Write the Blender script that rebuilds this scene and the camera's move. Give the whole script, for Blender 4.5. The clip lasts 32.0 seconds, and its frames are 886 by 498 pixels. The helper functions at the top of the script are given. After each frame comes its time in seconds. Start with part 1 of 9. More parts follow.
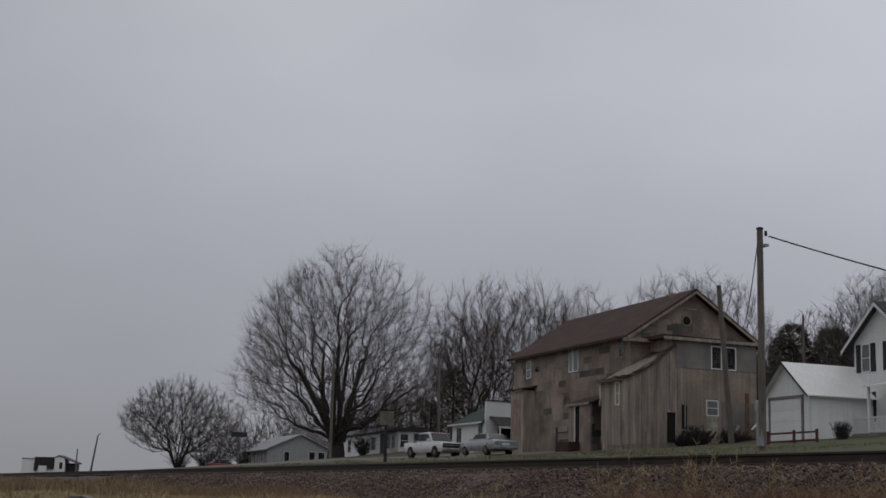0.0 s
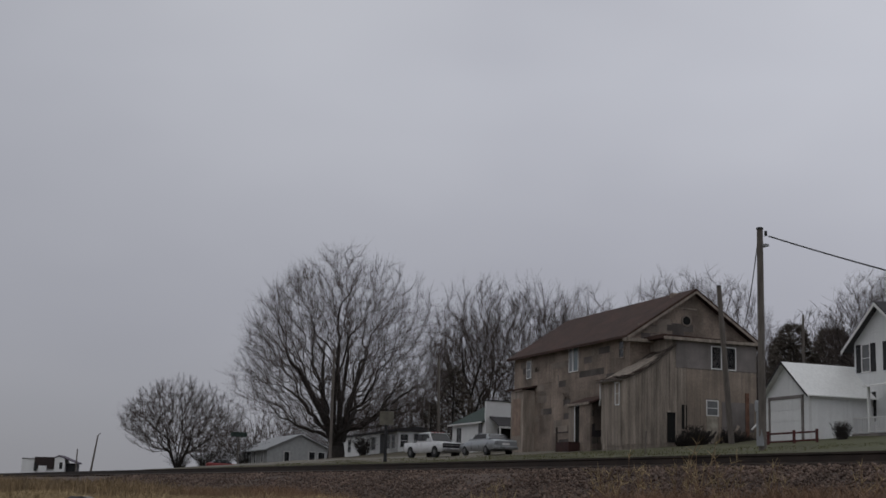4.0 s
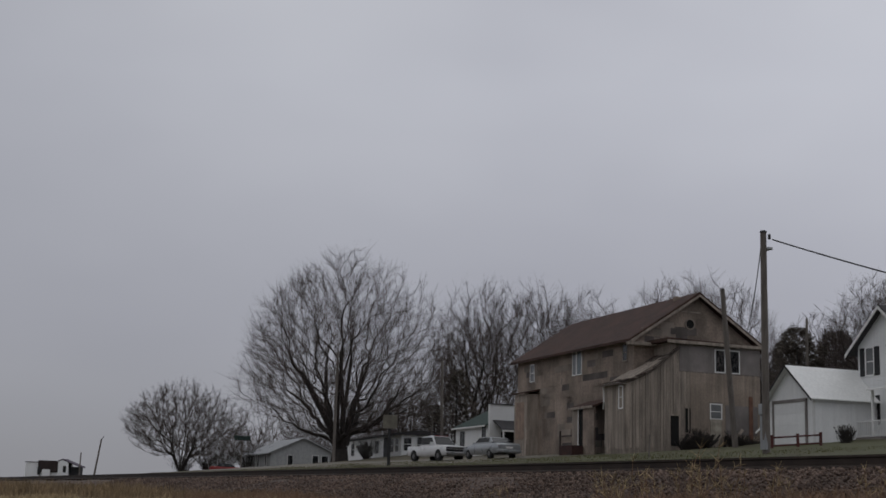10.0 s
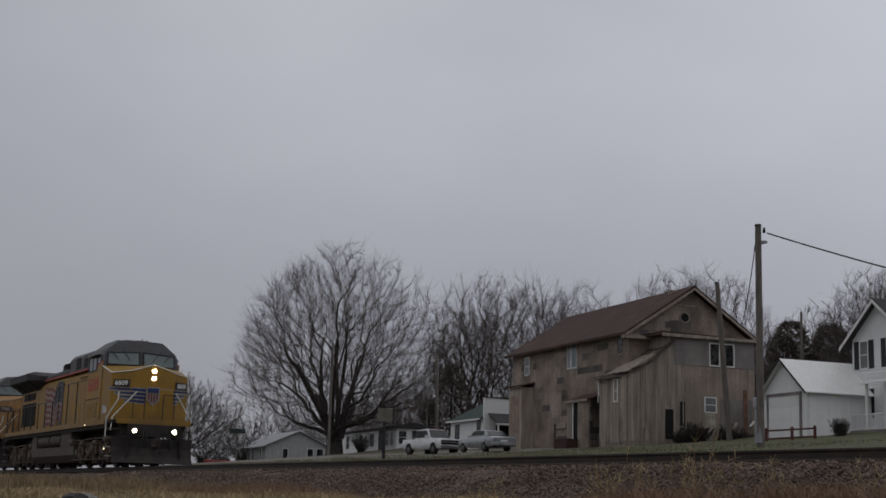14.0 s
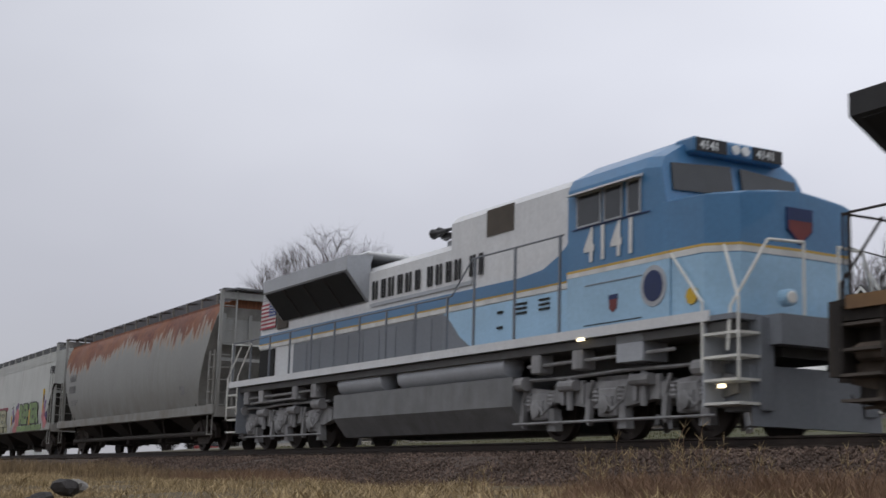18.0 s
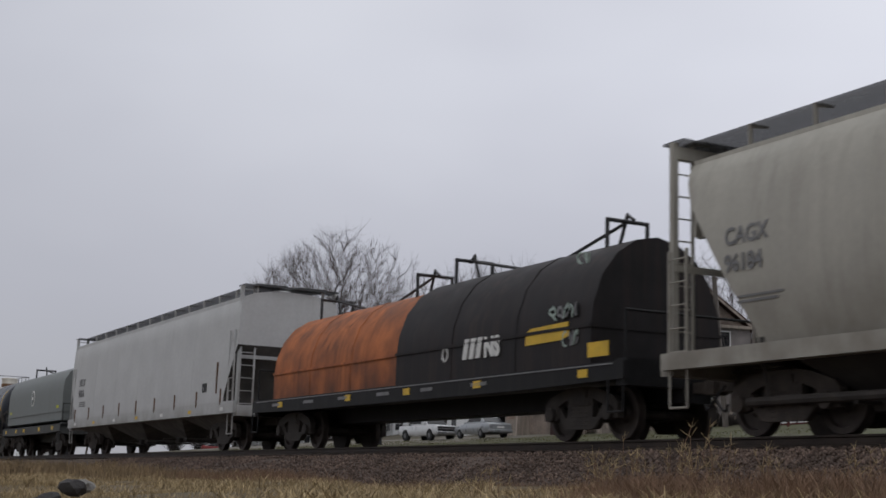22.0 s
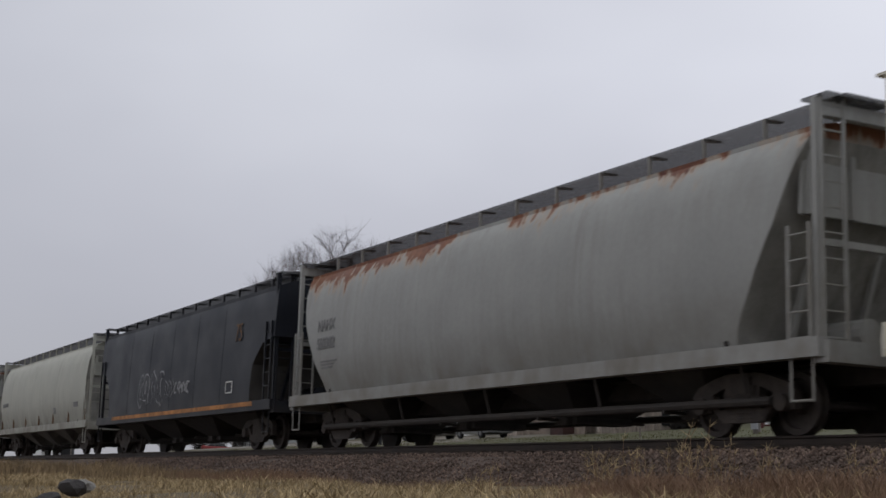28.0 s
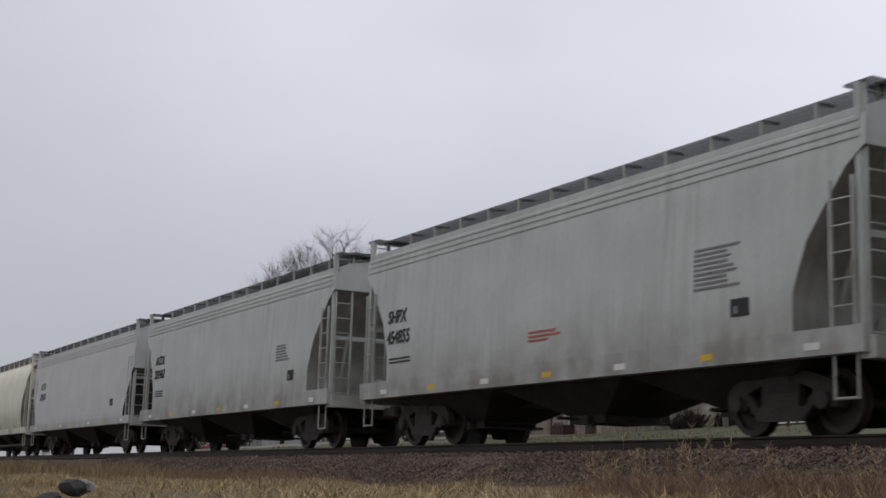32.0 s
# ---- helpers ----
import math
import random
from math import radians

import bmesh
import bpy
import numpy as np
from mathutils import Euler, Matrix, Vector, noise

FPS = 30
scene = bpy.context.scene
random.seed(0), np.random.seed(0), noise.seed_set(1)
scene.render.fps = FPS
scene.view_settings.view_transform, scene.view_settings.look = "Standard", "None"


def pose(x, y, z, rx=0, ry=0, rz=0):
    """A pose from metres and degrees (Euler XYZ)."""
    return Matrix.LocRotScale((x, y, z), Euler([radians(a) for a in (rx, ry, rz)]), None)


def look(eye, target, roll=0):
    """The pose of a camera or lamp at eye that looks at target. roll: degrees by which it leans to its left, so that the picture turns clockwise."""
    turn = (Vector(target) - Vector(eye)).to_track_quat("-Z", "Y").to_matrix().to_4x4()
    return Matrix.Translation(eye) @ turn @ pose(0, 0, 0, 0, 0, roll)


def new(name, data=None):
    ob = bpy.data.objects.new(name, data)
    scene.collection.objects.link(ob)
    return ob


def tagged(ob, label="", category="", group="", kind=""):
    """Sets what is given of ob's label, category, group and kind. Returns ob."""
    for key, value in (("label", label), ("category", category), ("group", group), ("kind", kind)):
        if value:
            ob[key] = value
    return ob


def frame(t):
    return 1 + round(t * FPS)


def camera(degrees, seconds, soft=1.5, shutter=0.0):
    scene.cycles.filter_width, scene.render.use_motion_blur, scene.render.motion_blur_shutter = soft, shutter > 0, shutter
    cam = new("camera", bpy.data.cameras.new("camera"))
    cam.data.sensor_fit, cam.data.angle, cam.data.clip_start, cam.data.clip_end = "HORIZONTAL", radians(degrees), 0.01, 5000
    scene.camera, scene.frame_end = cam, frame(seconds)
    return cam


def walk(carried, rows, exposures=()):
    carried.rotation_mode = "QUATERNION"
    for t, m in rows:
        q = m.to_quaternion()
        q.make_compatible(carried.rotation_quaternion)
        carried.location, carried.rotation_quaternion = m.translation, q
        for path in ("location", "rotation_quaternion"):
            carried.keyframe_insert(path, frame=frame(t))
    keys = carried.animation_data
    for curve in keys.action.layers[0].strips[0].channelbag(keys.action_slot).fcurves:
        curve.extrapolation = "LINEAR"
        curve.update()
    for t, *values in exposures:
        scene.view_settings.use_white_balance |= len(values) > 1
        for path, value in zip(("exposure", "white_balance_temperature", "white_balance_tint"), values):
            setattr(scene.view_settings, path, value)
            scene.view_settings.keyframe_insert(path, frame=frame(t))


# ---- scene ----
# ---------------------------------------------------------------- camera
EYE = (0.0, -14.502, -0.839)
FOCAL, YAW, PITCH, ROLL = 2400.4, 61.592, 9.881, -1.613
SPEED = 20.049
cam = camera(36.17, 32.0, soft=1.6, shutter=0.12)


def aim(t, right, down):
    k = 57.2958 / FOCAL
    return t, pose(*EYE, 90 + PITCH + down * k, ROLL, YAW + right * k)


# time, drift of the aim to the left and up (in thousandths of the lens's reach)
SWAY = [(0, 9, 29), (3.5, 9, 29), (5.5, 9, 29), (8, 9.5, 29), (8.5, 14, 29), (9, 19, 29), (9.5, 16, 32), (10, 15, 35),
        (10.5, 16, 36.5), (11, 13, 37), (11.5, 14, 35.7), (12, 15, 35.5), (12.5, 11.5, 41), (13, 9.5, 41), (13.5, 7, 33.5),
        (14.5, 6, 14), (15.5, 5, 1), (16, 4, -1), (16.5, 1.5, -.5), (17, -7.5, -1), (17.5, -13.5, 0), (18, -12, 0),
        (18.5, -7.5, -1.5), (19, -6, -2), (19.5, -6, -1.8), (20, -3, 0), (20.5, -.5, .8), (21, 0, 1), (21.5, 0, 1),
        (22, 0, 0), (27, 0, 0), (32, .3, 0)]
walk(cam, [aim(*row) for row in SWAY],
     exposures=[(t, e + .04) for t, e in ((0, -.42), (12.5, -.42), (13.5, -.45), (15.5, -.42), (16.0, .0), (17.0, .32), (18, .2), (19, .15), (20, .2), (22, .04), (24, -.04), (26, -.01), (28.4, .1), (29, .27), (30, .2), (31, .17), (32, .14))])

# ---------------------------------------------------------------- sky and sun
world = bpy.data.worlds.new("overcast")
scene.world = world
world.use_nodes = True
wn, wl = world.node_tree.nodes, world.node_tree.links
wn.clear()
w_out, w_bg = wn.new("ShaderNodeOutputWorld"), wn.new("ShaderNodeBackground")
w_sky = wn.new("ShaderNodeTexSky")
w_sky.sky_type, w_sky.sun_disc, w_sky.sun_elevation, w_sky.sun_rotation = "NISHITA", False, radians(38), radians(60)
w_co, w_sep, w_ramp, w_noise, w_map = (wn.new("ShaderNode" + n) for n in ("TexCoord", "SeparateXYZ", "ValToRGB", "TexNoise", "Mapping"))
w_mix, w_cloud = wn.new("ShaderNodeMix"), wn.new("ShaderNodeMix")
w_mix.data_type = w_cloud.data_type = "RGBA"
w_cloud.blend_type = "MULTIPLY"
wl.new(w_co.outputs["Generated"], w_sep.inputs[0])
wl.new(w_sep.outputs["Z"], w_ramp.inputs[0])
# stratus: dull near the ground, brighter overhead
els = w_ramp.color_ramp.elements
els[0].position, els[0].color = 0.0, (.392, .395, .436, 1)
els[1].position, els[1].color = 1.0, (.95, .96, 1.0, 1)
for at, c in ((.12, (.515, .52, .585, 1)), (.30, (.695, .71, .785, 1))):
    e = els.new(at)
    e.color = c
wl.new(w_co.outputs["Generated"], w_map.inputs[0])
w_map.inputs["Scale"].default_value = (1, 1, 2.2)
wl.new(w_map.outputs[0], w_noise.inputs["Vector"])
w_noise.inputs["Scale"].default_value, w_noise.inputs["Detail"].default_value = 2.4, 3
wl.new(w_ramp.outputs[0], w_cloud.inputs["A"])
w_cr = wn.new("ShaderNodeValToRGB")
w_cr.color_ramp.elements[0].color, w_cr.color_ramp.elements[1].color = (.90, .90, .91, 1), (1.07, 1.07, 1.06, 1)
w_cr.color_ramp.elements[0].position, w_cr.color_ramp.elements[1].position = .3, .7
wl.new(w_noise.outputs["Fac"], w_cr.inputs[0])
wl.new(w_cr.outputs[0], w_cloud.inputs["B"])
w_cloud.inputs["Factor"].default_value = 1
w_dim = wn.new("ShaderNodeMix")
w_dim.data_type, w_dim.blend_type = "RGBA", "MULTIPLY"
w_dim.inputs["Factor"].default_value = 1
w_dim.inputs["B"].default_value = (.09, .09, .09, 1)
wl.new(w_sky.outputs[0], w_dim.inputs["A"])
wl.new(w_dim.outputs["Result"], w_mix.inputs["A"])
# the cloud is thinner, and so brighter, away from the line
w_side, w_thin = wn.new("ShaderNodeMapRange"), wn.new("ShaderNodeMix")
w_thin.data_type, w_thin.blend_type = "RGBA", "MULTIPLY"
w_thin.inputs["Factor"].default_value = 1
w_side.inputs[1].default_value, w_side.inputs[2].default_value = .05, .8
w_side.inputs[3].default_value, w_side.inputs[4].default_value = .76, 1.06
wl.new(w_sep.outputs["Y"], w_side.inputs[0])
wl.new(w_cloud.outputs["Result"], w_thin.inputs["A"])
wl.new(w_side.outputs[0], w_thin.inputs["B"])
wl.new(w_thin.outputs["Result"], w_mix.inputs["B"])
w_mix.inputs["Factor"].default_value = .95
wl.new(w_mix.outputs["Result"], w_bg.inputs["Color"])
w_bg.inputs["Strength"].default_value = 1.0
wl.new(w_bg.outputs[0], w_out.inputs[0])
sun = new("sun", bpy.data.lights.new("sun", "SUN"))
sun.data.energy, sun.data.angle, sun.data.color = .3, radians(50), (1, .97, .93)
sun.matrix_world = look((16, -28, 50), (0, 0, 0))


# ---------------------------------------------------------------- materials
def mat(name, base, rough=.6, metal=0.0, var=.18, scale=2.5, grain=.06, bump=0.0, streak=0.0, dirt=(.08, .065, .05),
        rust=None, low=None, glow=0.0, coat=0.0, stretch=(1, 1, 1), rnd=.065):
    """Surface with two scales of variation; streak: runs of dirt; rust: (height at which it ends, height where it is full, depth of its tone); low: (top, full) of road dirt."""
    m = bpy.data.materials.new(name)
    m.use_nodes = True
    N, L = m.node_tree.nodes, m.node_tree.links
    b = N["Principled BSDF"]
    b.inputs["Roughness"].default_value, b.inputs["Metallic"].default_value = rough, metal
    b.inputs["Coat Weight"].default_value = coat
    b.inputs["Specular IOR Level"].default_value = .35
    co = N.new("ShaderNodeTexCoord").outputs["Object"]
    st = N.new("ShaderNodeMapping")
    st.inputs["Scale"].default_value = stretch
    L.new(co, st.inputs[0])

    def noise_of(sc, detail, vec):
        n = N.new("ShaderNodeTexNoise")
        n.inputs["Scale"].default_value, n.inputs["Detail"].default_value = sc, detail
        L.new(vec, n.inputs["Vector"])
        return n.outputs["Fac"]

    def ramp(fac, a, z, c0=(0, 0, 0, 1), c1=(1, 1, 1, 1)):
        r = N.new("ShaderNodeValToRGB")
        r.color_ramp.elements[0].position, r.color_ramp.elements[1].position = a, z
        r.color_ramp.elements[0].color, r.color_ramp.elements[1].color = c0, c1
        L.new(fac, r.inputs[0])
        return r.outputs[0]

    def mix(fac, a, c, kind="MIX"):
        x = N.new("ShaderNodeMix")
        x.data_type, x.blend_type = "RGBA", kind
        for s, v in (("Factor", fac), ("A", a), ("B", c)):
            if isinstance(v, (int, float, tuple)):
                x.inputs[s].default_value = v
            else:
                L.new(v, x.inputs[s])
        return x.outputs["Result"]

    def math_of(op, a, c):
        x = N.new("ShaderNodeMath")
        x.operation = op.split("_")[0]
        x.use_clamp = op == "MULTIPLY"
        for i, v in enumerate((a, c)):
            if isinstance(v, (int, float)):
                x.inputs[i].default_value = v
            else:
                L.new(v, x.inputs[i])
        return x.outputs[0]

    big = noise_of(scale, 4, st.outputs[0])
    fine = noise_of(scale * 14, 3, st.outputs[0])
    c = lambda k: (min(1, base[0] * k), min(1, base[1] * k), min(1, base[2] * k), 1)
    col = ramp(big, .32, .68, c(1 - var), c(1 + var))
    col = mix(1.0, col, ramp(fine, .3, .7, (1 - grain,) * 3 + (1,), (1 + grain,) * 3 + (1,)), "MULTIPLY")
    dice = N.new("ShaderNodeObjectInfo").outputs["Random"]
    col = mix(1.0, col, ramp(dice, 0, 1, (1 - rnd,) * 3 + (1,), (1 + rnd,) * 3 + (1,)), "MULTIPLY")
    if streak or rust or low:
        mp = N.new("ShaderNodeMapping")
        mp.inputs["Scale"].default_value = (3.2, 3.2, .22)
        L.new(co, mp.inputs[0])
        runs = noise_of(1.6, 5, mp.outputs[0])
        sep = N.new("ShaderNodeSeparateXYZ")
        L.new(co, sep.inputs[0])
        height = sep.outputs["Z"]
    if streak:
        blot = noise_of(.5, 3, co)
        f = math_of("MULTIPLY", ramp(runs, .42, .75), ramp(blot, .3, .7))
        col = mix(math_of("MULTIPLY", f, streak), col, (*dirt, 1))
    if low:
        r = N.new("ShaderNodeMapRange")
        r.inputs[1].default_value, r.inputs[2].default_value = low
        L.new(height, r.inputs[0])
        f = math_of("MULTIPLY", r.outputs[0], ramp(noise_of(1.3, 5, co), .25, .65))
        col = mix(math_of("MULTIPLY", f, .75), col, (*dirt, 1))
    if rust:
        r = N.new("ShaderNodeMapRange")
        r.inputs[1].default_value, r.inputs[2].default_value = rust[:2]
        tone = rust[2]
        r.clamp = False
        L.new(height, r.inputs[0])
        mp2 = N.new("ShaderNodeMapping")
        mp2.inputs["Scale"].default_value = (3.4, 3.4, .38)
        mp2.inputs["Rotation"].default_value = (0, radians(14), 0)
        L.new(co, mp2.inputs[0])
        runs2 = noise_of(1.5, 6, mp2.outputs[0])
        edge = math_of("ADD", r.outputs[0], math_of("SUBTRACT", math_of("MULTIPLY_RAW", runs2, 1.25), .74))
        edge2 = math_of("ADD", edge, math_of("SUBTRACT", math_of("MULTIPLY_RAW", noise_of(.32, 3, co), 1.7), .85))
        rc = ramp(noise_of(4, 5, mp2.outputs[0]), .35, .65, (.11 * tone, .038 * tone, .028 * tone, 1), (.25 * tone, .092 * tone, .050 * tone, 1))
        rc = mix(ramp(noise_of(.5, 2, co), .42, .6), rc, mix(.28, rc, (.40 * tone, .16 * tone, .05 * tone, 1)))
        halo = mix(ramp(edge2, .1, .3), col, mix(.45, col, (.45, .28, .15, 1)))
        col = mix(ramp(edge2, .26, .36), halo, rc)
    L.new(col, b.inputs["Base Color"])
    rr = ramp(big, .2, .8, (max(.05, rough - .1),) * 3 + (1,), (min(1, rough + .12),) * 3 + (1,))
    L.new(rr, b.inputs["Roughness"])
    if bump:
        bp = N.new("ShaderNodeBump")
        bp.inputs["Strength"].default_value, bp.inputs["Distance"].default_value = bump, .02
        L.new(fine, bp.inputs["Height"])
        L.new(bp.outputs[0], b.inputs["Normal"])
    if glow:
        b.inputs["Emission Color"].default_value, b.inputs["Emission Strength"].default_value = (*base, 1), glow
    return m


def glass(name, tint=(.03, .035, .04), rough=.05):
    m = mat(name, tint, rough, var=.1, grain=.02)
    m.node_tree.nodes["Principled BSDF"].inputs["Specular IOR Level"].default_value = .5
    return m


# ---------------------------------------------------------------- mesh helpers
def part(name, bm, material, parent=None, label="", smooth=False):
    me = bm
    if isinstance(bm, bmesh.types.BMesh):
        bmesh.ops.recalc_face_normals(bm, faces=bm.faces)
        me = bpy.data.meshes.new(name)
        bm.to_mesh(me)
        bm.free()
    if material is not None and not len(me.materials):
        me.materials.append(material)
    if smooth:
        me.shade_smooth()
        me.set_sharp_from_angle(angle=radians(35))
    ob = new(name, me)
    if parent is not None:
        ob.parent = parent
    if label:
        ob["label"] = label
    return ob


def thing(name, label, category, group="", at=None):
    ob = tagged(new(name), label, category, group)
    ob.empty_display_size = .3
    if at is not None:
        ob.matrix_basis = at
    return ob


def box(bm, x0, x1, y0, y1, z0, z1, m=None, bevel=0.0):
    ps = [(x, y, z) for x in (x0, x1) for y in (y0, y1) for z in (z0, z1)]
    v = [bm.verts.new(m @ Vector(p) if m else p) for p in ps]
    fs = [bm.faces.new([v[i] for i in f]) for f in ((0, 1, 3, 2), (4, 6, 7, 5), (0, 4, 5, 1), (2, 3, 7, 6), (0, 2, 6, 4), (1, 5, 7, 3))]
    if bevel:
        es = list({e for f in fs for e in f.edges})
        bmesh.ops.bevel(bm, geom=es, offset=bevel, segments=1, affect="EDGES")
    return bm


def prism(bm, pts, lo, hi, axis="y"):
    """Polygon pts in the plane across axis, swept from lo to hi. axis y: pts are (x, z); axis x: (y, z); axis z: (x, y)."""
    place = {"y": lambda p, d: (p[0], d, p[1]), "x": lambda p, d: (d, p[0], p[1]), "z": lambda p, d: (p[0], p[1], d)}[axis]
    a = [bm.verts.new(place(p, lo)) for p in pts]
    b = [bm.verts.new(place(p, hi)) for p in pts]
    n = len(pts)
    bm.faces.new(a)
    bm.faces.new(list(reversed(b)))
    for i in range(n):
        bm.faces.new((a[i], b[i], b[(i + 1) % n], a[(i + 1) % n]))
    return bm


def rod(bm, p0, p1, r0, r1=None, n=8, caps=True):
    p0, p1 = Vector(p0), Vector(p1)
    r1 = r0 if r1 is None else r1
    d = (p1 - p0).normalized()
    u = d.orthogonal().normalized()
    w = d.cross(u)
    ring = lambda c, r: [bm.verts.new(c + r * (math.cos(k * math.tau / n) * u + math.sin(k * math.tau / n) * w)) for k in range(n)]
    a, b = ring(p0, r0), ring(p1, r1)
    for k in range(n):
        bm.faces.new((a[k], a[(k + 1) % n], b[(k + 1) % n], b[k]))
    if caps:
        bm.faces.new(list(reversed(a)))
        bm.faces.new(b)
    return bm


def pipe(bm, pts, r, n=6):
    """Bent tube through pts, mitred at its corners and closed at both ends."""
    ps = [Vector(p) for p in pts]
    ps = [p for k, p in enumerate(ps) if k == 0 or (p - ps[k - 1]).length > 1e-5]
    ds = [(q - p).normalized() for p, q in zip(ps, ps[1:])]
    u = ds[0].orthogonal().normalized()
    rings = []
    for k, p in enumerate(ps):
        a, b = ds[max(0, k - 1)], ds[min(len(ds) - 1, k)]
        t = a + b
        t = t.normalized() if t.length > 1e-3 else a
        u = (u - a * u.dot(a)).normalized()
        w = a.cross(u)
        ring = []
        for i in range(n):
            o = r * (math.cos(i * math.tau / n) * u + math.sin(i * math.tau / n) * w)
            ring.append(bm.verts.new(p + o - a * max(-2 * r, min(2 * r, o.dot(t) / max(.2, a.dot(t))))))
        rings.append(ring)
        u = u - b * u.dot(b)
        u = u.normalized() if u.length > 1e-3 else b.orthogonal().normalized()
    for a, b in zip(rings, rings[1:]):
        for k in range(n):
            bm.faces.new((a[k], a[(k + 1) % n], b[(k + 1) % n], b[k]))
    bm.faces.new(list(reversed(rings[0])))
    bm.faces.new(rings[-1])
    return bm


def turned(bm, prof, axis="y", c=(0, 0, 0), n=24):
    """Rings (distance along axis, radius) about an axis through c."""
    rings = []
    for d, r in prof:
        ring = []
        for k in range(n):
            a = k * math.tau / n
            p = {"y": (r * math.cos(a), d, r * math.sin(a)), "x": (d, r * math.cos(a), r * math.sin(a)), "z": (r * math.cos(a), r * math.sin(a), d)}[axis]
            ring.append(bm.verts.new(Vector(p) + Vector(c)))
        rings.append(ring)
    for a, b in zip(rings, rings[1:]):
        for k in range(n):
            bm.faces.new((a[k], a[(k + 1) % n], b[(k + 1) % n], b[k]))
    bm.faces.new(rings[0])
    bm.faces.new(list(reversed(rings[-1])))
    return bm


def loft(bm, rings, close=True, caps=True):
    vs = [[bm.verts.new(p) for p in r] for r in rings]
    n = len(vs[0])
    for a, b in zip(vs, vs[1:]):
        for k in range(n if close else n - 1):
            bm.faces.new((a[k], a[(k + 1) % n], b[(k + 1) % n], b[k]))
    if caps:
        bm.faces.new(vs[0])
        bm.faces.new(list(reversed(vs[-1])))
    return bm


def B():
    return bmesh.new()


def bx(*a, **k):
    return box(bmesh.new(), *a, **k)


def letters(text, size, material, parent, m, name="lettering", label="", bold=0.0, extrude=.004, squeeze=1.0, align="LEFT"):
    """Raised lettering in the built-in font, laid out by the pose m (x along the text, y up)."""
    cu = bpy.data.curves.new(name, "FONT")
    cu.body, cu.size, cu.extrude, cu.offset, cu.align_x = text, size, extrude, bold, align
    cu.resolution_u = 3
    tmp = new("tmp", cu)
    me = bpy.data.meshes.new_from_object(tmp.evaluated_get(bpy.context.evaluated_depsgraph_get()))
    bpy.data.objects.remove(tmp)
    bpy.data.curves.remove(cu)
    me.transform(m @ Matrix.Diagonal((squeeze, 1, 1, 1)))
    me.materials.clear()
    me.materials.append(material)
    return part(name, me, material, parent, label)


def on_side(x, y, z, lean=0.0):
    """Pose for lettering on a car's side that faces -y, lower left corner at x, z. lean: degrees that the plate tilts back."""
    return pose(x, y, z, 90 - lean, 0, 0)


MATS = {}


def M(name, *a, **k):
    if name not in MATS:
        MATS[name] = mat(name, *a, **k)
    return MATS[name]


STEEL_DARK = M("dark running gear", (.044, .038, .034), .75, var=.35, scale=4, bump=.3, streak=.4, dirt=(.06, .045, .035))
GEAR_BROWN = M("rusty running gear", (.052, .042, .036), .8, var=.35, scale=5, bump=.35, streak=.5, dirt=(.03, .025, .02))
WHEEL = M("wheel steel", (.055, .045, .040), .6, .35, var=.3, scale=6)
BLACK = M("black paint", (.022, .022, .024), .5, var=.3, scale=3, streak=.3, dirt=(.09, .08, .07))
GRATE = M("walkway steel", (.10, .10, .105), .75, .2, var=.2, scale=3)


def open_mesh(m, share):
    """Expanded metal: the openings of the mesh let light and sky through."""
    N, L = m.node_tree.nodes, m.node_tree.links
    mix, clear = N.new("ShaderNodeMixShader"), N.new("ShaderNodeBsdfTransparent")
    mix.inputs[0].default_value = share
    L.new(N["Principled BSDF"].outputs[0], mix.inputs[1])
    L.new(clear.outputs[0], mix.inputs[2])
    L.new(mix.outputs[0], N["Material Output"].inputs[0])
    return m


MESHWALK = open_mesh(M("expanded metal walkway", (.11, .11, .115), .75, .2, var=.2, scale=3), .32)
WHITE_P = M("white paint", (.72, .72, .70), .5, var=.08, streak=.3, dirt=(.25, .22, .18))
# ---------------------------------------------------------------- ground
def rise(x, y):
    """Height of the land: level with the track bed's foot, rising to the village, falling to the camera's ditch."""
    x, y = np.asarray(x, float), np.asarray(y, float)
    far = np.interp(y, [2.2, 4.5, 8, 15, 22, 30, 37, 46, 60, 120, 400, 3000], [-.75, -.55, .1, .85, 1.5, 2.25, 2.95, 4.1, 4.6, 4.8, 5.5, 8])
    west = np.interp(y, [2.2, 4.5, 8, 15, 22, 30, 41, 52, 60, 120, 400, 3000], [-.75, -.6, -.3, .2, .65, 1.2, 2.2, 3.12, 3.5, 4.2, 5, 8])
    ease = np.interp(x, [-600, -260, -168, -116], [.8, .92, 1.0, 0.0])
    far = np.where(x < -168, west * np.where(west > 0, ease, 1), west * ease + far * (1 - ease))
    near = np.interp(-y, [2.2, 3.6, 6, 10, 12, 13.2, 16, 24, 60, 400, 3000], [-.75, -.86, -.90, -.97, -1.05, -1.35, -2.15, -2.3, -2.3, -2.6, -6])
    h = np.where(y > 0, far, near)
    und = .05 * np.sin(x * .9 + y * .7) * np.sin(y * .8 - x * .3) + .03 * np.sin(x * 2.3 + 1) * np.sin(y * 2.1)
    return h + und * (np.abs(y) > 3.4)


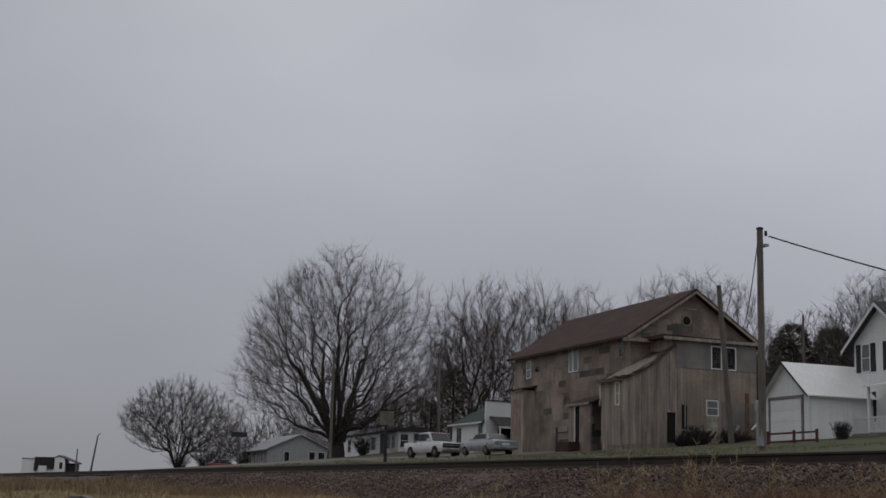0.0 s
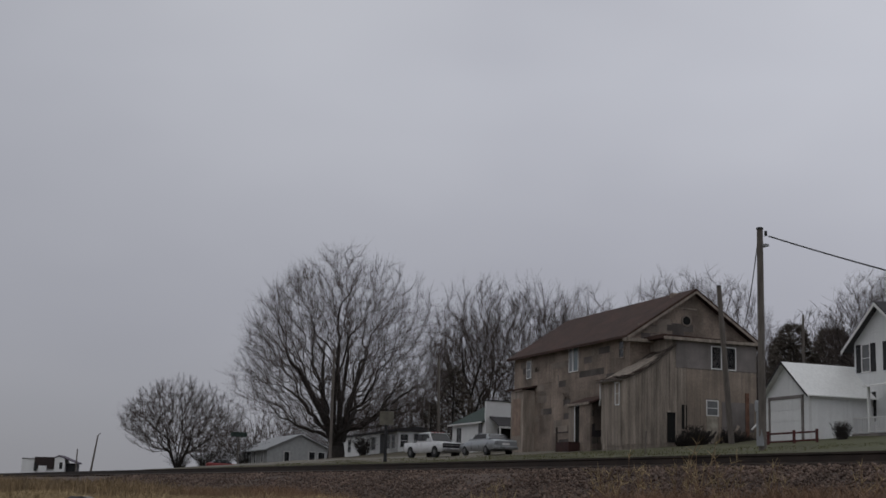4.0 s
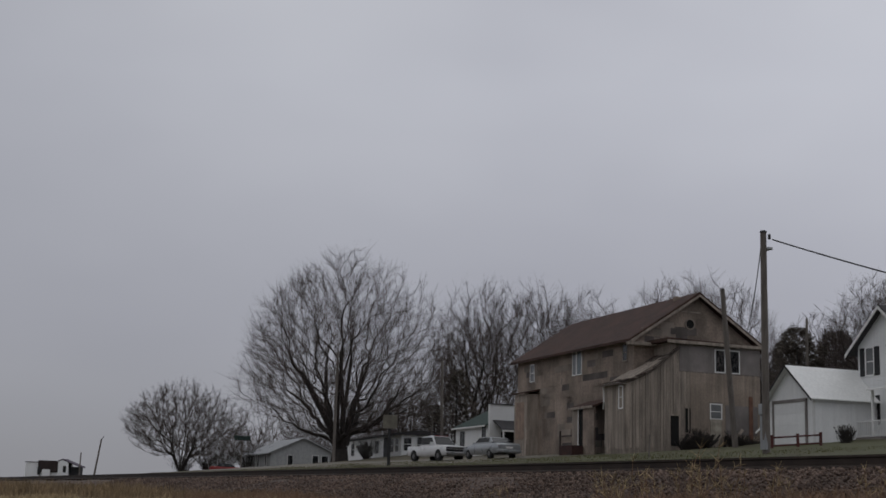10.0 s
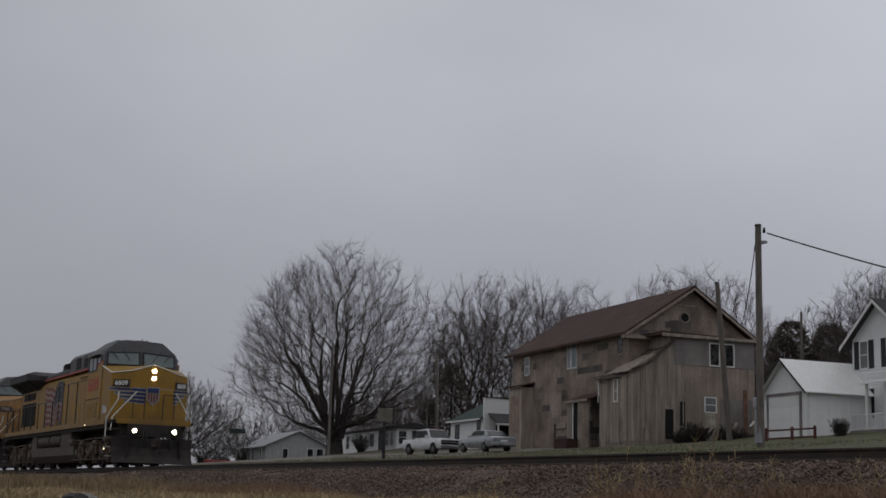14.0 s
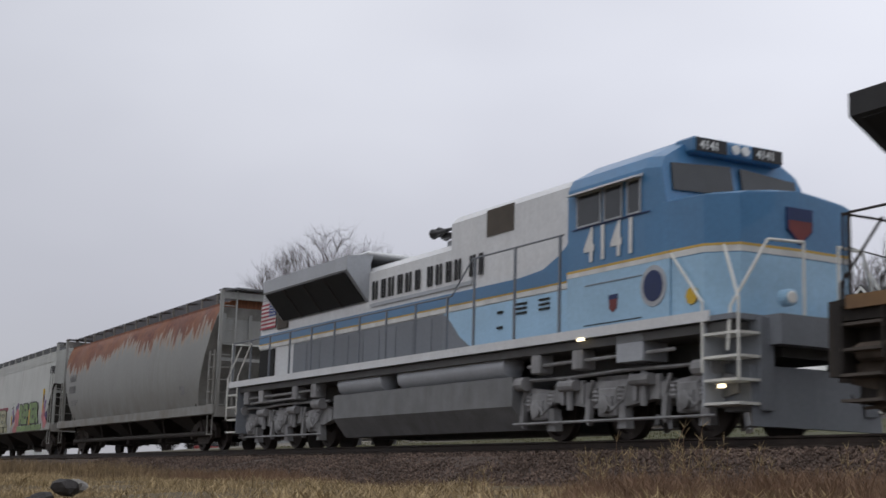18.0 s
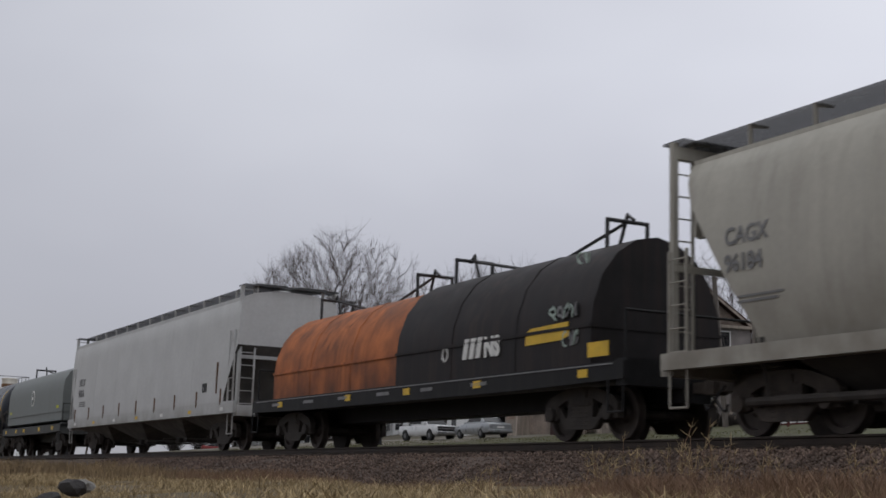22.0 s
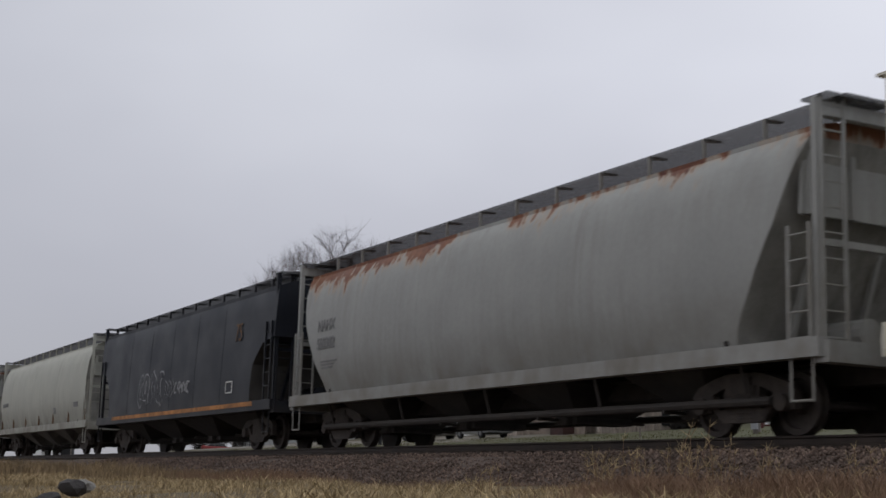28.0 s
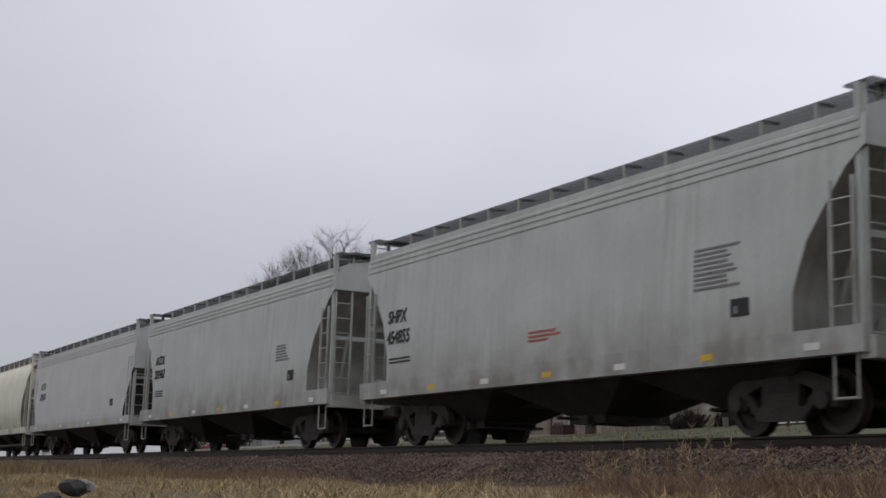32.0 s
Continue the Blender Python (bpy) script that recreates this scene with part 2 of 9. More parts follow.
gx = np.concatenate([[-3000, -2000, -1200, -800], np.arange(-600, -140, 12), np.arange(-140, -40, 2.0), np.arange(-40, 12, .35), np.arange(12, 60, 4), [80, 150, 300, 600, 1500, 3000]])
gy = np.concatenate([[-3000, -1000, -300, -120, -60, -40, -30, -24], np.arange(-20, -2.2, .35), [-2.2, 0, 2.2, 3], np.arange(4, 62, 1.6), [70, 85, 100, 150, 250, 400, 800, 1600, 3000]])
X, Y = np.meshgrid(gx, gy, indexing="ij")
Z = rise(X, Y)
nx, ny = X.shape
quads = [(i * ny + j, (i + 1) * ny + j, (i + 1) * ny + j + 1, i * ny + j + 1) for i in range(nx - 1) for j in range(ny - 1)]
gm = bpy.data.meshes.new("ground")
gm.from_pydata(np.stack([X, Y, Z], -1).reshape(-1, 3).tolist(), [], quads)


def ground_material():
    m = mat("winter turf and earth", (.075, .065, .042), .95, var=.3, scale=.35, grain=.3, bump=.6)
    N, L = m.node_tree.nodes, m.node_tree.links
    b = N["Principled BSDF"]
    old = b.inputs["Base Color"].links[0].from_socket
    co = N.new("ShaderNodeTexCoord").outputs["Object"]
    sep = N.new("ShaderNodeSeparateXYZ")
    L.new(co, sep.inputs[0])

    def span(sock, a, z):
        r = N.new("ShaderNodeMapRange")
        r.inputs[1].default_value, r.inputs[2].default_value = a, z
        L.new(sock, r.inputs[0])
        return r.outputs[0]

    def mul(a, c):
        x = N.new("ShaderNodeMath")
        x.operation = "MULTIPLY"
        L.new(a, x.inputs[0])
        L.new(c, x.inputs[1])
        return x.outputs[0]

    def noise_of(sc):
        n = N.new("ShaderNodeTexNoise")
        n.inputs["Scale"].default_value, n.inputs["Detail"].default_value = sc, 5
        L.new(co, n.inputs["Vector"])
        return n.outputs["Fac"]

    def over(base, fac, colour):
        x = N.new("ShaderNodeMix")
        x.data_type = "RGBA"
        L.new(fac, x.inputs["Factor"])
        L.new(base, x.inputs["A"])
        x.inputs["B"].default_value = (*colour, 1)
        return x.outputs["Result"]

    wob = N.new("ShaderNodeMath")
    wob.operation = "MULTIPLY_ADD"
    L.new(noise_of(.25), wob.inputs[0])
    wob.inputs[1].default_value = 6
    L.new(sep.outputs["Y"], wob.inputs[2])
    # greener lawn on the village side towards the houses
    col = over(old, mul(mul(span(sep.outputs["X"], -95, -48), span(sep.outputs["Y"], 5, 9)), span(noise_of(.6), .25, .55)), (.070, .074, .032))
    # pale gravel of the yard where cars stand
    gravel = mul(mul(span(wob.outputs[0], 24, 27), span(wob.outputs[0], 38, 35)), span(sep.outputs["X"], -66, -72))
    col = over(col, gravel, (.17, .155, .13))
    # straw-coloured verge before the track
    col = over(col, mul(span(sep.outputs["Y"], -3.0, -4.0), span(noise_of(.8), .2, .5)), (.12, .09, .05))
    L.new(col, b.inputs["Base Color"])
    return m


gm.materials.append(ground_material())
gm.shade_smooth()
tagged(new("ground", gm), "winter turf and bare earth rising gently to the village", "ground", kind="structure")

# ---------------------------------------------------------------- track
BALLAST = M("ballast stone", (.098, .073, .061), .95, var=.3, scale=3, grain=.25, bump=.5)
STONE = M("crushed stone", (.128, .095, .079), .9, var=.3, scale=1.2, grain=.3, bump=.4)
rng = np.random.default_rng(7)
bed = B()
xs = np.concatenate([[-900, -400, -200], np.arange(-120, 14, 1.5), [60, 200]])
prof_bed = [(-4.0, -1.15), (-3.55, -.9), (-2.75, -.56), (-2.2, -.35), (-1.8, -.26), (1.8, -.2), (2.3, -.3), (3.6, -.8), (4.1, -1.15)]
loft(bed, [[(x, y + (rng.uniform(-.07, .07) if 0 < i < 8 else 0), z + (rng.uniform(-.03, .03) if 0 < i < 8 else 0)) for i, (y, z) in enumerate(prof_bed)] for x in xs])
track_bed = tagged(part("track_bed", bed, BALLAST), "ballast bank of crushed reddish grey stone", "track bed", kind="structure")


def stones(n, x0, x1, ys, size, seed):
    r = np.random.default_rng(seed)
    ico = B()
    bmesh.ops.create_icosphere(ico, subdivisions=1, radius=1)
    bv = np.array([v.co[:] for v in ico.verts])
    bf = np.array([[v.index for v in f.verts] for f in ico.faces])
    ico.free()
    x = x1 - (x1 - x0) * r.random(n) ** 1.5
    y = r.uniform(*ys, n)
    z = np.interp(y, [p[0] for p in prof_bed], [p[1] for p in prof_bed]) + r.uniform(-.01, .04, n)
    s = size * r.uniform(.55, 1.35, n)
    sc = r.uniform(.6, 1.2, (n, 1, 3))
    ang = r.uniform(0, 6.28, n)
    v = bv[None] * sc * s[:, None, None] * r.uniform(.75, 1.2, (n, len(bv), 1))
    ca, sa = np.cos(ang)[:, None], np.sin(ang)[:, None]
    v = np.stack([v[..., 0] * ca - v[..., 2] * sa, v[..., 1], v[..., 0] * sa + v[..., 2] * ca], -1)
    v += np.stack([x, y, z], -1)[:, None]
    me = bpy.data.meshes.new("ballast_stones")
    me.from_pydata(v.reshape(-1, 3).tolist(), [], (bf[None] + (np.arange(n) * len(bv))[:, None, None]).reshape(-1, 3).tolist())
    return me


def island_tint(m, lo, hi):
    """Lighten and darken loose pieces one by one."""
    N, L = m.node_tree.nodes, m.node_tree.links
    b = N["Principled BSDF"]
    old = b.inputs["Base Color"].links[0].from_socket
    g = N.new("ShaderNodeNewGeometry").outputs["Random Per Island"]
    r = N.new("ShaderNodeValToRGB")
    r.color_ramp.elements[0].color, r.color_ramp.elements[1].color = (*lo, 1), (*hi, 1)
    L.new(g, r.inputs[0])
    x = N.new("ShaderNodeMix")
    x.data_type, x.blend_type = "RGBA", "MULTIPLY"
    x.inputs["Factor"].default_value = 1
    L.new(old, x.inputs["A"])
    L.new(r.outputs[0], x.inputs["B"])
    L.new(x.outputs["Result"], b.inputs["Base Color"])


island_tint(STONE, (.50, .47, .46), (1.5, 1.46, 1.42))
bs = part("ballast_stones", stones(36000, -48, -2, (-3.6, -1.75), .023, 3), STONE, track_bed, "loose crushed stone")
tagged(bs, kind="stuff")

RAIL_MAT = M("rail steel", (.05, .038, .032), .6, .5, var=.3, scale=3)
rail_prof = [(-.07, -.17), (.07, -.17), (.07, -.155), (.012, -.13), (.012, -.045), (.037, -.03), (.037, 0), (-.037, 0), (-.037, -.03), (-.012, -.045), (-.012, -.13), (-.07, -.155)]
for side in (-1, 1):
    bm = prism(B(), [(y + side * .755, z) for y, z in rail_prof], -900, 200, "x")
    tagged(part("rail", bm, RAIL_MAT), "long worn steel rail spiked to timber ties", "rail", "rails of the track", "structure")
TIE = M("tie timber", (.045, .034, .028), .9, var=.35, scale=3, bump=.5, stretch=(6, 1, 6))
tie_me = None
for i in range(110):
    if tie_me is None:
        bm = bx(-.115, .115, -1.3, 1.3, -.35, -.171, bevel=.012)
        t0 = part("tie", bm, TIE, track_bed)
        tie_me = t0.data
    else:
        t0 = part("tie", tie_me, TIE, track_bed)
    t0.location = (4 - i * .52, rng.uniform(-.04, .04), 0)
bm = B()
for i in range(380):
    box(bm, -53.5 - i * .52, -53.27 - i * .52, -1.3, 1.3, -.35, -.171)
tagged(part("far_ties", bm, TIE, track_bed), "timber ties further along the line", kind="stuff")
# ---------------------------------------------------------------- train: shared running gear
TRAIN = []  # (thing, place along the line at 16 s)
SPINNING = []  # (wheelset, radius)
CACHE = {}


def shared(key, make):
    """Mesh built once and used again by like parts."""
    if key not in CACHE:
        bm = make()
        bmesh.ops.recalc_face_normals(bm, faces=bm.faces)
        me = bpy.data.meshes.new(key)
        bm.to_mesh(me)
        bm.free()
        CACHE[key] = me
    return CACHE[key]


def placed(name, key, make, material, parent, at=(0, 0, 0), label="", turn=0, smooth=False):
    me = shared(key, make)
    if not len(me.materials):
        me.materials.append(material)
        if smooth:
            me.shade_smooth()
            me.set_sharp_from_angle(angle=radians(35))
    ob = part(name, me, material, parent, label)
    ob.matrix_basis = pose(*at, 0, 0, turn)
    return ob


def wheelset_mesh(r):
    bm = B()
    for s in (-1, 1):
        prof = [(.665, .1), (.665, r - .09), (.655, r + .026), (.685, r + .026), (.69, r + .004), (.80, r - .004), (.805, r - .09), (.74, r - .11), (.74, .17), (.82, .13), (.82, .1)]
        turned(bm, [(s * d, q) for d, q in prof], "y", n=28)
    rod(bm, (0, -1.05, 0), (0, 1.05, 0), .08, n=10)
    return bm


def side_frame_mesh():
    bm = B()
    out = [(-1.12, .36), (-1.12, .62), (-1.0, .74), (-.62, .86), (-.3, .92), (.3, .92), (.62, .86), (1.0, .74), (1.12, .62), (1.12, .36), (.72, .36), (.66, .62), (.38, .72), (.38, .40), (.62, .36), (.40, .19), (-.40, .19), (-.62, .36), (-.38, .40), (-.38, .72), (-.66, .62), (-.72, .36)]
    prism(bm, out, -.07, .07, "y")
    for s in (-1, 1):
        prism(bm, [(s * .66, .60), (s * .78, .52), (s * .46, .2), (s * .34, .22)], -.06, .06, "y")
        turned(bm, [(-.16, .05), (-.15, .13), (.05, .13)], "y", (s * .89, 0, .46), 14)
    box(bm, -.3, .3, -.09, .09, .60, .74)
    return bm


def spring_mesh():
    bm = B()
    turned(bm, [(.22 + k * .0375, .085 if k % 2 else .06) for k in range(11)], "z", n=10)
    return bm


def bogie(car, x, m):
    b = placed("bogie", "bogie bolster" + m.name, lambda: box(box(B(), -.22, .22, -1.1, 1.1, .62, .86), -.4, .4, -.3, .3, .55, .95), m, car, (x, 0, 0))
    for s in (-1, 1):
        placed("side_frame", "side frame" + m.name, side_frame_mesh, m, b, (0, s * 1.0, 0))
        for k in (-.2, 0, .2):
            placed("spring", "spring" + m.name, spring_mesh, m, b, (k, s * 1.0, 0))
        w = placed("wheelset", "wheelset", lambda: wheelset_mesh(.457), WHEEL, b, (s * .89, 0, .457), smooth=True)
        SPINNING.append((w, .457, s * .89))
        placed("brake_beam", "brake beam", lambda: rod(box(B(), -.04, .04, -.72, .72, .38, .46), (0, -.3, .42), (0, .3, .6), .03), STEEL_DARK, b, (s * .34, 0, 0))
    return b


def coupler_mesh():
    bm = box(B(), 0, .42, -.09, .09, .78, .96)
    prism(bm, [(.42, -.1), (.56, -.17), (.72, -.16), (.74, -.05), (.64, -.02), (.64, .06), (.74, .12), (.6, .16), (.42, .1)], .74, 1.0, "z")
    return bm


def coupler(car, x, front, m=None):
    c = placed("coupler", "coupler", coupler_mesh, GEAR_BROWN, car, (x, 0, 0), turn=0 if front else 180)
    placed("air_hose", "air hose", lambda: pipe(B(), [(0, .3, .85), (.2, .3, .7), (.4, .27, .52), (.58, .2, .48), (.72, .12, .58)], .025), BLACK, c)
    return c


def ladder_mesh(h, w, along, step=.36):
    """Ladder h high and w wide; along: 'x' lies in the car's side, 'y' in its end."""
    bm = B()
    p = (lambda d, z: (d, 0, z)) if along == "x" else (lambda d, z: (0, d, z))
    for d in (0, w):
        a, b = p(d, 0), p(d, h)
        box(bm, a[0] - .022, a[0] + .022, a[1] - .022, a[1] + .022, 0, h)
    k = .12
    while k < h - .05:
        rod(bm, p(0, k), p(w, k), .014, n=5)
        k += step
    return bm


def bracket_mesh():
    bm = box(B(), -.018, .018, -.03, .03, 0, .36)
    prism(bm, [(0, .30), (.35, .34), (.35, .37), (0, .37)], -.02, .02, "x")
    return bm


# ---------------------------------------------------------------- covered hoppers
# lower edge of the tank towards a wagon's end: (inset from the end, height)
END_ROUND = [(.5, 4.15), (.95, 3.0), (1.55, 2.0), (1.9, 1.5), (2.0, 1.22)]
END_FLAT = [(.1, 2.92), (.95, 1.55), (1.0, 1.22)]
END_CURVED = [(.5, 4.05), (.75, 3.5), (1.2, 2.9), (1.8, 2.0), (2.1, 1.5), (2.1, 1.22)]
END_BULGE = [(.5, 4.05), (.65, 3.5), (.7, 2.8), (.62, 2.0), (.55, 1.5), (.55, 1.22)]
END_CUT = [(.1, 3.75), (.45, 3.5), (1.15, 2.6), (1.42, 1.9), (1.42, 1.22)]
# bay colour holds the shade beneath the wagon, with streaks of dirt over it
BAY_DARK = M("shaded hopper bay", (.040, .036, .033), .85, var=.35, scale=2, streak=.5, dirt=(.03, .026, .022))
# end-sheet colours with the shade under the slope put in, plus dirt streaks
SLOPE_DARK = M("shaded end sheet", (.052, .048, .044), .85, var=.3, scale=1.5, streak=.6, dirt=(.03, .026, .022))
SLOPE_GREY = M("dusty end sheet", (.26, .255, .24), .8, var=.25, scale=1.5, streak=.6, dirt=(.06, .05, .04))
ROUND = [(0, 4.47), (.55, 4.45), (1.02, 4.36), (1.25, 4.22), (1.40, 3.95), (1.50, 3.55), (1.565, 3.05), (1.58, 2.6), (1.565, 2.15), (1.50, 1.75), (1.42, 1.45), (1.36, 1.22)]
FLAT = [(0, 4.52), (.6, 4.50), (1.10, 4.42), (1.38, 4.30), (1.47, 4.14), (1.50, 3.7), (1.53, 3.1), (1.56, 2.5), (1.575, 1.9), (1.575, 1.5), (1.575, 1.3), (1.575, 1.22)]


def side_y(prof, z):
    ps = sorted((b, a) for a, b in prof)
    return float(np.interp(z, [p[0] for p in ps], [p[1] for p in ps]))


def hopper(name, label, centre, half, paint, prof=ROUND, bays=4, ribs=0, posts=0, gear=None, end=None, lattice=True,
           walk_mat=None, bay_mat=None, curved=False, sill_deep=.26, ends=None, straight=False, slope_mat=None):
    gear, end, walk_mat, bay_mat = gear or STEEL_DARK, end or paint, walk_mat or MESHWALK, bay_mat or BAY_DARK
    car = thing(name, label, "covered hopper", "wagons of the freight train")
    TRAIN.append((car, centre))
    # the tank: full section amidships, sloping up to the roof at both ends
    rings = []
    outline = ends or (END_CURVED if curved else END_FLAT if prof is FLAT else END_ROUND)
    h, slope = half - outline[0][0], outline[-1][0] - outline[0][0]
    dense = []
    for (a0, z0), (a1, z1) in zip(outline, outline[1:]):
        dense += [(a0 + (a1 - a0) * k / 3, z0 + (z1 - z0) * k / 3) for k in range(3)]
    ends = [(half - a, z) for a, z in reversed(dense + [outline[-1]])]
    xs = [(-x, z) for x, z in reversed(ends)] + [(-h + slope + (2 * (h - slope)) * k / 10, 1.22) for k in range(1, 10)] + ends
    for x, zb in xs:
        right = []
        for y, z in prof:
            zz = max(z, zb)
            right.append((side_y(prof, zz) if zz > z else y, zz))
        rings.append([(x, y, z) for y, z in right] + [(x, -y, z) for y, z in reversed(right[1:])])
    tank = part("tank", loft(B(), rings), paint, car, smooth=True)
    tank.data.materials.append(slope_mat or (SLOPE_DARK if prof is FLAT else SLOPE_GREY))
    for f in tank.data.polygons:  # shade on the sloping end sheets is painted in with a darker material
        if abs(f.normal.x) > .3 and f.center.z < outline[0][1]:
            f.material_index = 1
    # weld seams and ribs
    for k in range(1, 6):
        x = -(half - outline[-1][0]) + 2 * (half - outline[-1][0]) * k / 6
        for s in (-1, 1):
            zs = np.linspace(1.3, 4.15, 13)
            part("weld_seam", loft(B(), [[(x - .016, s * (side_y(prof, z) - .01), z), (x - .008, s * (side_y(prof, z) + .005), z), (x + .008, s * (side_y(prof, z) + .005), z), (x + .016, s * (side_y(prof, z) - .01), z)] for z in zs]), paint, car)
    for r in range(ribs):
        z = 4.12 - r * .115
        for s in (-1, 1):
            y = side_y(prof, z)
            part("side_rib", bx(-h + .1, h - .1, s * (y - .02), s * (y + .018), z - .022, z + .022), paint, car)
    for k in range(posts):
        x = -h + slope + .2 + (2 * (h - slope) - .4) * k / (posts - 1)
        for s in (-1, 1):
            y = side_y(prof, 1.6)
            placed("side_post", f"post{s}{prof is FLAT}{paint.name}", lambda s=s, y=y: box(B(), -.02, .02, s * (y - .02), s * (y + .035), 1.25, 1.72), paint if k % 3 else RUSTY, car, (x, 0, 0))
    for s in (-1, 1):
        sy = 1.50
        part("side_sill", box(bx(-half + .1, half - .1, s * sy, s * (sy + .09), 1.0, 1.0 + sill_deep), -half + .1, half - .1, s * (sy - .12), s * sy, 1.0, 1.03), paint, car)
        part("top_chord", bx(-h, h, s * (side_y(prof, 4.25) - .03), s * (side_y(prof, 4.25) + .035), 4.20, 4.30), paint, car)
    # running board round the roof, on brackets
    for s in (-1, 1):
        part("running_board", bx(-half, half, s * .15, s * 1.08, 4.645, 4.685), walk_mat, car)
        nb = 14
        for k in range(nb):
            x = -half + .25 + (2 * half - .5) * k / (nb - 1)
            ob = placed("board_bracket", "bracket" + paint.name, bracket_mesh, paint, car, (x, s * 1.07, 4.32), turn=0 if s < 0 else 180)
    for e in (-1, 1):
        part("end_board", bx(e * half - .02 if e < 0 else half - .5, e * half + .5 if e < 0 else half + .02, -1.45, 1.45, 4.61, 4.65), walk_mat, car)
    for k in range(bays * 2 + 2):
        x = -h + .8 + (2 * h - 1.6) * k / (bays * 2 + 1)
        placed("roof_hatch", "hatch" + paint.name, lambda: turned(B(), [(4.42, .32), (4.60, .32), (4.63, .28), (4.65, .1)], "z", n=14), paint, car, (x, 0, 0))
    # hoppers beneath
    span = 2 * (h - slope) / bays
    wide = .55 if prof is FLAT else .32
    for k in range(bays):
        c = -(h - slope) + span * (k + .5)
        bm = B()
        tw = span / 2 if prof is FLAT else min(span / 2, 1.05)
        top, bot = [(-tw, -1.36), (tw, -1.36), (tw, 1.36), (-tw, 1.36)], [(-wide, -.62), (wide, -.62), (wide, .62), (-wide, .62)]
        loft(bm, [[(c + x, y, 1.25) for x, y in top], [(c + x * .97, y * .98, 1.0) for x, y in top], [(c + x, y, .46) for x, y in bot], [(c + x, y, .38) for x, y in bot]])
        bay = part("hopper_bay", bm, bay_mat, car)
        part("outlet_gate", rod(box(bx(c - wide, c + wide, -.62, .62, .33, .42), c - .2, c + .2, -.75, -.6, .3, .46), (c - .1, -1.2, .40), (c - .1, 1.2, .40), .03), gear, bay)
    if straight:
        for s in (-1, 1):
            part("outlet_pipe", rod(B(), (-h + slope - .5, s * 1.15, .48), (h - slope + .5, s * 1.15, .48), .07, n=8), gear, car)
            for k in range(bays + 1):
                x = -(h - slope) + span * k
                part("pipe_hanger", rod(B(), (x, s * 1.3, 1.02), (x, s * 1.15, .48), .03, n=5), gear, car)
    # underframe
    part("centre_sill", box(bx(-half + .2, half - .2, -.22, .22, .72, 1.05), -half + .3, half - .3, -.35, .35, 1.02, 1.06), gear, car)
    for e in (-1, 1):
        xe = e * half
        a, b_ = sorted((xe - e * .28, xe))
        es = part("end_sill", bx(a, b_, -1.5, 1.5, .92, 1.22), end, car)
        a, b_ = sorted((xe - e * 2.5, xe - e * .28))
        part("end_floor", bx(a, b_, -1.45, 1.45, 1.16, 1.20), end, car)
        # corner posts and slope-sheet braces
        for s in (-1, 1):
            part("corner_post", bx(xe - e * .24 - .05, xe - e * .24 + .05, s * 1.38, s * 1.48, 1.2, 4.62), end, car)
            part("slope_brace", prism(B(), [(e * (half - 1.75), 1.2), (e * (half - 1.65), 1.2), (e * (half - .62), outline[0][1]), (e * (half - .72), outline[0][1])], s * .62, s * .70, "y"), end, car)
            placed("side_ladder", f"ladder x {lattice} {end.name}", lambda: ladder_mesh(2.2 if lattice else 1.7, .42, "x"), end, car, (xe - (.42 if e > 0 else 0) - e * .28, s * 1.55, 1.15))
            placed("end_ladder", f"ladder y {end.name}", lambda: ladder_mesh(3.5, .42, "y"), end, car, (xe - e * .16, s * 1.42 - (.42 if s > 0 else 0), 1.15))
            placed("stirrup", "stirrup" + end.name, lambda: pipe(B(), [(0, 0, 1.0), (0, 0, .42), (.42, 0, .42), (.42, 0, 1.0)], .02), end, car, (xe - (.45 if e > 0 else 0) - e * .25, s * 1.52, 0))
        if prof is ROUND:  # upright upper bulkhead with ribs, above the sloping sheet
            xi = e * (half - .66)
            bulk = part("end_bulkhead", prism(B(), [(-1.36, 3.05), (1.36, 3.05), (1.30, 4.05), (1.05, 4.36), (-1.05, 4.36), (-1.30, 4.05)], xi - .03, xi + .03, "x"), end, car)
            for y in (-1.2, -.4, .4, 1.2):
                part("bulkhead_rib", bx(xi - .09, xi + .09, y - .05, y + .05, 3.05, 4.2), end, bulk)
            a, b_ = sorted((xe - e * .16, xe - e * .3))
            part("end_header", bx(a, b_, -1.42, 1.42, 4.36, 4.56), end, car)
        part("end_beam", bx(xe - e * .3 - .04, xe - e * .3 + .04, -1.45, 1.45, 2.55, 2.65), end, car)
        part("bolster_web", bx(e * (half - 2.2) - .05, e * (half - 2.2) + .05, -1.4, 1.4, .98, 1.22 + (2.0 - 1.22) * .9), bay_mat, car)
        bogie(car, e * (half - 2.25), GEAR_BROWN if rng.random() < .5 else STEEL_DARK)
        coupler(car, xe - e * .1, e > 0)
    # brake gear
    part("air_reservoir", rod(B(), (half - 1.9, .2, 1.5), (half - .9, .2, 1.5), .22, n=12), end, car)
    part("brake_cylinder", rod(B(), (-half + 1.0, -.2, 1.45), (-half + 1.7, -.2, 1.45), .16, n=12), end, car)
    part("brake_wheel", turned(B(), [(-half + .02, .05), (-half - .02, .27), (-half - .05, .29), (-half - .05, .26), (-half, .05)], "x", (0, .75, 2.2), 16), end, car)
    car["half"] = half
    return car


RUSTY = M("rusted paint", (.15, .085, .05), .85, var=.4, scale=6)
DECAL_G = M("grey stencil", (.20, .20, .205), .7, var=.2)
DECAL_K = M("black stencil", (.03, .03, .032), .7, var=.2)
DECAL_R = M("red stencil", (.42, .12, .09), .7, var=.2)
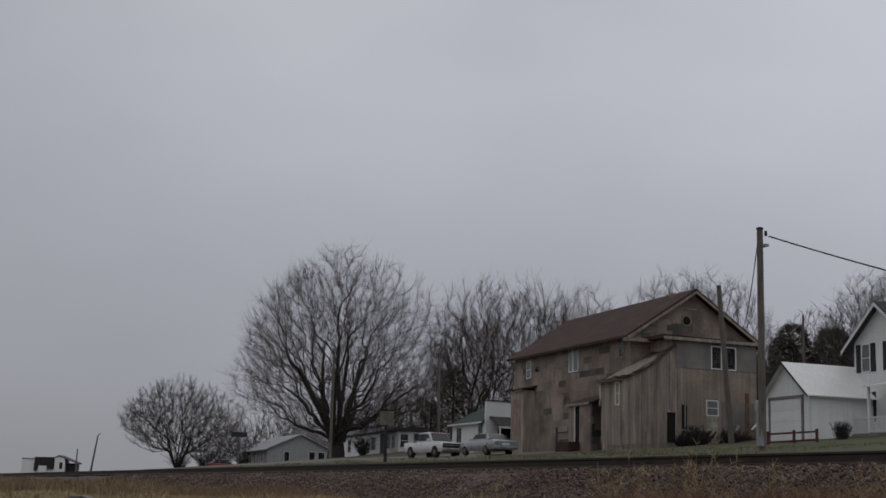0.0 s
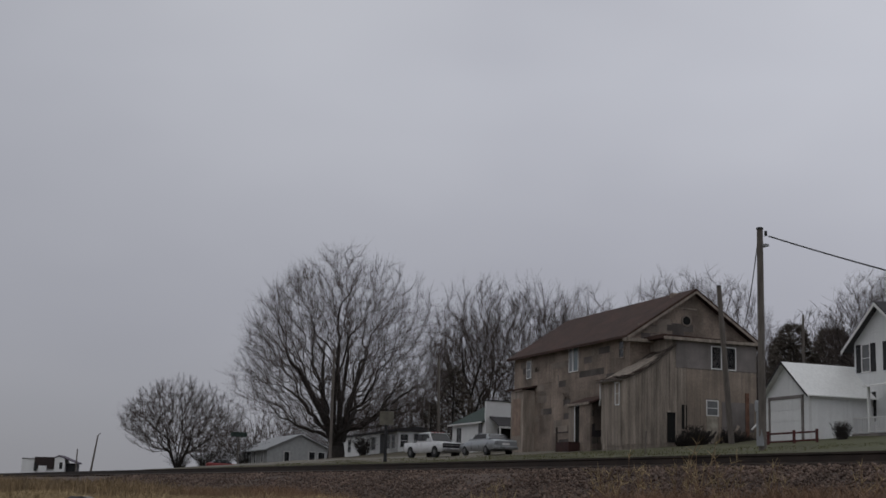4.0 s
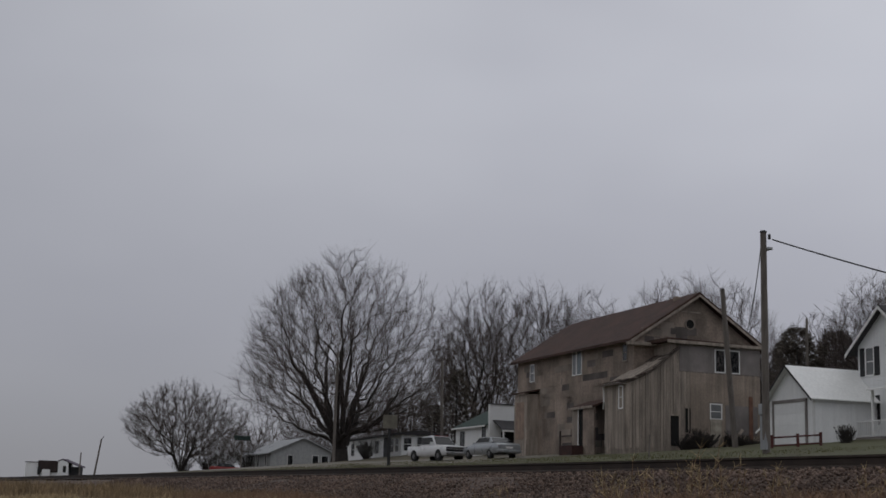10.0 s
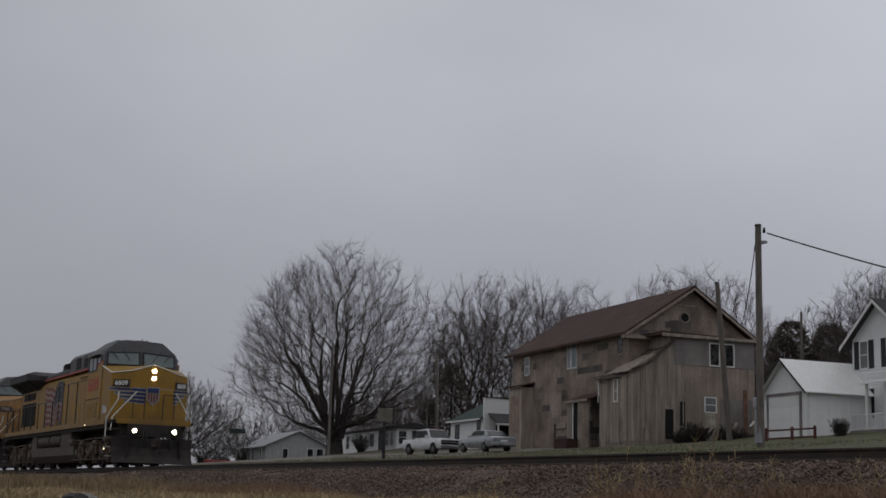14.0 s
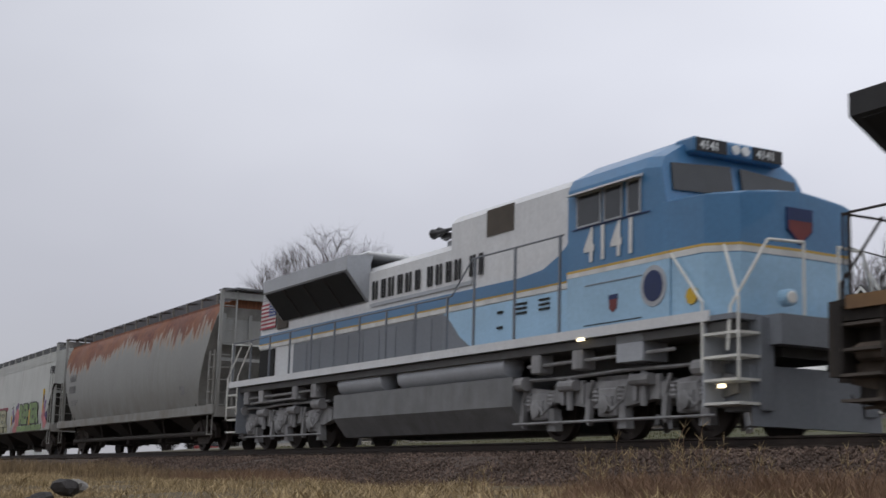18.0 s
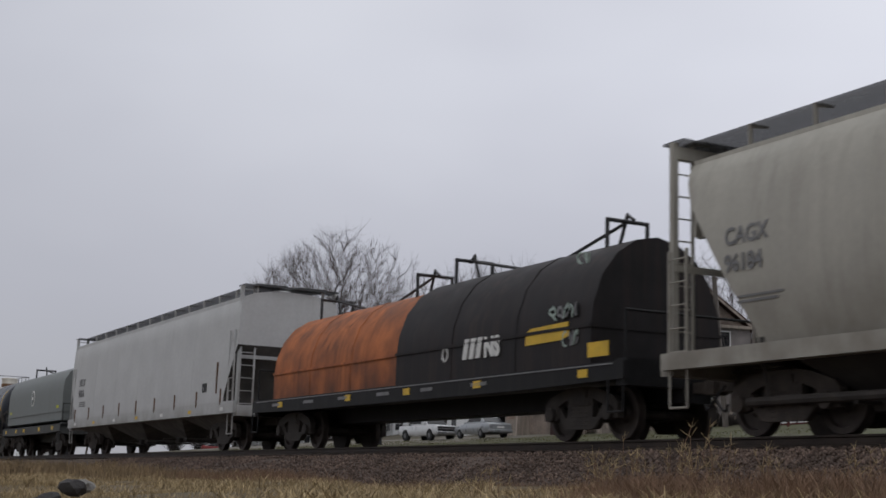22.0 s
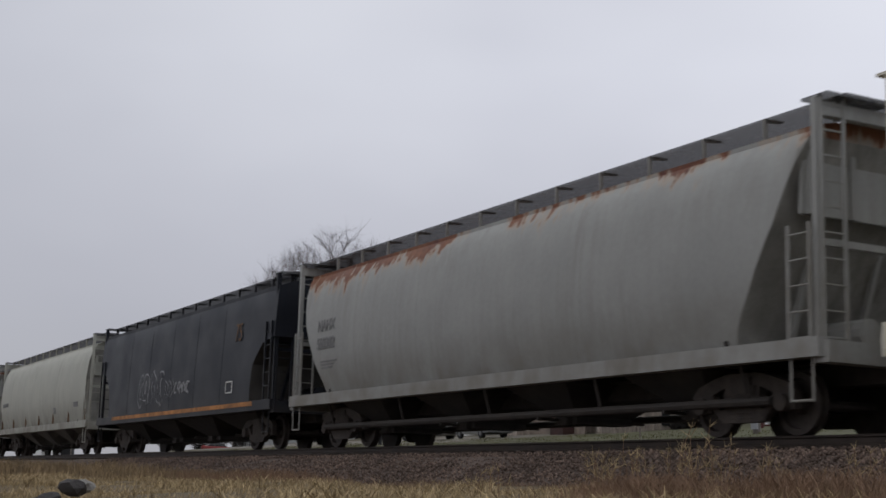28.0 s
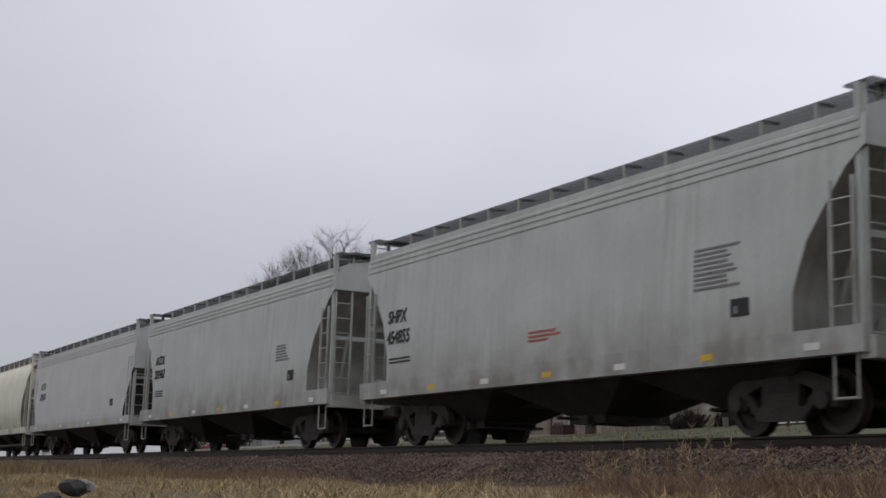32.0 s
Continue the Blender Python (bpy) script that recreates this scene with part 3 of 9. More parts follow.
DECAL_Y = M("yellow reflective strip", (.62, .40, .04), .5, var=.15)
DECAL_W = M("white stencil", (.66, .66, .64), .6, var=.15)


def plate(car, name, x0, x1, z0, z1, prof, material, out=.012, label=""):
    """Thin painted mark that follows a wagon's side."""
    bm = B()
    zs = np.linspace(z0, z1, 5)
    loft(bm, [[(x0, -side_y(prof, z) - out, z), (x1, -side_y(prof, z) - out, z), (x1, -side_y(prof, z) + .02, z), (x0, -side_y(prof, z) + .02, z)] for z in zs])
    return part(name, bm, material, car, label)


def marks(car, prof, rows, x, z, material, size=.30):
    """Reporting marks: rows of lettering one above the other, from the wagon's end."""
    for k, text in enumerate(rows):
        zz = z - k * size * 1.5
        lean = math.degrees(math.atan2(side_y(prof, zz) - side_y(prof, zz + size), size))
        letters(text, size * 1.35, material, car, on_side(x, -max(side_y(prof, zz), side_y(prof, zz + size)) - .012, zz, lean), bold=.008, squeeze=.9)


def bars(car, prof, x, z, n, w, material, size=.035, gap=.075, seed=0):
    """Small writing too fine to read: plain bars."""
    r = random.Random(seed)
    for k in range(n):
        ww = w * r.uniform(.6, 1.0)
        plate(car, "stencil_bar", x, x + ww, z - k * gap, z - k * gap + size, prof, material)


# ---------------------------------------------------------------- locomotives
YELLOW = M("armour yellow", (.285, .160, .022), .5, var=.16, scale=1.5, streak=.6, dirt=(.12, .075, .035), low=(2.15, 1.55))
FADED = M("faded yellow", (.325, .186, .078), .7, var=.2, scale=1.0, streak=.95, dirt=(.10, .065, .045), low=(2.7, 1.6))
HARBOUR = M("harbour mist grey", (.085, .088, .095), .6, var=.15, streak=.4, dirt=(.06, .05, .045))
ROOFGREY = M("sooty roof grey", (.034, .034, .036), .7, var=.25, streak=.4, dirt=(.03, .028, .026))
REDSTRIPE = M("red stripe", (.33, .06, .042), .55, var=.12, streak=.4, dirt=(.2, .1, .06))
REDTEXT = M("red lettering", (.38, .05, .035), .55, var=.15, streak=.5, dirt=(.35, .2, .1))
SOOT = M("dusty underframe", (.030, .026, .024), .85, var=.35, scale=2.5, bump=.3, streak=.6, dirt=(.075, .062, .05))
DUSTY = M("dust-coated bogie steel", (.115, .092, .074), .9, var=.4, scale=3, bump=.4, streak=.7, dirt=(.03, .025, .022))
TANKGREY = M("dusty fuel tank", (.085, .072, .062), .75, var=.25, scale=1.5, streak=.6, dirt=(.05, .042, .035))
GLASS = glass("cab glass")
GRILLE = M("dark grille", (.02, .02, .02), .8, var=.2)
LAMP = M("headlamp lit", (1.0, .80, .50), .3, var=.01, grain=.01, glow=30)
MARKER = M("small marker lamp", (1.0, .8, .5), .3, var=.01, grain=.01, glow=2.5)
CLEAR_W = M("white handrail paint", (.70, .70, .66), .5, var=.1)
SKYBLUE = M("light blue paint", (.34, .55, .74), .4, var=.08, scale=1, streak=.12, dirt=(.3, .3, .3), coat=.3)
DEEPBLUE = M("deep blue paint", (.06, .18, .345), .4, var=.08, scale=1, streak=.1, dirt=(.1, .15, .2), coat=.3)
SILVER = M("silver grey paint", (.37, .39, .42), .45, var=.08, scale=1, streak=.2, dirt=(.25, .24, .23), coat=.2)
MIDGREY = M("slate grey paint", (.19, .205, .23), .5, var=.08, scale=1, streak=.2, dirt=(.15, .14, .13))
PALE = M("white body paint", (.70, .71, .72), .45, var=.06, scale=1, streak=.2, dirt=(.35, .33, .3), coat=.2)
TRUCKSILVER = M("silver bogie paint", (.29, .29, .295), .65, var=.25, streak=.6, dirt=(.05, .04, .035))
NAVY = M("navy paint", (.018, .032, .105), .5, var=.15)
GOLD = M("gold paint", (.55, .36, .08), .5, var=.1)
OLDNUM = M("brown worn number paint", (.11, .06, .035), .6, var=.25, streak=.4)
OLDSHADE = M("pale worn sunshade", (.22, .22, .22), .6, var=.2, streak=.5)
NAMERED = M("faded red lettering", (.36, .10, .06), .65, var=.3, scale=3, streak=.8, dirt=(.33, .19, .08))
SLOGAN = M("worn brown lettering", (.20, .125, .03), .6, var=.3)
# greenish grey base colour stands in for the sky mirrored in the windscreens
SCREEN = glass("greenish windscreen", (.13, .165, .165), .08)
FLAGRED = M("flag red", (.17, .045, .045), .6, var=.2)
CANTON = M("dark flag canton", (.038, .045, .058), .6, var=.3, scale=3)


def loco_frame_mesh():
    bm = B()
    prism(bm, [(-3.2, .62), (-3.2, .86), (-2.7, .98), (-1.6, .86), (-.6, .96), (.6, .96), (1.6, .86), (2.7, .98), (3.2, .86), (3.2, .62), (2.7, .52), (1.6, .66), (.5, .52), (-.5, .52), (-1.6, .66), (-2.7, .52)], -.09, .09, "y")
    for x in (-2.1, 0, 2.1):
        box(bm, x - .26, x + .26, -.14, .14, .36, .84, bevel=.03)
        turned(bm, [(-.24, .07), (-.22, .15), (.05, .15)], "y", (x, 0, .56), 14)
        prism(bm, [(x + .3, .55), (x + .44, .55), (x + .5, .16), (x + .24, .16)], -.1, .06, "y")
    for x in (-1.05, 1.05):
        rod(bm, (x - .25, -.2, .92), (x + .25, -.2, .92), .1, n=10)
        rod(bm, (x, -.16, .5), (x, -.16, 1.05), .06, n=8)
    for x in (-2.1, 0, 2.1):  # springs over the boxes, shoes and levers beside the wheels
        for dx in (-.36, .36):
            turned(bm, [(.60 + k * .035, .075 if k % 2 else .05) for k in range(8)], "z", (x + dx, -.1, 0), 8)
        prism(bm, [(x - .62, .30), (x - .50, .22), (x - .46, .66), (x - .56, .70)], -.16, -.06, "y")
        rod(bm, (x - .54, -.14, .66), (x - .40, -.14, .98), .035, n=6)
        pipe(bm, [(x + .1, -.2, .60), (x + .35, -.26, .46), (x + .55, -.22, .62), (x + .62, -.1, 1.05)], .022, 5)
        box(bm, x - .18, x + .18, -.18, -.12, .44, .70)
    rod(bm, (-2.9, -.16, .30), (2.8, -.16, .30), .025, n=5)
    pipe(bm, [(-3.1, -.12, 1.1), (-1.2, -.16, 1.06), (.4, -.16, 1.10), (3.1, -.12, 1.08)], .03, 5)
    for x in (-1.35, -.75, .75, 1.35):
        box(bm, x - .05, x + .05, -.13, -.05, .6, 1.0)
    rod(bm, (-2.9, -.2, 1.02), (-2.4, -.2, 1.02), .13, n=10)
    rod(bm, (2.4, -.2, 1.02), (2.9, -.2, 1.02), .13, n=10)
    return bm


def loco_bogie(car, x, m):
    b = placed("bogie", "loco bolster" + m.name, lambda: box(box(B(), -2.9, 2.9, -.5, .5, .7, 1.0), -.5, .5, -1.1, 1.1, .75, 1.05), m, car, (x, 0, 0))
    for s in (-1, 1):
        placed("side_frame", "loco side frame" + m.name, loco_frame_mesh, m, b, (0, s * 1.12, 0), turn=0 if s < 0 else 180)
    for k in (-2.1, 0, 2.1):
        w = placed("wheelset", "loco wheelset", lambda: wheelset_mesh(.533), WHEEL, b, (k, 0, .533), smooth=True)
        SPINNING.append((w, .533, k))
    return b


FRESHRED = M("bright flag red", (.34, .035, .06), .5, var=.1)
FRESHBLUE = M("bright flag blue", (.03, .06, .24), .5, var=.1)
FLAGWHITE = M("dusty white decal", (.27, .24, .205), .6, var=.2, streak=.4)


def flag(car, x0, x1, z0, z1, y, wave=.0):
    """Stars-and-stripes panel in flat paint, the canton nearer the cab's end; wave makes it ripple like cloth."""
    n, cols = 13, 16
    white, red, blue = (FLAGWHITE, FLAGRED, CANTON) if wave else (DECAL_W, FRESHRED, FRESHBLUE)
    hgt = (z1 - z0) / n
    sway = lambda f: wave * (.13 * math.sin(f * 9.0 + .6) + .10 * math.sin(f * 17 + 2) * (1 - f)) - wave * .16 * (1 - f)

    def strip(k0, k1, f0, f1, out, sag=0.0):
        ring = []
        for i in range(cols + 1):
            f = f0 + (f1 - f0) * i / cols
            u, d = x0 + (x1 - x0) * f, sway(f)
            ring.append([(u, y - out, z0 + k0 * hgt + d), (u, y - out, z0 + k1 * hgt + d), (u, y + .01, z0 + k1 * hgt + d), (u, y + .01, z0 + k0 * hgt + d)])
        return loft(B(), ring)

    f = part("flag_panel", strip(0, n, 0, 1, .004), white, car, "painted striped flag panel")
    for k in range(0, n, 2):
        part("flag_stripe", strip(k, k + 1, 0, 1, .009), red, f)
    part("flag_canton", strip(6, n, .55, 1, .014), blue, f)
    r = random.Random(4)
    for i in range(4):
        for j in range(6):
            u = .58 + .39 * (j + .5 * (i % 2)) / 6
            zz = z0 + hgt * (6.9 + i * 1.6) + sway(u)
            part("flag_star", bx(x0 + (x1 - x0) * u - .018, x0 + (x1 - x0) * u + .018, y - .017, y, zz, zz + .036), white, f)
    if wave:
        part("flag_tail", prism(B(), [(x1 - .55, z0 - .1), (x1 + .02, z0 - .18), (x1 + .05, z0 + .9), (x1 - .1, z0 + .9)], y - .006, y, "y"), CANTON, f)
    return f


def handrail(car, pts, posts, m, r=.018, y=-1.5, foot=1.72):
    for s in (1, -1):
        part("handrail", pipe(B(), [(x, y * s, z) for x, z in pts], r), m, car)
        for x, z in posts:
            part("stanchion", box(bx(x - .02, x + .02, y * s - .02, y * s + .02, foot, z), x - .05, x + .05, y * s - .03, y * s + .03, foot, foot + .04), m, car)


def cab_block(car, x0, x1, xn, roof, low_m, high_m, split, nose_z, chamfer=.35, wide=1.5):
    """Cab and nose as one shell swept from back to front."""
    half = lambda w, top, sh: [(w, 1.70), (w, 2.4), (w, split), (w, split + .02), (w, sh), (w - .10, sh + .2), (w - .62, top - .05), (0, top)]

    def ring(x, w, top, sh, lean=0.0):
        h = half(w, top, sh)
        return [(x - lean * max(0, z - split), y, z) for y, z in h] + [(x - lean * max(0, z - split), -y, z) for y, z in reversed(h[:-1])]

    shell = loft(B(), [ring(x0, wide, roof, 4.3), ring(x0 + .5, wide, roof, 4.3), ring(x1 - .25, wide, roof, 4.3), ring(x1 + .28, wide - .03, roof - .03, 4.25, .2)])
    part("cab_shell", shell, high_m, car, smooth=False)


def nose_shell(car, plan, tops, z0, m):
    """Wide nose: plan is (x, half width) from the cab to the front, tops the (side, middle) heights of its crowned top."""
    rings = []
    for (x, w), (zs, zc) in zip(plan, tops):
        h = [(w, z0), (w, zs), (w * .86, zs + (zc - zs) * .35), (w * .45, zs + (zc - zs) * .75), (0, zc)]
        rings.append([(x, y, z) for y, z in h] + [(x, -y, z) for y, z in reversed(h[:-1])])
    return part("nose", loft(B(), rings), m, car)


def face_bar(car, name, plan, a0, a1, z_of, m, out, side, parent=None):
    """Painted bar that runs across the nose from arc a0 to a1 (measured from the middle), z_of gives (low, high)."""
    (x3, w3), (x2, w2), (x1, w1) = plan[-1], plan[-2], plan[-3]
    ring = []
    for k in range(9):
        a = a0 + (a1 - a0) * k / 8
        lo, hi = z_of(k / 8)
        if a <= w2:
            x, y, nx, ny = x2 + (x3 - x2) * (1 - a / w2) if a < w2 else x2, a, 1.0, 0.0
        else:
            d = math.hypot(x2 - x1, w1 - w2)
            f = (a - w2) / d
            x, y, nx, ny = x2 + (x1 - x2) * f, w2 + (w1 - w2) * f, (w1 - w2) / d, (x2 - x1) / d
        q = lambda o, z: (x + nx * o, side * (y + ny * o), z)
        ring.append([q(out, lo), q(out, hi), q(-.02, hi), q(-.02, lo)])
    return part(name, loft(B(), ring), m, parent or car)


GE_PLAN = [(9.0, 1.485), (10.40, 1.47), (10.82, .82), (10.90, .02)]
GE_TOPS = [(3.82, 3.90), (3.47, 3.84), (3.56, 3.82), (3.80, 3.81)]
SD_PLAN = [(9.4, 1.485), (10.36, 1.46), (10.80, 1.12), (10.85, .02)]
SD_TOPS = [(3.66, 3.92), (3.62, 3.80), (3.62, 3.78), (3.76, 3.77)]


def ge_unit(name, label, centre, body, number, with_flag, lit, lettered):
    car = thing(name, label, "diesel locomotive", "locomotives of the train")
    TRAIN.append((car, centre))
    rail_m = BLACK if with_flag else SOOT
    part("underframe", box(bx(-9.5, 10.6, -.7, .7, 1.15, 1.58), -9.3, 10.4, -1.5, 1.5, 1.42, 1.58), SOOT, car)
    part("deck", bx(-9.3, 11.1, -1.55, 1.55, 1.60, 1.70), SOOT, car)
    part("platform_edge", bx(11.2, 11.3, -1.40, 1.40, 1.56, 1.76), body, car)
    part("platform", bx(11.1, 11.2, -1.40, 1.40, 1.6, 1.7), SOOT, car)
    for s in (-1, 1):
        part("side_sill", bx(-9.1, 10.2, s * 1.55, s * 1.585, 1.56, 1.74), body, car)
    # rear hood, tall electrical cabinet
    def hood(x0, x1, top, m, nm, z0=1.70):
        h = [(.88, z0), (.88, top - .18), (.72, top), (0, top + .03)]
        full = [(y, z) for y, z in h] + [(-y, z) for y, z in reversed(h[:-1])]
        return part(nm, prism(B(), full, x0, x1, "x"), m, car)
    hood(-8.9, .95, 4.05, body, "engine_hood")
    hood(-8.6, .96, 4.36, ROOFGREY, "hood_roof", 4.06)
    hood(.95, 6.85, 4.02, body, "equipment_cabinet")
    hood(.955, 6.86, 4.83, HARBOUR, "cabinet_top", 4.12)
    for s in (-1, 1):
        part("red_band", bx(-8.9, 6.85, s * .87, s * .895, 4.03, 4.115), REDSTRIPE, car)
        for x0, x1 in ((2.1, 2.85), (3.45, 4.0), (4.3, 4.95)):
            g = part("cabinet_grille", bx(x0, x1, s * .87, s * .90, 4.17, 4.66), GRILLE, car)
        k = 0
        x = -5.4
        while x < 6.6:
            w = .62 + .12 * (k % 3)
            part("hood_door", bx(x, x + w - .03, s * .875, s * .905, 1.85, 3.35 if x < .9 else 3.25), body, car)
            x += w
            k += 1
        for k in range(8):
            part("louvre", bx(-8.65 + k * .40, -8.65 + k * .40 + .24, s * .87, s * .912, 2.05, 3.15), GRILLE, car)
        for k in range(2):
            part("screen_panel", bx(-8.3 + k * 1.3, -7.2 + k * 1.3, s * .87, s * .92, 3.3, 3.62), GRILLE, car)
        # side grilles under the cab
        for k in range(2):
            g = part("side_grille", bx(6.95 + k * .95, 7.7 + k * .95, s * 1.49, s * 1.525, 1.85, 2.45), ROOFGREY if not with_flag else body, car)
            for j in range(7):
                part("slat", bx(7.0 + k * .95, 7.65 + k * .95, s * 1.52, s * 1.54, 1.9 + j * .08, 1.935 + j * .08), SLOGAN if with_flag else OLDNUM, g)
        part("cab_grab", rod(B(), (6.85, s * 1.54, 2.6), (8.85, s * 1.54, 2.6), .015, n=5), BLACK, car)
    # radiator with overhanging wings
    wing = [(-1.55, 4.12), (-1.55, 4.44), (-1.25, 4.55), (1.25, 4.55), (1.55, 4.44), (1.55, 4.12), (.9, 3.72), (-.9, 3.72)]
    taper = [(y * .72, 4.3 if z > 4.3 else 4.1 if z > 4 else 3.9) for y, z in wing]
    part("radiator", loft(B(), [[(-9.0, y, z) for y, z in wing], [(-5.0, y, z) for y, z in wing], [(-4.9, y, z) for y, z in wing], [(-3.9, y, z) for y, z in taper]]), ROOFGREY, car)
    for s in (-1, 1):
        for k in range(3):
            x = -8.8 + k * 1.35
            part("radiator_screen", prism(B(), [(s * 1.50, 4.08), (s * .98, 3.75), (s * .98, 3.73), (s * 1.52, 4.06)], x, x + 1.2, "x"), GRILLE, car)
    part("exhaust", bx(-2.6, -1.5, -.42, .42, 4.3, 4.78, bevel=.08), ROOFGREY, car)
    horn = part("horn", box(B(), -.1, .5, -.75, -.6, 4.3, 4.36), BLACK, car)
    for k in range(3):
        turned_bm = turned(B(), [(0, .03), (.25, .05), (.42, .12)], "x", (-.1 + .15 * k, -.9 + .14 * k, 4.45 + .05 * (k % 2)), 10)
        part("horn_bell", turned_bm, BLACK, horn)
    # cab
    cab_block(car, 6.87, 8.78, 10.05, 4.95, body, HARBOUR, 3.62, 3.45)
    nose_shell(car, GE_PLAN, GE_TOPS, 1.7, body)
    edge = [(x + .01, -w - .005, zs + .005) for (x, w), (zs, zc) in zip(GE_PLAN[:3], GE_TOPS)] + [(10.91, 0, 3.82)]
    part("nose_edge_line", pipe(B(), edge + [(x, -y, z) for x, y, z in reversed(edge[:-1])], .022, 5), CLEAR_W if with_flag else FLAGWHITE, car, "thin white edge line")
    for s in (-1, 1):
        part("cab_side", prism(B(), [(6.88, 1.72), (9.05, 1.72), (9.05, 3.96), (8.28, 3.84), (8.26, 3.66), (6.88, 3.64)], s * 1.49, s * 1.512, "y"), body, car)
        part("cab_stripe", prism(B(), [(8.28, 3.84), (9.06, 3.96), (9.06, 4.05), (8.28, 3.92)], s * 1.49, s * 1.516, "y"), REDSTRIPE, car)
        w = part("cab_window", bx(7.05, 8.2, s * 1.495, s * 1.52, 3.72, 4.2), GLASS, car)
        part("window_frame", pipe(B(), [(7.03, s * 1.52, 3.7), (8.22, s * 1.52, 3.7), (8.22, s * 1.52, 4.22), (7.03, s * 1.52, 4.22), (7.03, s * 1.52, 3.7)], .018, 4), ROOFGREY, w)
        part("window_frame", bx(7.6, 7.64, s * 1.50, s * 1.53, 3.7, 4.22), ROOFGREY, w)
        part("cab_window", bx(8.34, 8.70, s * 1.495, s * 1.518, 3.95, 4.30), GLASS, car)
        part("sunshade", prism(B(), [(s * 1.49, 4.34), (s * 1.72, 4.24), (s * 1.72, 4.27), (s * 1.49, 4.38)], 6.95, 8.3, "x"), OLDSHADE, car)
        # windscreens, set into the sloping front
        for a, b_ in ((.08, 1.32),):
            pts = [(9.03, s * a, 3.92), (9.01, s * b_, 3.90), (8.925, s * (b_ - .02), 4.36), (8.93, s * a, 4.44)]
            bm = B()
            loft(bm, [pts, [(x + .03, y, z + .006) for x, y, z in pts]])
            ws = part("windscreen", bm, SCREEN, car)
            ring_ = [(x + .035, y, z) for x, y, z in pts]
            part("screen_frame", pipe(B(), ring_ + ring_[:1], .03, 5), BLACK, ws)
            part("wiper", rod(B(), (9.00, s * .75, 4.5), (9.06, s * .45, 4.1), .014, n=4), BLACK, ws)
            part("wiper", rod(B(), (9.00, s * 1.2, 4.45), (9.06, s * .9, 4.1), .014, n=4), BLACK, ws)
    # nose face
    part("nose_door", bx(10.83, 10.89, .25, .78, 1.75, 2.9), body, car)
    lampbox = part("headlight_box", bx(10.8, 10.92, -.15, .15, 3.16, 3.72, bevel=.03), body if lit else BLACK, car)
    for z in (3.30, 3.58):
        part("headlight", turned(B(), [(10.91, .075), (10.94, .075), (10.95, .05)], "x", (0, 0, z), 16), LAMP if lit else WHITE_P, lampbox)
    for s in (-1, 1):
        spot = pose(10.63, s * 1.14, 3.09, 0, 0, s * 33)
        nb = part("number_board", box(B(), -.06, .03, -.31, .31, -.13, .13, spot), BLACK, car)
        letters(number, .25, DECAL_W if lit else FLAGWHITE, nb, spot @ pose(.035, 0, -.085, 90, 0, 90), bold=.006, align="CENTER")
        ditch = part("ditch_light", turned(B(), [(11.2, .13), (11.42, .13), (11.44, .1)], "x", (0, s * .75, 1.32), 16), SOOT, car)
        part("lens", turned(B(), [(11.43, .085), (11.455, .07)], "x", (0, s * .75, 1.32), 16), LAMP if lit else WHITE_P, ditch)
        part("class_light", turned(B(), [(10.1, .06), (10.16, .06)], "x", (0, s * 1.35, 3.28), 10), SOOT, car)
        # steps and handrails at both ends
        for xe, d in ((11.1, 1), (-9.25, -1)):
            st = part("step_well", bx(min(xe - d * .75, xe), max(xe - d * .75, xe), s * .95, s * 1.2, .35, 1.6), SOOT, car)
            for k in range(4):
                part("step", bx(xe - .36 - d * .36, xe + .36 - d * .36, s * 1.15, s * 1.55, .36 + k * .33, .40 + k * .33), TANKGREY if k > 1 or d < 0 else FLAGWHITE, st)
            if d > 0:
                part("grab_rail", pipe(B(), [(11.1, s * 1.35, 2.72), (11.1, s * 1.35, 2.45), (10.42, s * 1.57, 1.78), (10.42, s * 1.57, 1.1)], .024), CLEAR_W, car)
                part("grab_rail", pipe(B(), [(11.38, s * .75, 2.75), (11.0, s * 1.5, 1.8), (11.0, s * 1.54, 1.3)], .024), CLEAR_W, car)
            else:
                part("grab_rail", pipe(B(), [(-8.5, s * 1.56, .9), (-8.5, s * 1.56, 1.9), (-7.75, s * 1.52, 2.75)], .02), rail_m, car)
                part("grab_rail", pipe(B(), [(-9.2, s * 1.56, .75), (-9.2, s * 1.56, 1.9), (-8.7, s * 1.3, 2.75)], .02), rail_m, car)
    if with_flag:  # winged shield on the nose, as plain shapes
        sh = part("nose_shield", prism(B(), [(-.25, 2.98), (.25, 2.98), (.25, 2.5), (0, 2.26), (-.25, 2.5)], 10.89, 10.925, "x"), FLAGWHITE, car)
        part("shield_field", prism(B(), [(-.21, 2.94), (.21, 2.94), (.21, 2.76), (-.21, 2.76)], 10.925, 10.931, "x"), NAVY, sh)
        for k in range(4):
            part("shield_bar", bx(10.925, 10.931, -.19 + k * .105, -.135 + k * .105, 2.40 if k in (1, 2) else 2.5, 2.75), FLAGRED, sh)
        for s in (-1, 1):
            for k in range(4):
                far = 1.62 - k * .2
                z0 = 2.90 - k * .145
                face_bar(car, "wing_edge", GE_PLAN, .27, far + .04, lambda f, z0=z0: (z0 - .15 + .05 * f, z0 + .035 + .02 * f), FLAGWHITE, .008, s)
                face_bar(car, "wing_feather", GE_PLAN, .27, far, lambda f, z0=z0: (z0 - .115 + .07 * f, z0), NAVY, .014, s)
    part("side_plate", bx(9.45, 9.75, -1.50, -1.478, 1.98, 2.28), SILVER if with_flag else DECAL_Y, car)
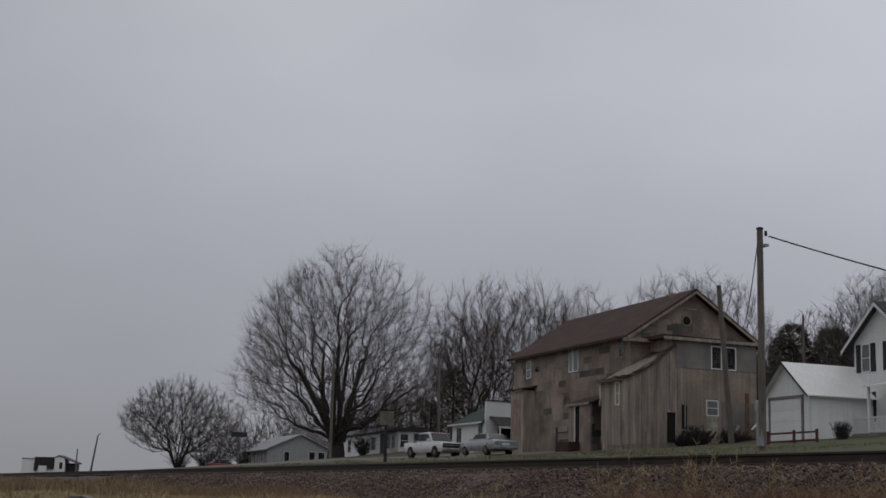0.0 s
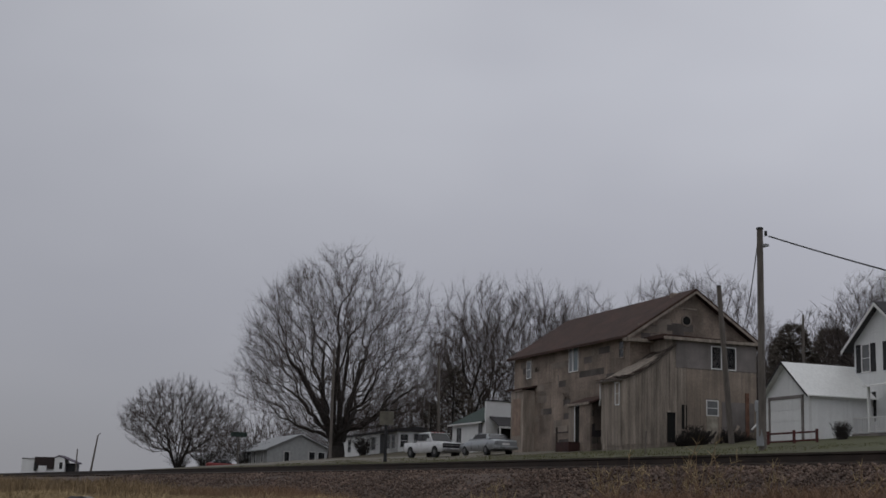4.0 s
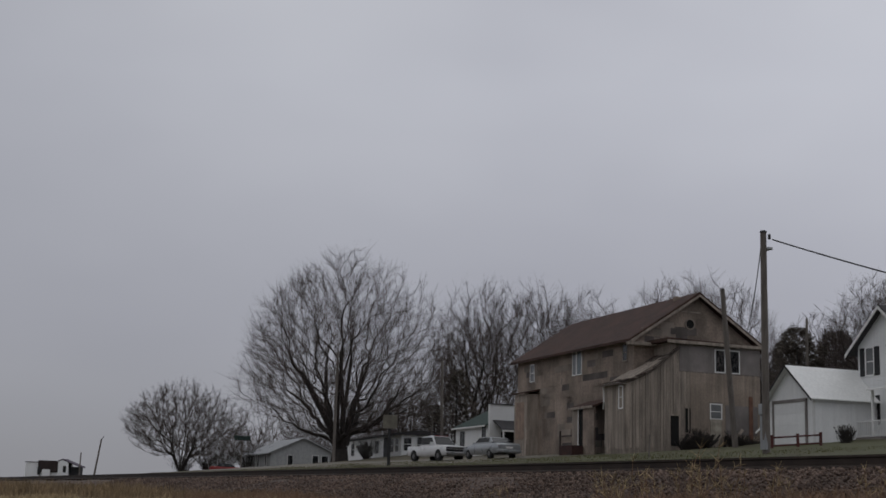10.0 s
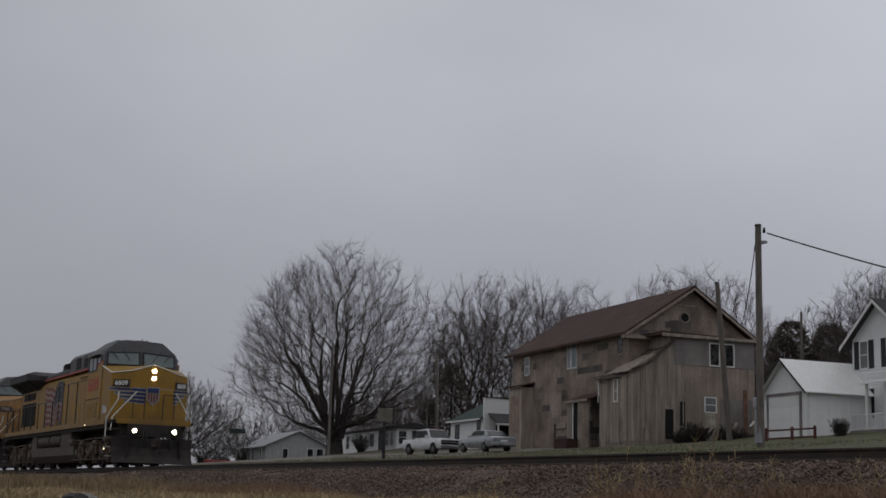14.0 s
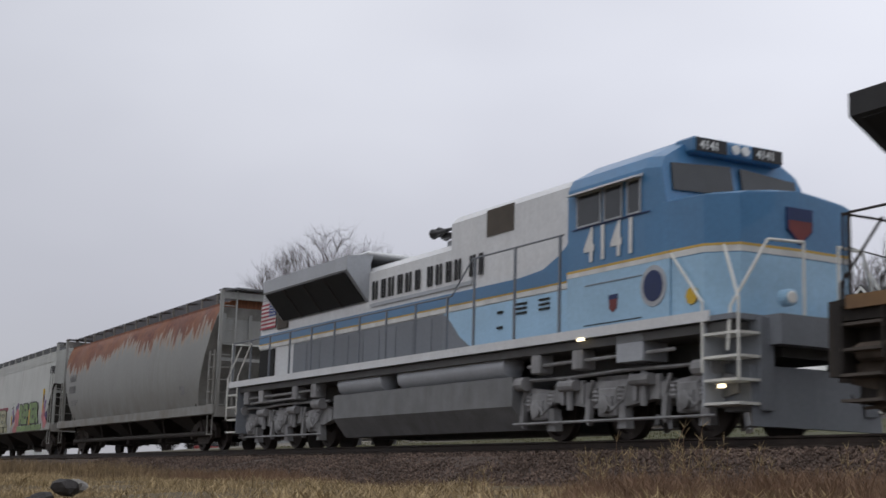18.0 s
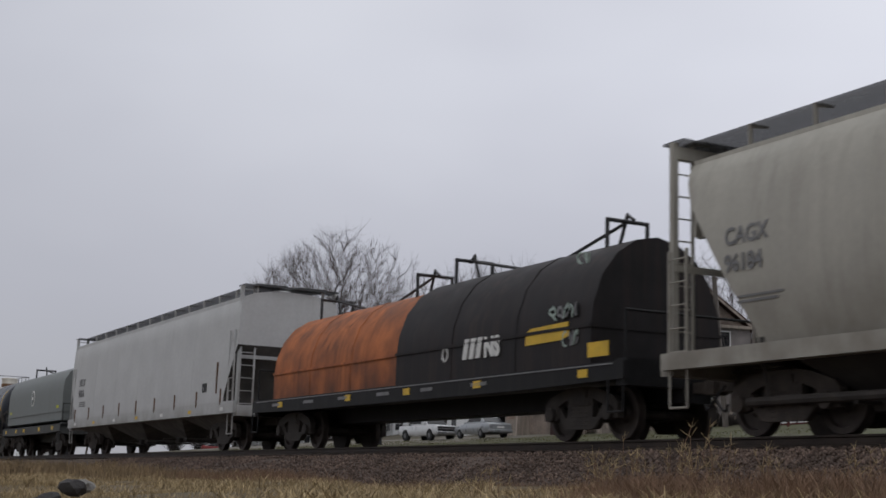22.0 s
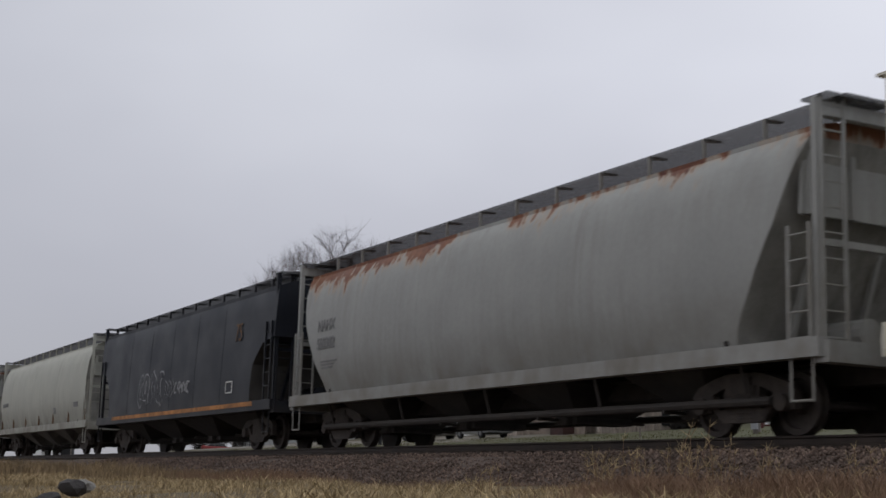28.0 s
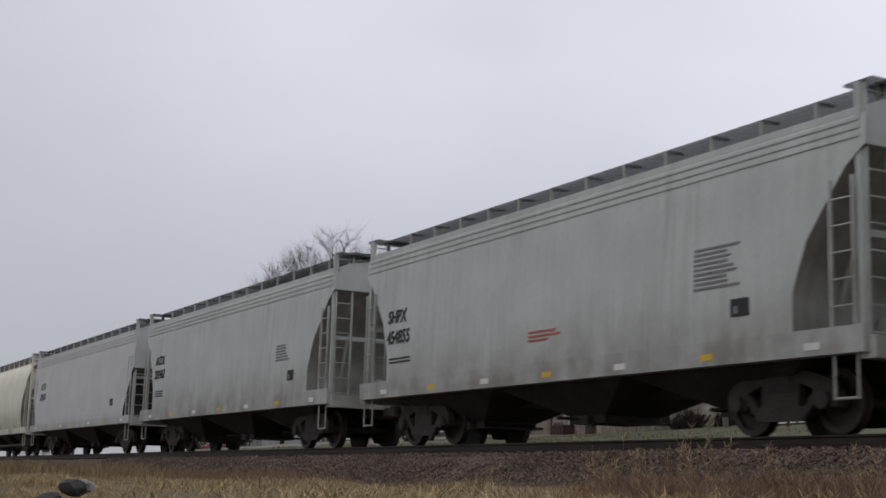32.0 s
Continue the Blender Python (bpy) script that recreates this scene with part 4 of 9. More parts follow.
    part("side_plate", bx(9.78, 9.92, -1.495, -1.47, 2.0, 2.2), CLEAR_W, car)
    if not with_flag:
        part("side_plate", bx(8.9, 9.44, -1.516, -1.478, 1.98, 2.22), DECAL_Y, car, "yellow patch over old paint")
        part("flag_sticker", bx(9.2, 9.45, -1.512, -1.478, 2.45, 2.58), NAVY, car)
    # fuel tank, air tanks, bogies
    tk = [(-1.42, .86), (-1.42, .5), (-1.15, .22), (1.15, .22), (1.42, .5), (1.42, .86)]
    part("fuel_tank", prism(B(), tk[:1] + tk[1:], -3.1, 5.0, "x"), TANKGREY, car)
    for s in (-1, 1):
        part("tank_cabinet", bx(-3.1, -2.2, s * 1.0, s * 1.42, .86, 1.45), TANKGREY, car)
        part("tank_cabinet", bx(2.65, 4.4, s * 1.0, s * 1.43, .86, 1.46), TANKGREY, car)
        for x0, x1 in ((-1.95, .25), (.45, 2.6)):
            part("air_tank", turned(B(), [(x0, .1), (x0 + .06, .26), (x1 - .06, .26), (x1, .1)], "x", (0, s * 1.18, 1.18), 18), TANKGREY, car, smooth=True)
    loco_bogie(car, 7.1, DUSTY)
    loco_bogie(car, -6.2, DUSTY)
    # ends
    plough = part("snow_plough", loft(B(), [[(x + k, y, z) for x, y in ((11.12, -1.52), (11.42, -.5), (11.5, 0), (11.42, .5), (11.12, 1.52), (11.0, 1.45), (11.0, -1.45))] for k, z in ((.26, .14), (.12, .38), (.02, .7), (.05, 1.05))]), SOOT, car)
    for y in (-1.0, -.62, .62, 1.0):
        part("plough_rib", bx(11.32, 11.47, y - .025, y + .025, .3, 1.04), SOOT, plough)
    part("anticlimber", bx(11.05, 11.36, -1.0, 1.0, 1.15, 1.56), SOOT, car)
    for y in (-.45, -.32, .32, .45, .58):
        part("air_hose", pipe(B(), [(11.36, y, 1.3), (11.5, y, 1.22), (11.52, y, .95), (11.47, y + .05, .72)], .024), BLACK, car)
    part("uncoupling_lever", pipe(B(), [(11.4, -1.35, 1.05), (11.46, -.5, 1.12), (11.46, .5, 1.12), (11.4, 1.35, 1.05)], .02), SOOT, car)
    part("end_plate", bx(-9.5, -9.3, -1.5, 1.5, .7, 1.7), SOOT, car)
    coupler(car, 11.1, True)
    coupler(car, -9.75, False)
    up = [(-9.1, 2.85), (.9, 2.85), (1.1, 2.9), (1.75, 3.42), (6.7, 3.42)]
    handrail(car, up, [(-9.1 + k * 1.42, 2.85) for k in range(8)] + [(2.0, 3.42), (3.6, 3.42), (5.2, 3.42)], rail_m)
    for s in (-1, 1):
        part("end_rail", pipe(B(), [(-9.2, s * 1.5, 1.7), (-9.2, s * 1.5, 2.85), (-9.2, s * .5, 2.85), (-9.2, s * .5, 1.7)], .018), rail_m, car)
        part("front_rail", pipe(B(), [(11.1, s * .78, 1.7), (11.1, s * .78, 2.7), (11.12, s * .35, 2.7), (11.12, s * .35, 1.7)], .018), BLACK, car)
    m_num = REDTEXT
    for k, ch in enumerate(number):
        letters(ch, .74, m_num if with_flag or k == 0 else OLDNUM, car, on_side(7.05 + k * .42, -1.517, 2.92), name="road_number", bold=.02, squeeze=1.02)
    if with_flag:
        flag(car, -3.4, .15, 2.05, 3.75, -.915, 1.0)
        x = 3.1
        for w in (.16,) * 8 + (0,) + (.16,) * 7:
            if w:
                part("slogan_bar", bx(x, x + .07, -.925, -.905, 3.70, 3.80), SLOGAN, car)
            x += w + .02 if w else .14
        part("side_shield", prism(B(), [(6.2, 3.75), (6.72, 3.75), (6.72, 3.3), (6.46, 3.1), (6.2, 3.3)], -.925, -.905, "y"), M("pale red shield", (.40, .16, .12), .6, var=.2), car)
        part("shield_top", bx(6.2, 6.72, -.93, -.91, 3.6, 3.8), M("pale blue shield", (.20, .22, .38), .6, var=.2), car)
    else:  # company name as plain red blocks
        x = -6.2
        for w in (.5, .5, .35, .5, .5, 0, .5, .5, .5, .3, .5, .3, .5):
            if w:
                part("name_block", bx(x, x + w * .78, -.925, -.905, 3.02, 3.60), NAMERED, car)
                part("name_block", bx(x + w * .2, x + w * .55, -.93, -.92, 3.14, 3.48), FADED, car)
            x += w + .14 if w else .5
    part("marker_lamp", bx(7.2, 7.32, -1.6, -1.58, 1.59, 1.62), MARKER, car)
    part("step_lamp", bx(10.3, 10.42, -1.58, -1.56, .62, .68), MARKER, car)
    part("cab_ac_unit", bx(7.2, 8.3, -.5, .5, 4.84, 4.97, bevel=.05), HARBOUR, car)
    for x in (8.3, 8.5, 8.75):
        part("antenna", rod(B(), (x, .3 - x % .5, 4.76), (x, .3 - x % .5, 4.98), .03, n=6), HARBOUR, car)
    return car


def blue_unit(centre):
    car = thing("locomotive", "blue and silver diesel locomotive with white number and striped flag", "diesel locomotive", "locomotives of the train")
    TRAIN.append((car, centre))
    part("underframe", box(bx(-10.4, 11.2, -.7, .7, 1.15, 1.6), -10.2, 11.0, -1.5, 1.5, 1.5, 1.64), M("dull grey underframe", (.10, .10, .10), .7, var=.2, streak=.5), car)
    part("deck", bx(-10.2, 11.15, -1.55, 1.55, 1.66, 1.74), MIDGREY, car)
    h = lambda top: [(.9, 1.74), (.9, top - .16), (.74, top), (0, top + .02), (-.74, top), (-.9, top - .16), (-.9, 1.74)]
    part("engine_hood", prism(B(), h(4.22), -9.5, 1.43, "x"), PALE, car)
    part("equipment_cabinet", prism(B(), h(4.78), 1.43, 6.72, "x"), PALE, car)
    for s in (-1, 1):
        part("side_sill", bx(-10.0, 10.6, s * 1.55, s * 1.59, 1.66, 1.82), PALE, car)
        part("lower_panel", bx(-7.0, 1.2, s * .89, s * .925, 1.85, 2.72), MIDGREY, car)
        part("lower_panel", bx(1.2, 6.72, s * .89, s * .925, 1.85, 2.72), SKYBLUE, car)
        part("panel_point", prism(B(), [(1.2, 1.85), (1.2, 2.72), (1.5, 2.55), (1.9, 2.2), (2.3, 1.98), (2.9, 1.85)], s * .924, s * .93, "y"), MIDGREY, car)
        part("white_band", bx(-9.51, 6.72, s * .9, s * .93, 2.74, 2.84), DECAL_W, car)
        part("gold_line", bx(-9.51, 6.72, s * .9, s * .932, 2.845, 2.875), GOLD, car)
        part("blue_band", bx(-9.51, 6.72, s * .9, s * .931, 2.88, 3.12), DEEPBLUE, car)
        part("blue_sweep", prism(B(), [(4.2, 3.12), (5.05, 3.18), (5.6, 3.38), (6.0, 3.62), (6.72, 4.0), (6.72, 3.12)], s * .90, s * .93, "y"), DEEPBLUE, car)
        for k in range(9):
            part("hood_door", bx(-6.9 + k * .85, -6.09 + k * .85, s * .92, s * .94, 1.95, 2.66), MIDGREY, car)
        part("inertial_filter", bx(2.93, 3.95, s * .89, s * .92, 4.12, 4.66), M("brown mesh", (.10, .085, .07), .8), car)
        # flared radiator
        part("radiator", prism(B(), [(s * .88, 4.30), (s * .88, 3.35), (s * 1.50, 4.10), (s * 1.50, 4.42), (s * .8, 4.54)], -7.9, -2.55, "x"), SILVER, car)
        part("radiator_intake", prism(B(), [(s * .93, 3.41), (s * 1.48, 4.06), (s * 1.505, 4.04), (s * .955, 3.39)], -7.75, -2.7, "x"), GRILLE, car)
        for k in range(3):
            part("intake_bar", prism(B(), [(s * .93, 3.39), (s * 1.49, 4.04), (s * 1.525, 4.02), (s * .965, 3.37)], -6.5 + k * 1.27, -6.45 + k * 1.27, "x"), SOOT, car)
        for k in range(7):
            part("louvre", bx(-9.35, -8.3, s * .89, s * .93, 4.08 + k * .065, 4.10 + k * .065), SILVER, car)
    part("rear_housing", prism(B(), [(.9, 4.0), (.9, 4.5), (.7, 4.62), (-.7, 4.62), (-.9, 4.5), (-.9, 4.0)], -9.45, -7.85, "x"), PALE, car)
    part("radiator_roof", bx(-8.0, -2.5, -1.0, 1.0, 4.5, 4.58, bevel=.03), PALE, car)
    part("exhaust", bx(.2, 1.0, -.35, .35, 4.22, 4.5, bevel=.04), SILVER, car)
    horn = part("horn", bx(.3, 1.3, -.55, -.4, 4.5, 4.56), BLACK, car)
    for k in range(3):
        part("horn_bell", turned(B(), [(.15, .12), (.35, .05), (.7, .03)], "x", (0, -.65 + .15 * k, 4.62 + .06 * (k % 2)), 10), BLACK, horn)
    cab_block(car, 6.74, 9.2, 11.75, 4.86, DEEPBLUE, DEEPBLUE, 3.62, 3.52, chamfer=.5)
    nose_shell(car, SD_PLAN, SD_TOPS, 2.72, DEEPBLUE)
    plan2 = lambda g: [(x, w + g) if k < 2 else (x + g, w) for k, (x, w) in enumerate(SD_PLAN)]
    both = lambda g: [(x, -w) for x, w in plan2(g)] + [(x, w) for x, w in reversed(plan2(g))]
    part("lower_nose", prism(B(), both(0), 1.74, 2.72, "z"), SKYBLUE, car)
    part("nose_band", prism(B(), both(.006), 2.735, 2.83, "z"), DECAL_W, car)
    part("nose_line", prism(B(), both(.008), 2.832, 2.87, "z"), GOLD, car)
    for s in (-1, 1):
        part("cab_side", bx(6.75, 9.6, s * 1.49, s * 1.513, 1.76, 2.74), SKYBLUE, car)
        part("cab_band", bx(6.75, 9.6, s * 1.49, s * 1.517, 2.74, 2.82), DECAL_W, car)
        part("cab_line", bx(6.75, 9.6, s * 1.49, s * 1.519, 2.822, 2.86), GOLD, car)
        seal = part("round_seal", turned(B(), [(s * 1.51, .33), (s * 1.525, .33), (s * 1.526, .3)], "y", (9.2, 0, 2.35), 24), SILVER, car)
        part("seal_disc", turned(B(), [(s * 1.524, .25), (s * 1.532, .25)], "y", (9.2, 0, 2.35), 20), NAVY, seal)
        for x0, x1 in ((7.05, 7.75), (7.85, 8.35), (8.5, 8.85)):
            w = part("cab_window", bx(x0, x1, s * 1.495, s * 1.52, 3.62, 4.14), GLASS, car)
            part("window_frame", pipe(B(), [(x0, s * 1.52, 3.6), (x1, s * 1.52, 3.6), (x1, s * 1.52, 4.16), (x0, s * 1.52, 4.16), (x0, s * 1.52, 3.6)], .02, 4), SILVER, w)
        pts = [(9.45, s * .1, 3.92), (9.43, s * 1.32, 3.88), (9.345, s * 1.30, 4.34), (9.36, s * .1, 4.42)]
        ws = part("windscreen", loft(B(), [pts, [(x + .03, y, z + .006) for x, y, z in pts]]), GLASS, car)
        part("sunshade", prism(B(), [(s * 1.5, 4.18), (s * 1.68, 4.14), (s * 1.68, 4.17), (s * 1.5, 4.24)], 6.9, 8.9, "x"), PALE, car)
    nbox = part("number_box", bx(9.0, 9.5, -.95, .95, 4.55, 4.82, bevel=.04), DEEPBLUE, car)
    for s, y0 in ((-1, -.9), (1, .28)):
        nb = part("number_board", bx(9.5, 9.525, y0, y0 + .62, 4.575, 4.795), BLACK, nbox)
        letters("4141", .2, DECAL_W, nb, pose(9.53, y0 + .06, 4.615, 90, 0, 90), bold=.004)
    for y in (-.1, .1):
        part("headlight", turned(B(), [(9.51, .08), (9.55, .08)], "x", (0, y, 4.685), 14), WHITE_P, nbox)
    sh = part("nose_shield", prism(B(), [(-.26, 3.5), (.26, 3.5), (.26, 3.15), (0, 2.92), (-.26, 3.15)], 10.8, 10.87, "x"), NAVY, car)
    part("shield_field", prism(B(), [(-.23, 3.3), (.23, 3.3), (.23, 3.16), (0, 2.96), (-.23, 3.16)], 10.87, 10.876, "x"), FLAGRED, sh)
    for s in (-1, 1):
        d = part("ditch_light", turned(B(), [(11.15, .13), (11.32, .13), (11.34, .1)], "x", (0, s * .62, 2.02), 16), SKYBLUE, car)
        part("lens", turned(B(), [(11.335, .1), (11.355, .08)], "x", (0, s * .62, 2.02), 14), WHITE_P, d)
        for xe, dd in ((11.25, 1), (-10.15, -1)):
            st = part("step_well", bx(min(xe - dd * .8, xe), max(xe - dd * .8, xe), s * .9, s * 1.15, .35, 1.7), MIDGREY, car)
            part("step_side", bx(xe - dd * .8 - .02, xe - dd * .8 + .02, s * 1.0, s * 1.56, .4, 1.7), MIDGREY if dd < 0 else SILVER, st)
            for k in range(4):
                part("step", bx(xe - .38 - dd * .4, xe + .38 - dd * .4, s * 1.12, s * 1.56, .42 + k * .34, .46 + k * .34), CLEAR_W, st)
            part("grab_rail", pipe(B(), [(xe - dd * .8, s * 1.57, .9), (xe - dd * .8, s * 1.57, 1.95), (xe - dd * 1.6, s * 1.53, 2.8)], .022), CLEAR_W, car)
            part("grab_rail", pipe(B(), [(xe, s * 1.57, .8), (xe, s * 1.57, 1.95), (xe - dd * .5, s * 1.4, 2.8)], .022), CLEAR_W, car)
    tk = [(-1.45, 1.16), (-1.45, .62), (-1.1, .2), (1.1, .2), (1.45, .62), (1.45, 1.16)]
    part("fuel_tank", prism(B(), tk, -3.1, 4.9, "x"), M("grey fuel tank", (.20, .205, .21), .6, var=.15, streak=.4, dirt=(.1, .09, .08)), car)
    for s in (-1, 1):
        for x0, x1 in ((-3.0, -.6), (.1, 4.6)):
            part("air_tank", turned(B(), [(x0, .1), (x0 + .06, .24), (x1 - .06, .24), (x1, .1)], "x", (0, s * 1.2, 1.40), 18), SILVER, car, smooth=True)
        part("battery_box", bx(8.2, 8.9, s * 1.0, s * 1.5, 1.2, 1.64), SILVER, car)
    for s in (-1, 1):
        for x0, x1, z in ((-9.2, -4.0, 1.32), (-8.6, -5.2, 1.18), (5.4, 9.6, 1.3)):
            part("brake_pipe", rod(B(), (x0, s * 1.42, z), (x1, s * 1.42, z + .03), .03, n=6), TRUCKSILVER, car)
        for x0 in (-9.0, -7.9, -5.6, -4.4, 5.6, 6.9):
            part("equipment_box", bx(x0, x0 + .3, s * 1.2, s * 1.5, 1.16, 1.5, bevel=.02), TRUCKSILVER, car)
    loco_bogie(car, 7.6, TRUCKSILVER)
    loco_bogie(car, -6.9, TRUCKSILVER)
    part("snow_plough", loft(B(), [[(11.2, -1.28, .12), (11.28, -.1, .12), (11.28, .1, .12), (11.2, 1.28, .12), (11.1, 1.22, .12), (11.1, -1.22, .12)], [(11.15, -1.28, 1.0), (11.22, -.1, 1.0), (11.22, .1, 1.0), (11.15, 1.28, 1.0), (11.1, 1.22, 1.0), (11.1, -1.22, 1.0)]]), MIDGREY, car)
    part("anticlimber", bx(11.1, 11.5, -1.0, 1.0, 1.3, 1.74), MIDGREY, car)
    coupler(car, 11.7, True)
    coupler(car, -10.3, False)
    handrail(car, [(-10.0, 2.9), (2.6, 2.9), (3.4, 3.55), (6.6, 3.55)], [(-10.0 + k * 1.38, 2.9) for k in range(10)] + [(3.5, 3.55), (5.0, 3.55), (6.5, 3.55)], MIDGREY, foot=1.75)
    for s in (-1, 1):
        part("end_rail", pipe(B(), [(-10.1, s * 1.5, 1.7), (-10.1, s * 1.5, 2.9), (-10.1, s * .5, 2.9), (-10.1, s * .5, 1.7)], .018), CLEAR_W, car)
        part("front_rail", pipe(B(), [(11.0, s * 1.56, 1.2), (11.0, s * 1.5, 1.85), (11.2, s * .95, 2.87), (11.3, s * .35, 2.87), (11.3, s * .35, 1.7)], .024), CLEAR_W, car)
    for k, ch in enumerate("4141"):
        letters(ch, .80, WHITE_P, car, on_side(7.27 + k * .39, -1.517, 2.98), name="road_number", bold=.022, squeeze=.74)
    for k in range(2):  # small louvred vents
        for j in range(3):
            for i in (0, 1):
                part("vent_slot", bx(4.15 + k * .8 + i * .2, 4.32 + k * .8 + i * .2, -.945, -.93, 2.42 + j * .09, 2.46 + j * .09), GRILLE, car)
    for z in (2.5, 2.2):
        part("latch", bx(3.45, 3.65, -.95, -.93, z, z + .05), GRILLE, car)
    part("cab_seam", bx(7.3, 8.9, -1.524, -1.512, 2.55, 2.565), MIDGREY, car)
    part("cab_seam", bx(7.3, 8.9, -1.524, -1.512, 1.87, 1.885), GRILLE, car)
    part("cab_seam", bx(6.9, 9.1, -1.524, -1.512, 3.56, 3.58), NAVY, car)
    part("small_shield", prism(B(), [(8.0, 2.32), (8.24, 2.32), (8.22, 2.1), (8.12, 2.03), (8.02, 2.1)], -1.524, -1.512, "y"), FLAGRED, car)
    part("shield_top", bx(8.0, 8.24, -1.526, -1.512, 2.25, 2.33), NAVY, car)
    part("yellow_notice", turned(B(), [(-1.49, .14), (-1.475, .14)], "y", (10.1, 0, 2.1), 8), DECAL_Y, car)
    # dedication along the hood: a person's name, kept as plain bars
    x = -2.3
    for w in (.44, .34, .44, .36, .44, .34, 0, .36, .42, .34, .42, 0, .34, .2):
        if w:
            part("name_bar", bx(x, x + .10, -.945, -.925, 3.38, 3.82), DECAL_K, car)
            part("name_bar", bx(x + w * .45, x + w * .45 + .06, -.945, -.925, 3.38, 3.82), DECAL_K, car)
        x += w + .03 if w else .2
    part("small_text_bar", bx(-2.4, 2.4, -.94, -.925, 3.22, 3.30), SILVER, car)
    flag(car, -9.42, -8.32, 3.28, 3.98, -.945)
    part("radiator_end_grille", bx(-9.4, -8.35, -.945, -.9, 1.9, 2.7), GRILLE, car)
    part("air_intake", bx(-8.2, -7.5, -.95, -.9, 3.2, 3.65), M("brown mesh", (.10, .085, .07), .8), car)
    part("marker_lamp", bx(7.2, 7.4, -1.6, -1.58, 1.62, 1.67), MARKER, car)
    part("step_lamp", bx(10.8, 10.95, -1.58, -1.56, .66, .72), MARKER, car)
    return car


ge_unit("locomotive", "yellow and grey diesel locomotive, headlights lit, flag on its hood", -21.55, YELLOW, "6609", True, True, False)
ge_unit("locomotive", "faded weathered yellow diesel locomotive with red lettering", -43.85, FADED, "7002", False, False, True)
blue_unit(-66.3)
# ---------------------------------------------------------------- the wagons in order
def hop_paint(name, c, rust=None, streak=.45, low=(2.2, 1.1), dirt=(.16, .14, .115)):
    return M(name, c, .6, var=.07, scale=.8, grain=.04, streak=streak, dirt=dirt, rust=rust, low=low)


G_RUST = hop_paint("weathered grey hopper paint with rust", (.29, .295, .285), rust=(3.0, 4.15, .9))
G_RUST2 = hop_paint("grey hopper paint with thin rust", (.28, .285, .27), rust=(3.1, 4.3, .62))
G_RUST3 = hop_paint("grey hopper paint with rust patches at its top", (.32, .325, .315), rust=(3.62, 4.75, .75))
G_LIGHT = hop_paint("light grey hopper paint", (.485, .50, .485), streak=.4)
G_BEIGE = hop_paint("beige grey hopper paint", (.40, .385, .34))
G_SMOOTH = hop_paint("clean pale grey hopper paint", (.49, .495, .495), streak=.12, low=(1.5, .9))
G_CREAM = hop_paint("cream hopper paint", (.72, .69, .59), streak=.3)
G_WHITE = hop_paint("off-white hopper paint", (.41, .415, .37), streak=.5)
G_BLACK = M("black hopper paint", (.012, .014, .020), .42, var=.25, scale=.8, streak=.2, dirt=(.035, .032, .03), low=(1.7, 1.0))
ENDGREY = hop_paint("grey end paint", (.33, .335, .325), streak=.6)
GR_BLUE = M("blue spray paint", (.15, .31, .42), .6, var=.15, scale=3)
GR_DARK = M("dark blue spray outline", (.02, .03, .09), .6, var=.2)
GR_PURPLE = M("purple spray paint", (.26, .19, .33), .6, var=.3, scale=4)
GR_PINK = M("pink spray paint", (.42, .26, .29), .6, var=.25, scale=4)
GR_GREEN = M("green spray paint", (.19, .27, .12), .6, var=.25, scale=4)
GR_VIOLET = M("dark violet spray paint", (.085, .06, .15), .6, var=.25, scale=4)
GR_CORAL = M("coral spray paint", (.42, .15, .16), .6, var=.3, scale=4)
GR_CREAM = M("cream spray paint", (.40, .39, .28), .6, var=.2, scale=4)
GR_OLIVE = M("dark olive spray paint", (.05, .06, .03), .6, var=.3, scale=4)
GR_AQUA = M("pale green spray paint", (.32, .39, .35), .6, var=.2, scale=4)
GR_DULL = M("thin grey spray line", (.30, .30, .31), .6, var=.3, scale=5)
GR_SILVER = M("silver spray paint", (.52, .52, .53), .6, var=.15)


def stroke(car, prof, pts, w, material, out, name="graffiti_stroke"):
    """Painted stroke of width w through pts (x, z) on a wagon's side, rounded at its ends."""
    dense = []
    for p, q in zip(pts, pts[1:]):
        n = max(2, int(math.dist(p, q) / .22))
        dense += [(p[0] + (q[0] - p[0]) * k / n, p[1] + (q[1] - p[1]) * k / n) for k in range(n)]
    dense.append(pts[-1])
    ring = []
    n = len(dense)
    for k, (x, z) in enumerate(dense):
        a, b = dense[max(0, k - 1)], dense[min(n - 1, k + 1)]
        d = math.dist(a, b) or 1
        nx, nz = -(b[1] - a[1]) / d, (b[0] - a[0]) / d
        ww = w / 2 * (.6 if k in (0, n - 1) else 1.0)
        row = []
        for s_, o in ((-1, out), (1, out), (1, -.02), (-1, -.02)):
            zz = max(1.03, z + s_ * nz * ww)
            row.append((x + s_ * nx * ww, -side_y(prof, max(1.25, zz)) - o, zz))
        ring.append(row)
    part(name, loft(B(), ring), material, car)


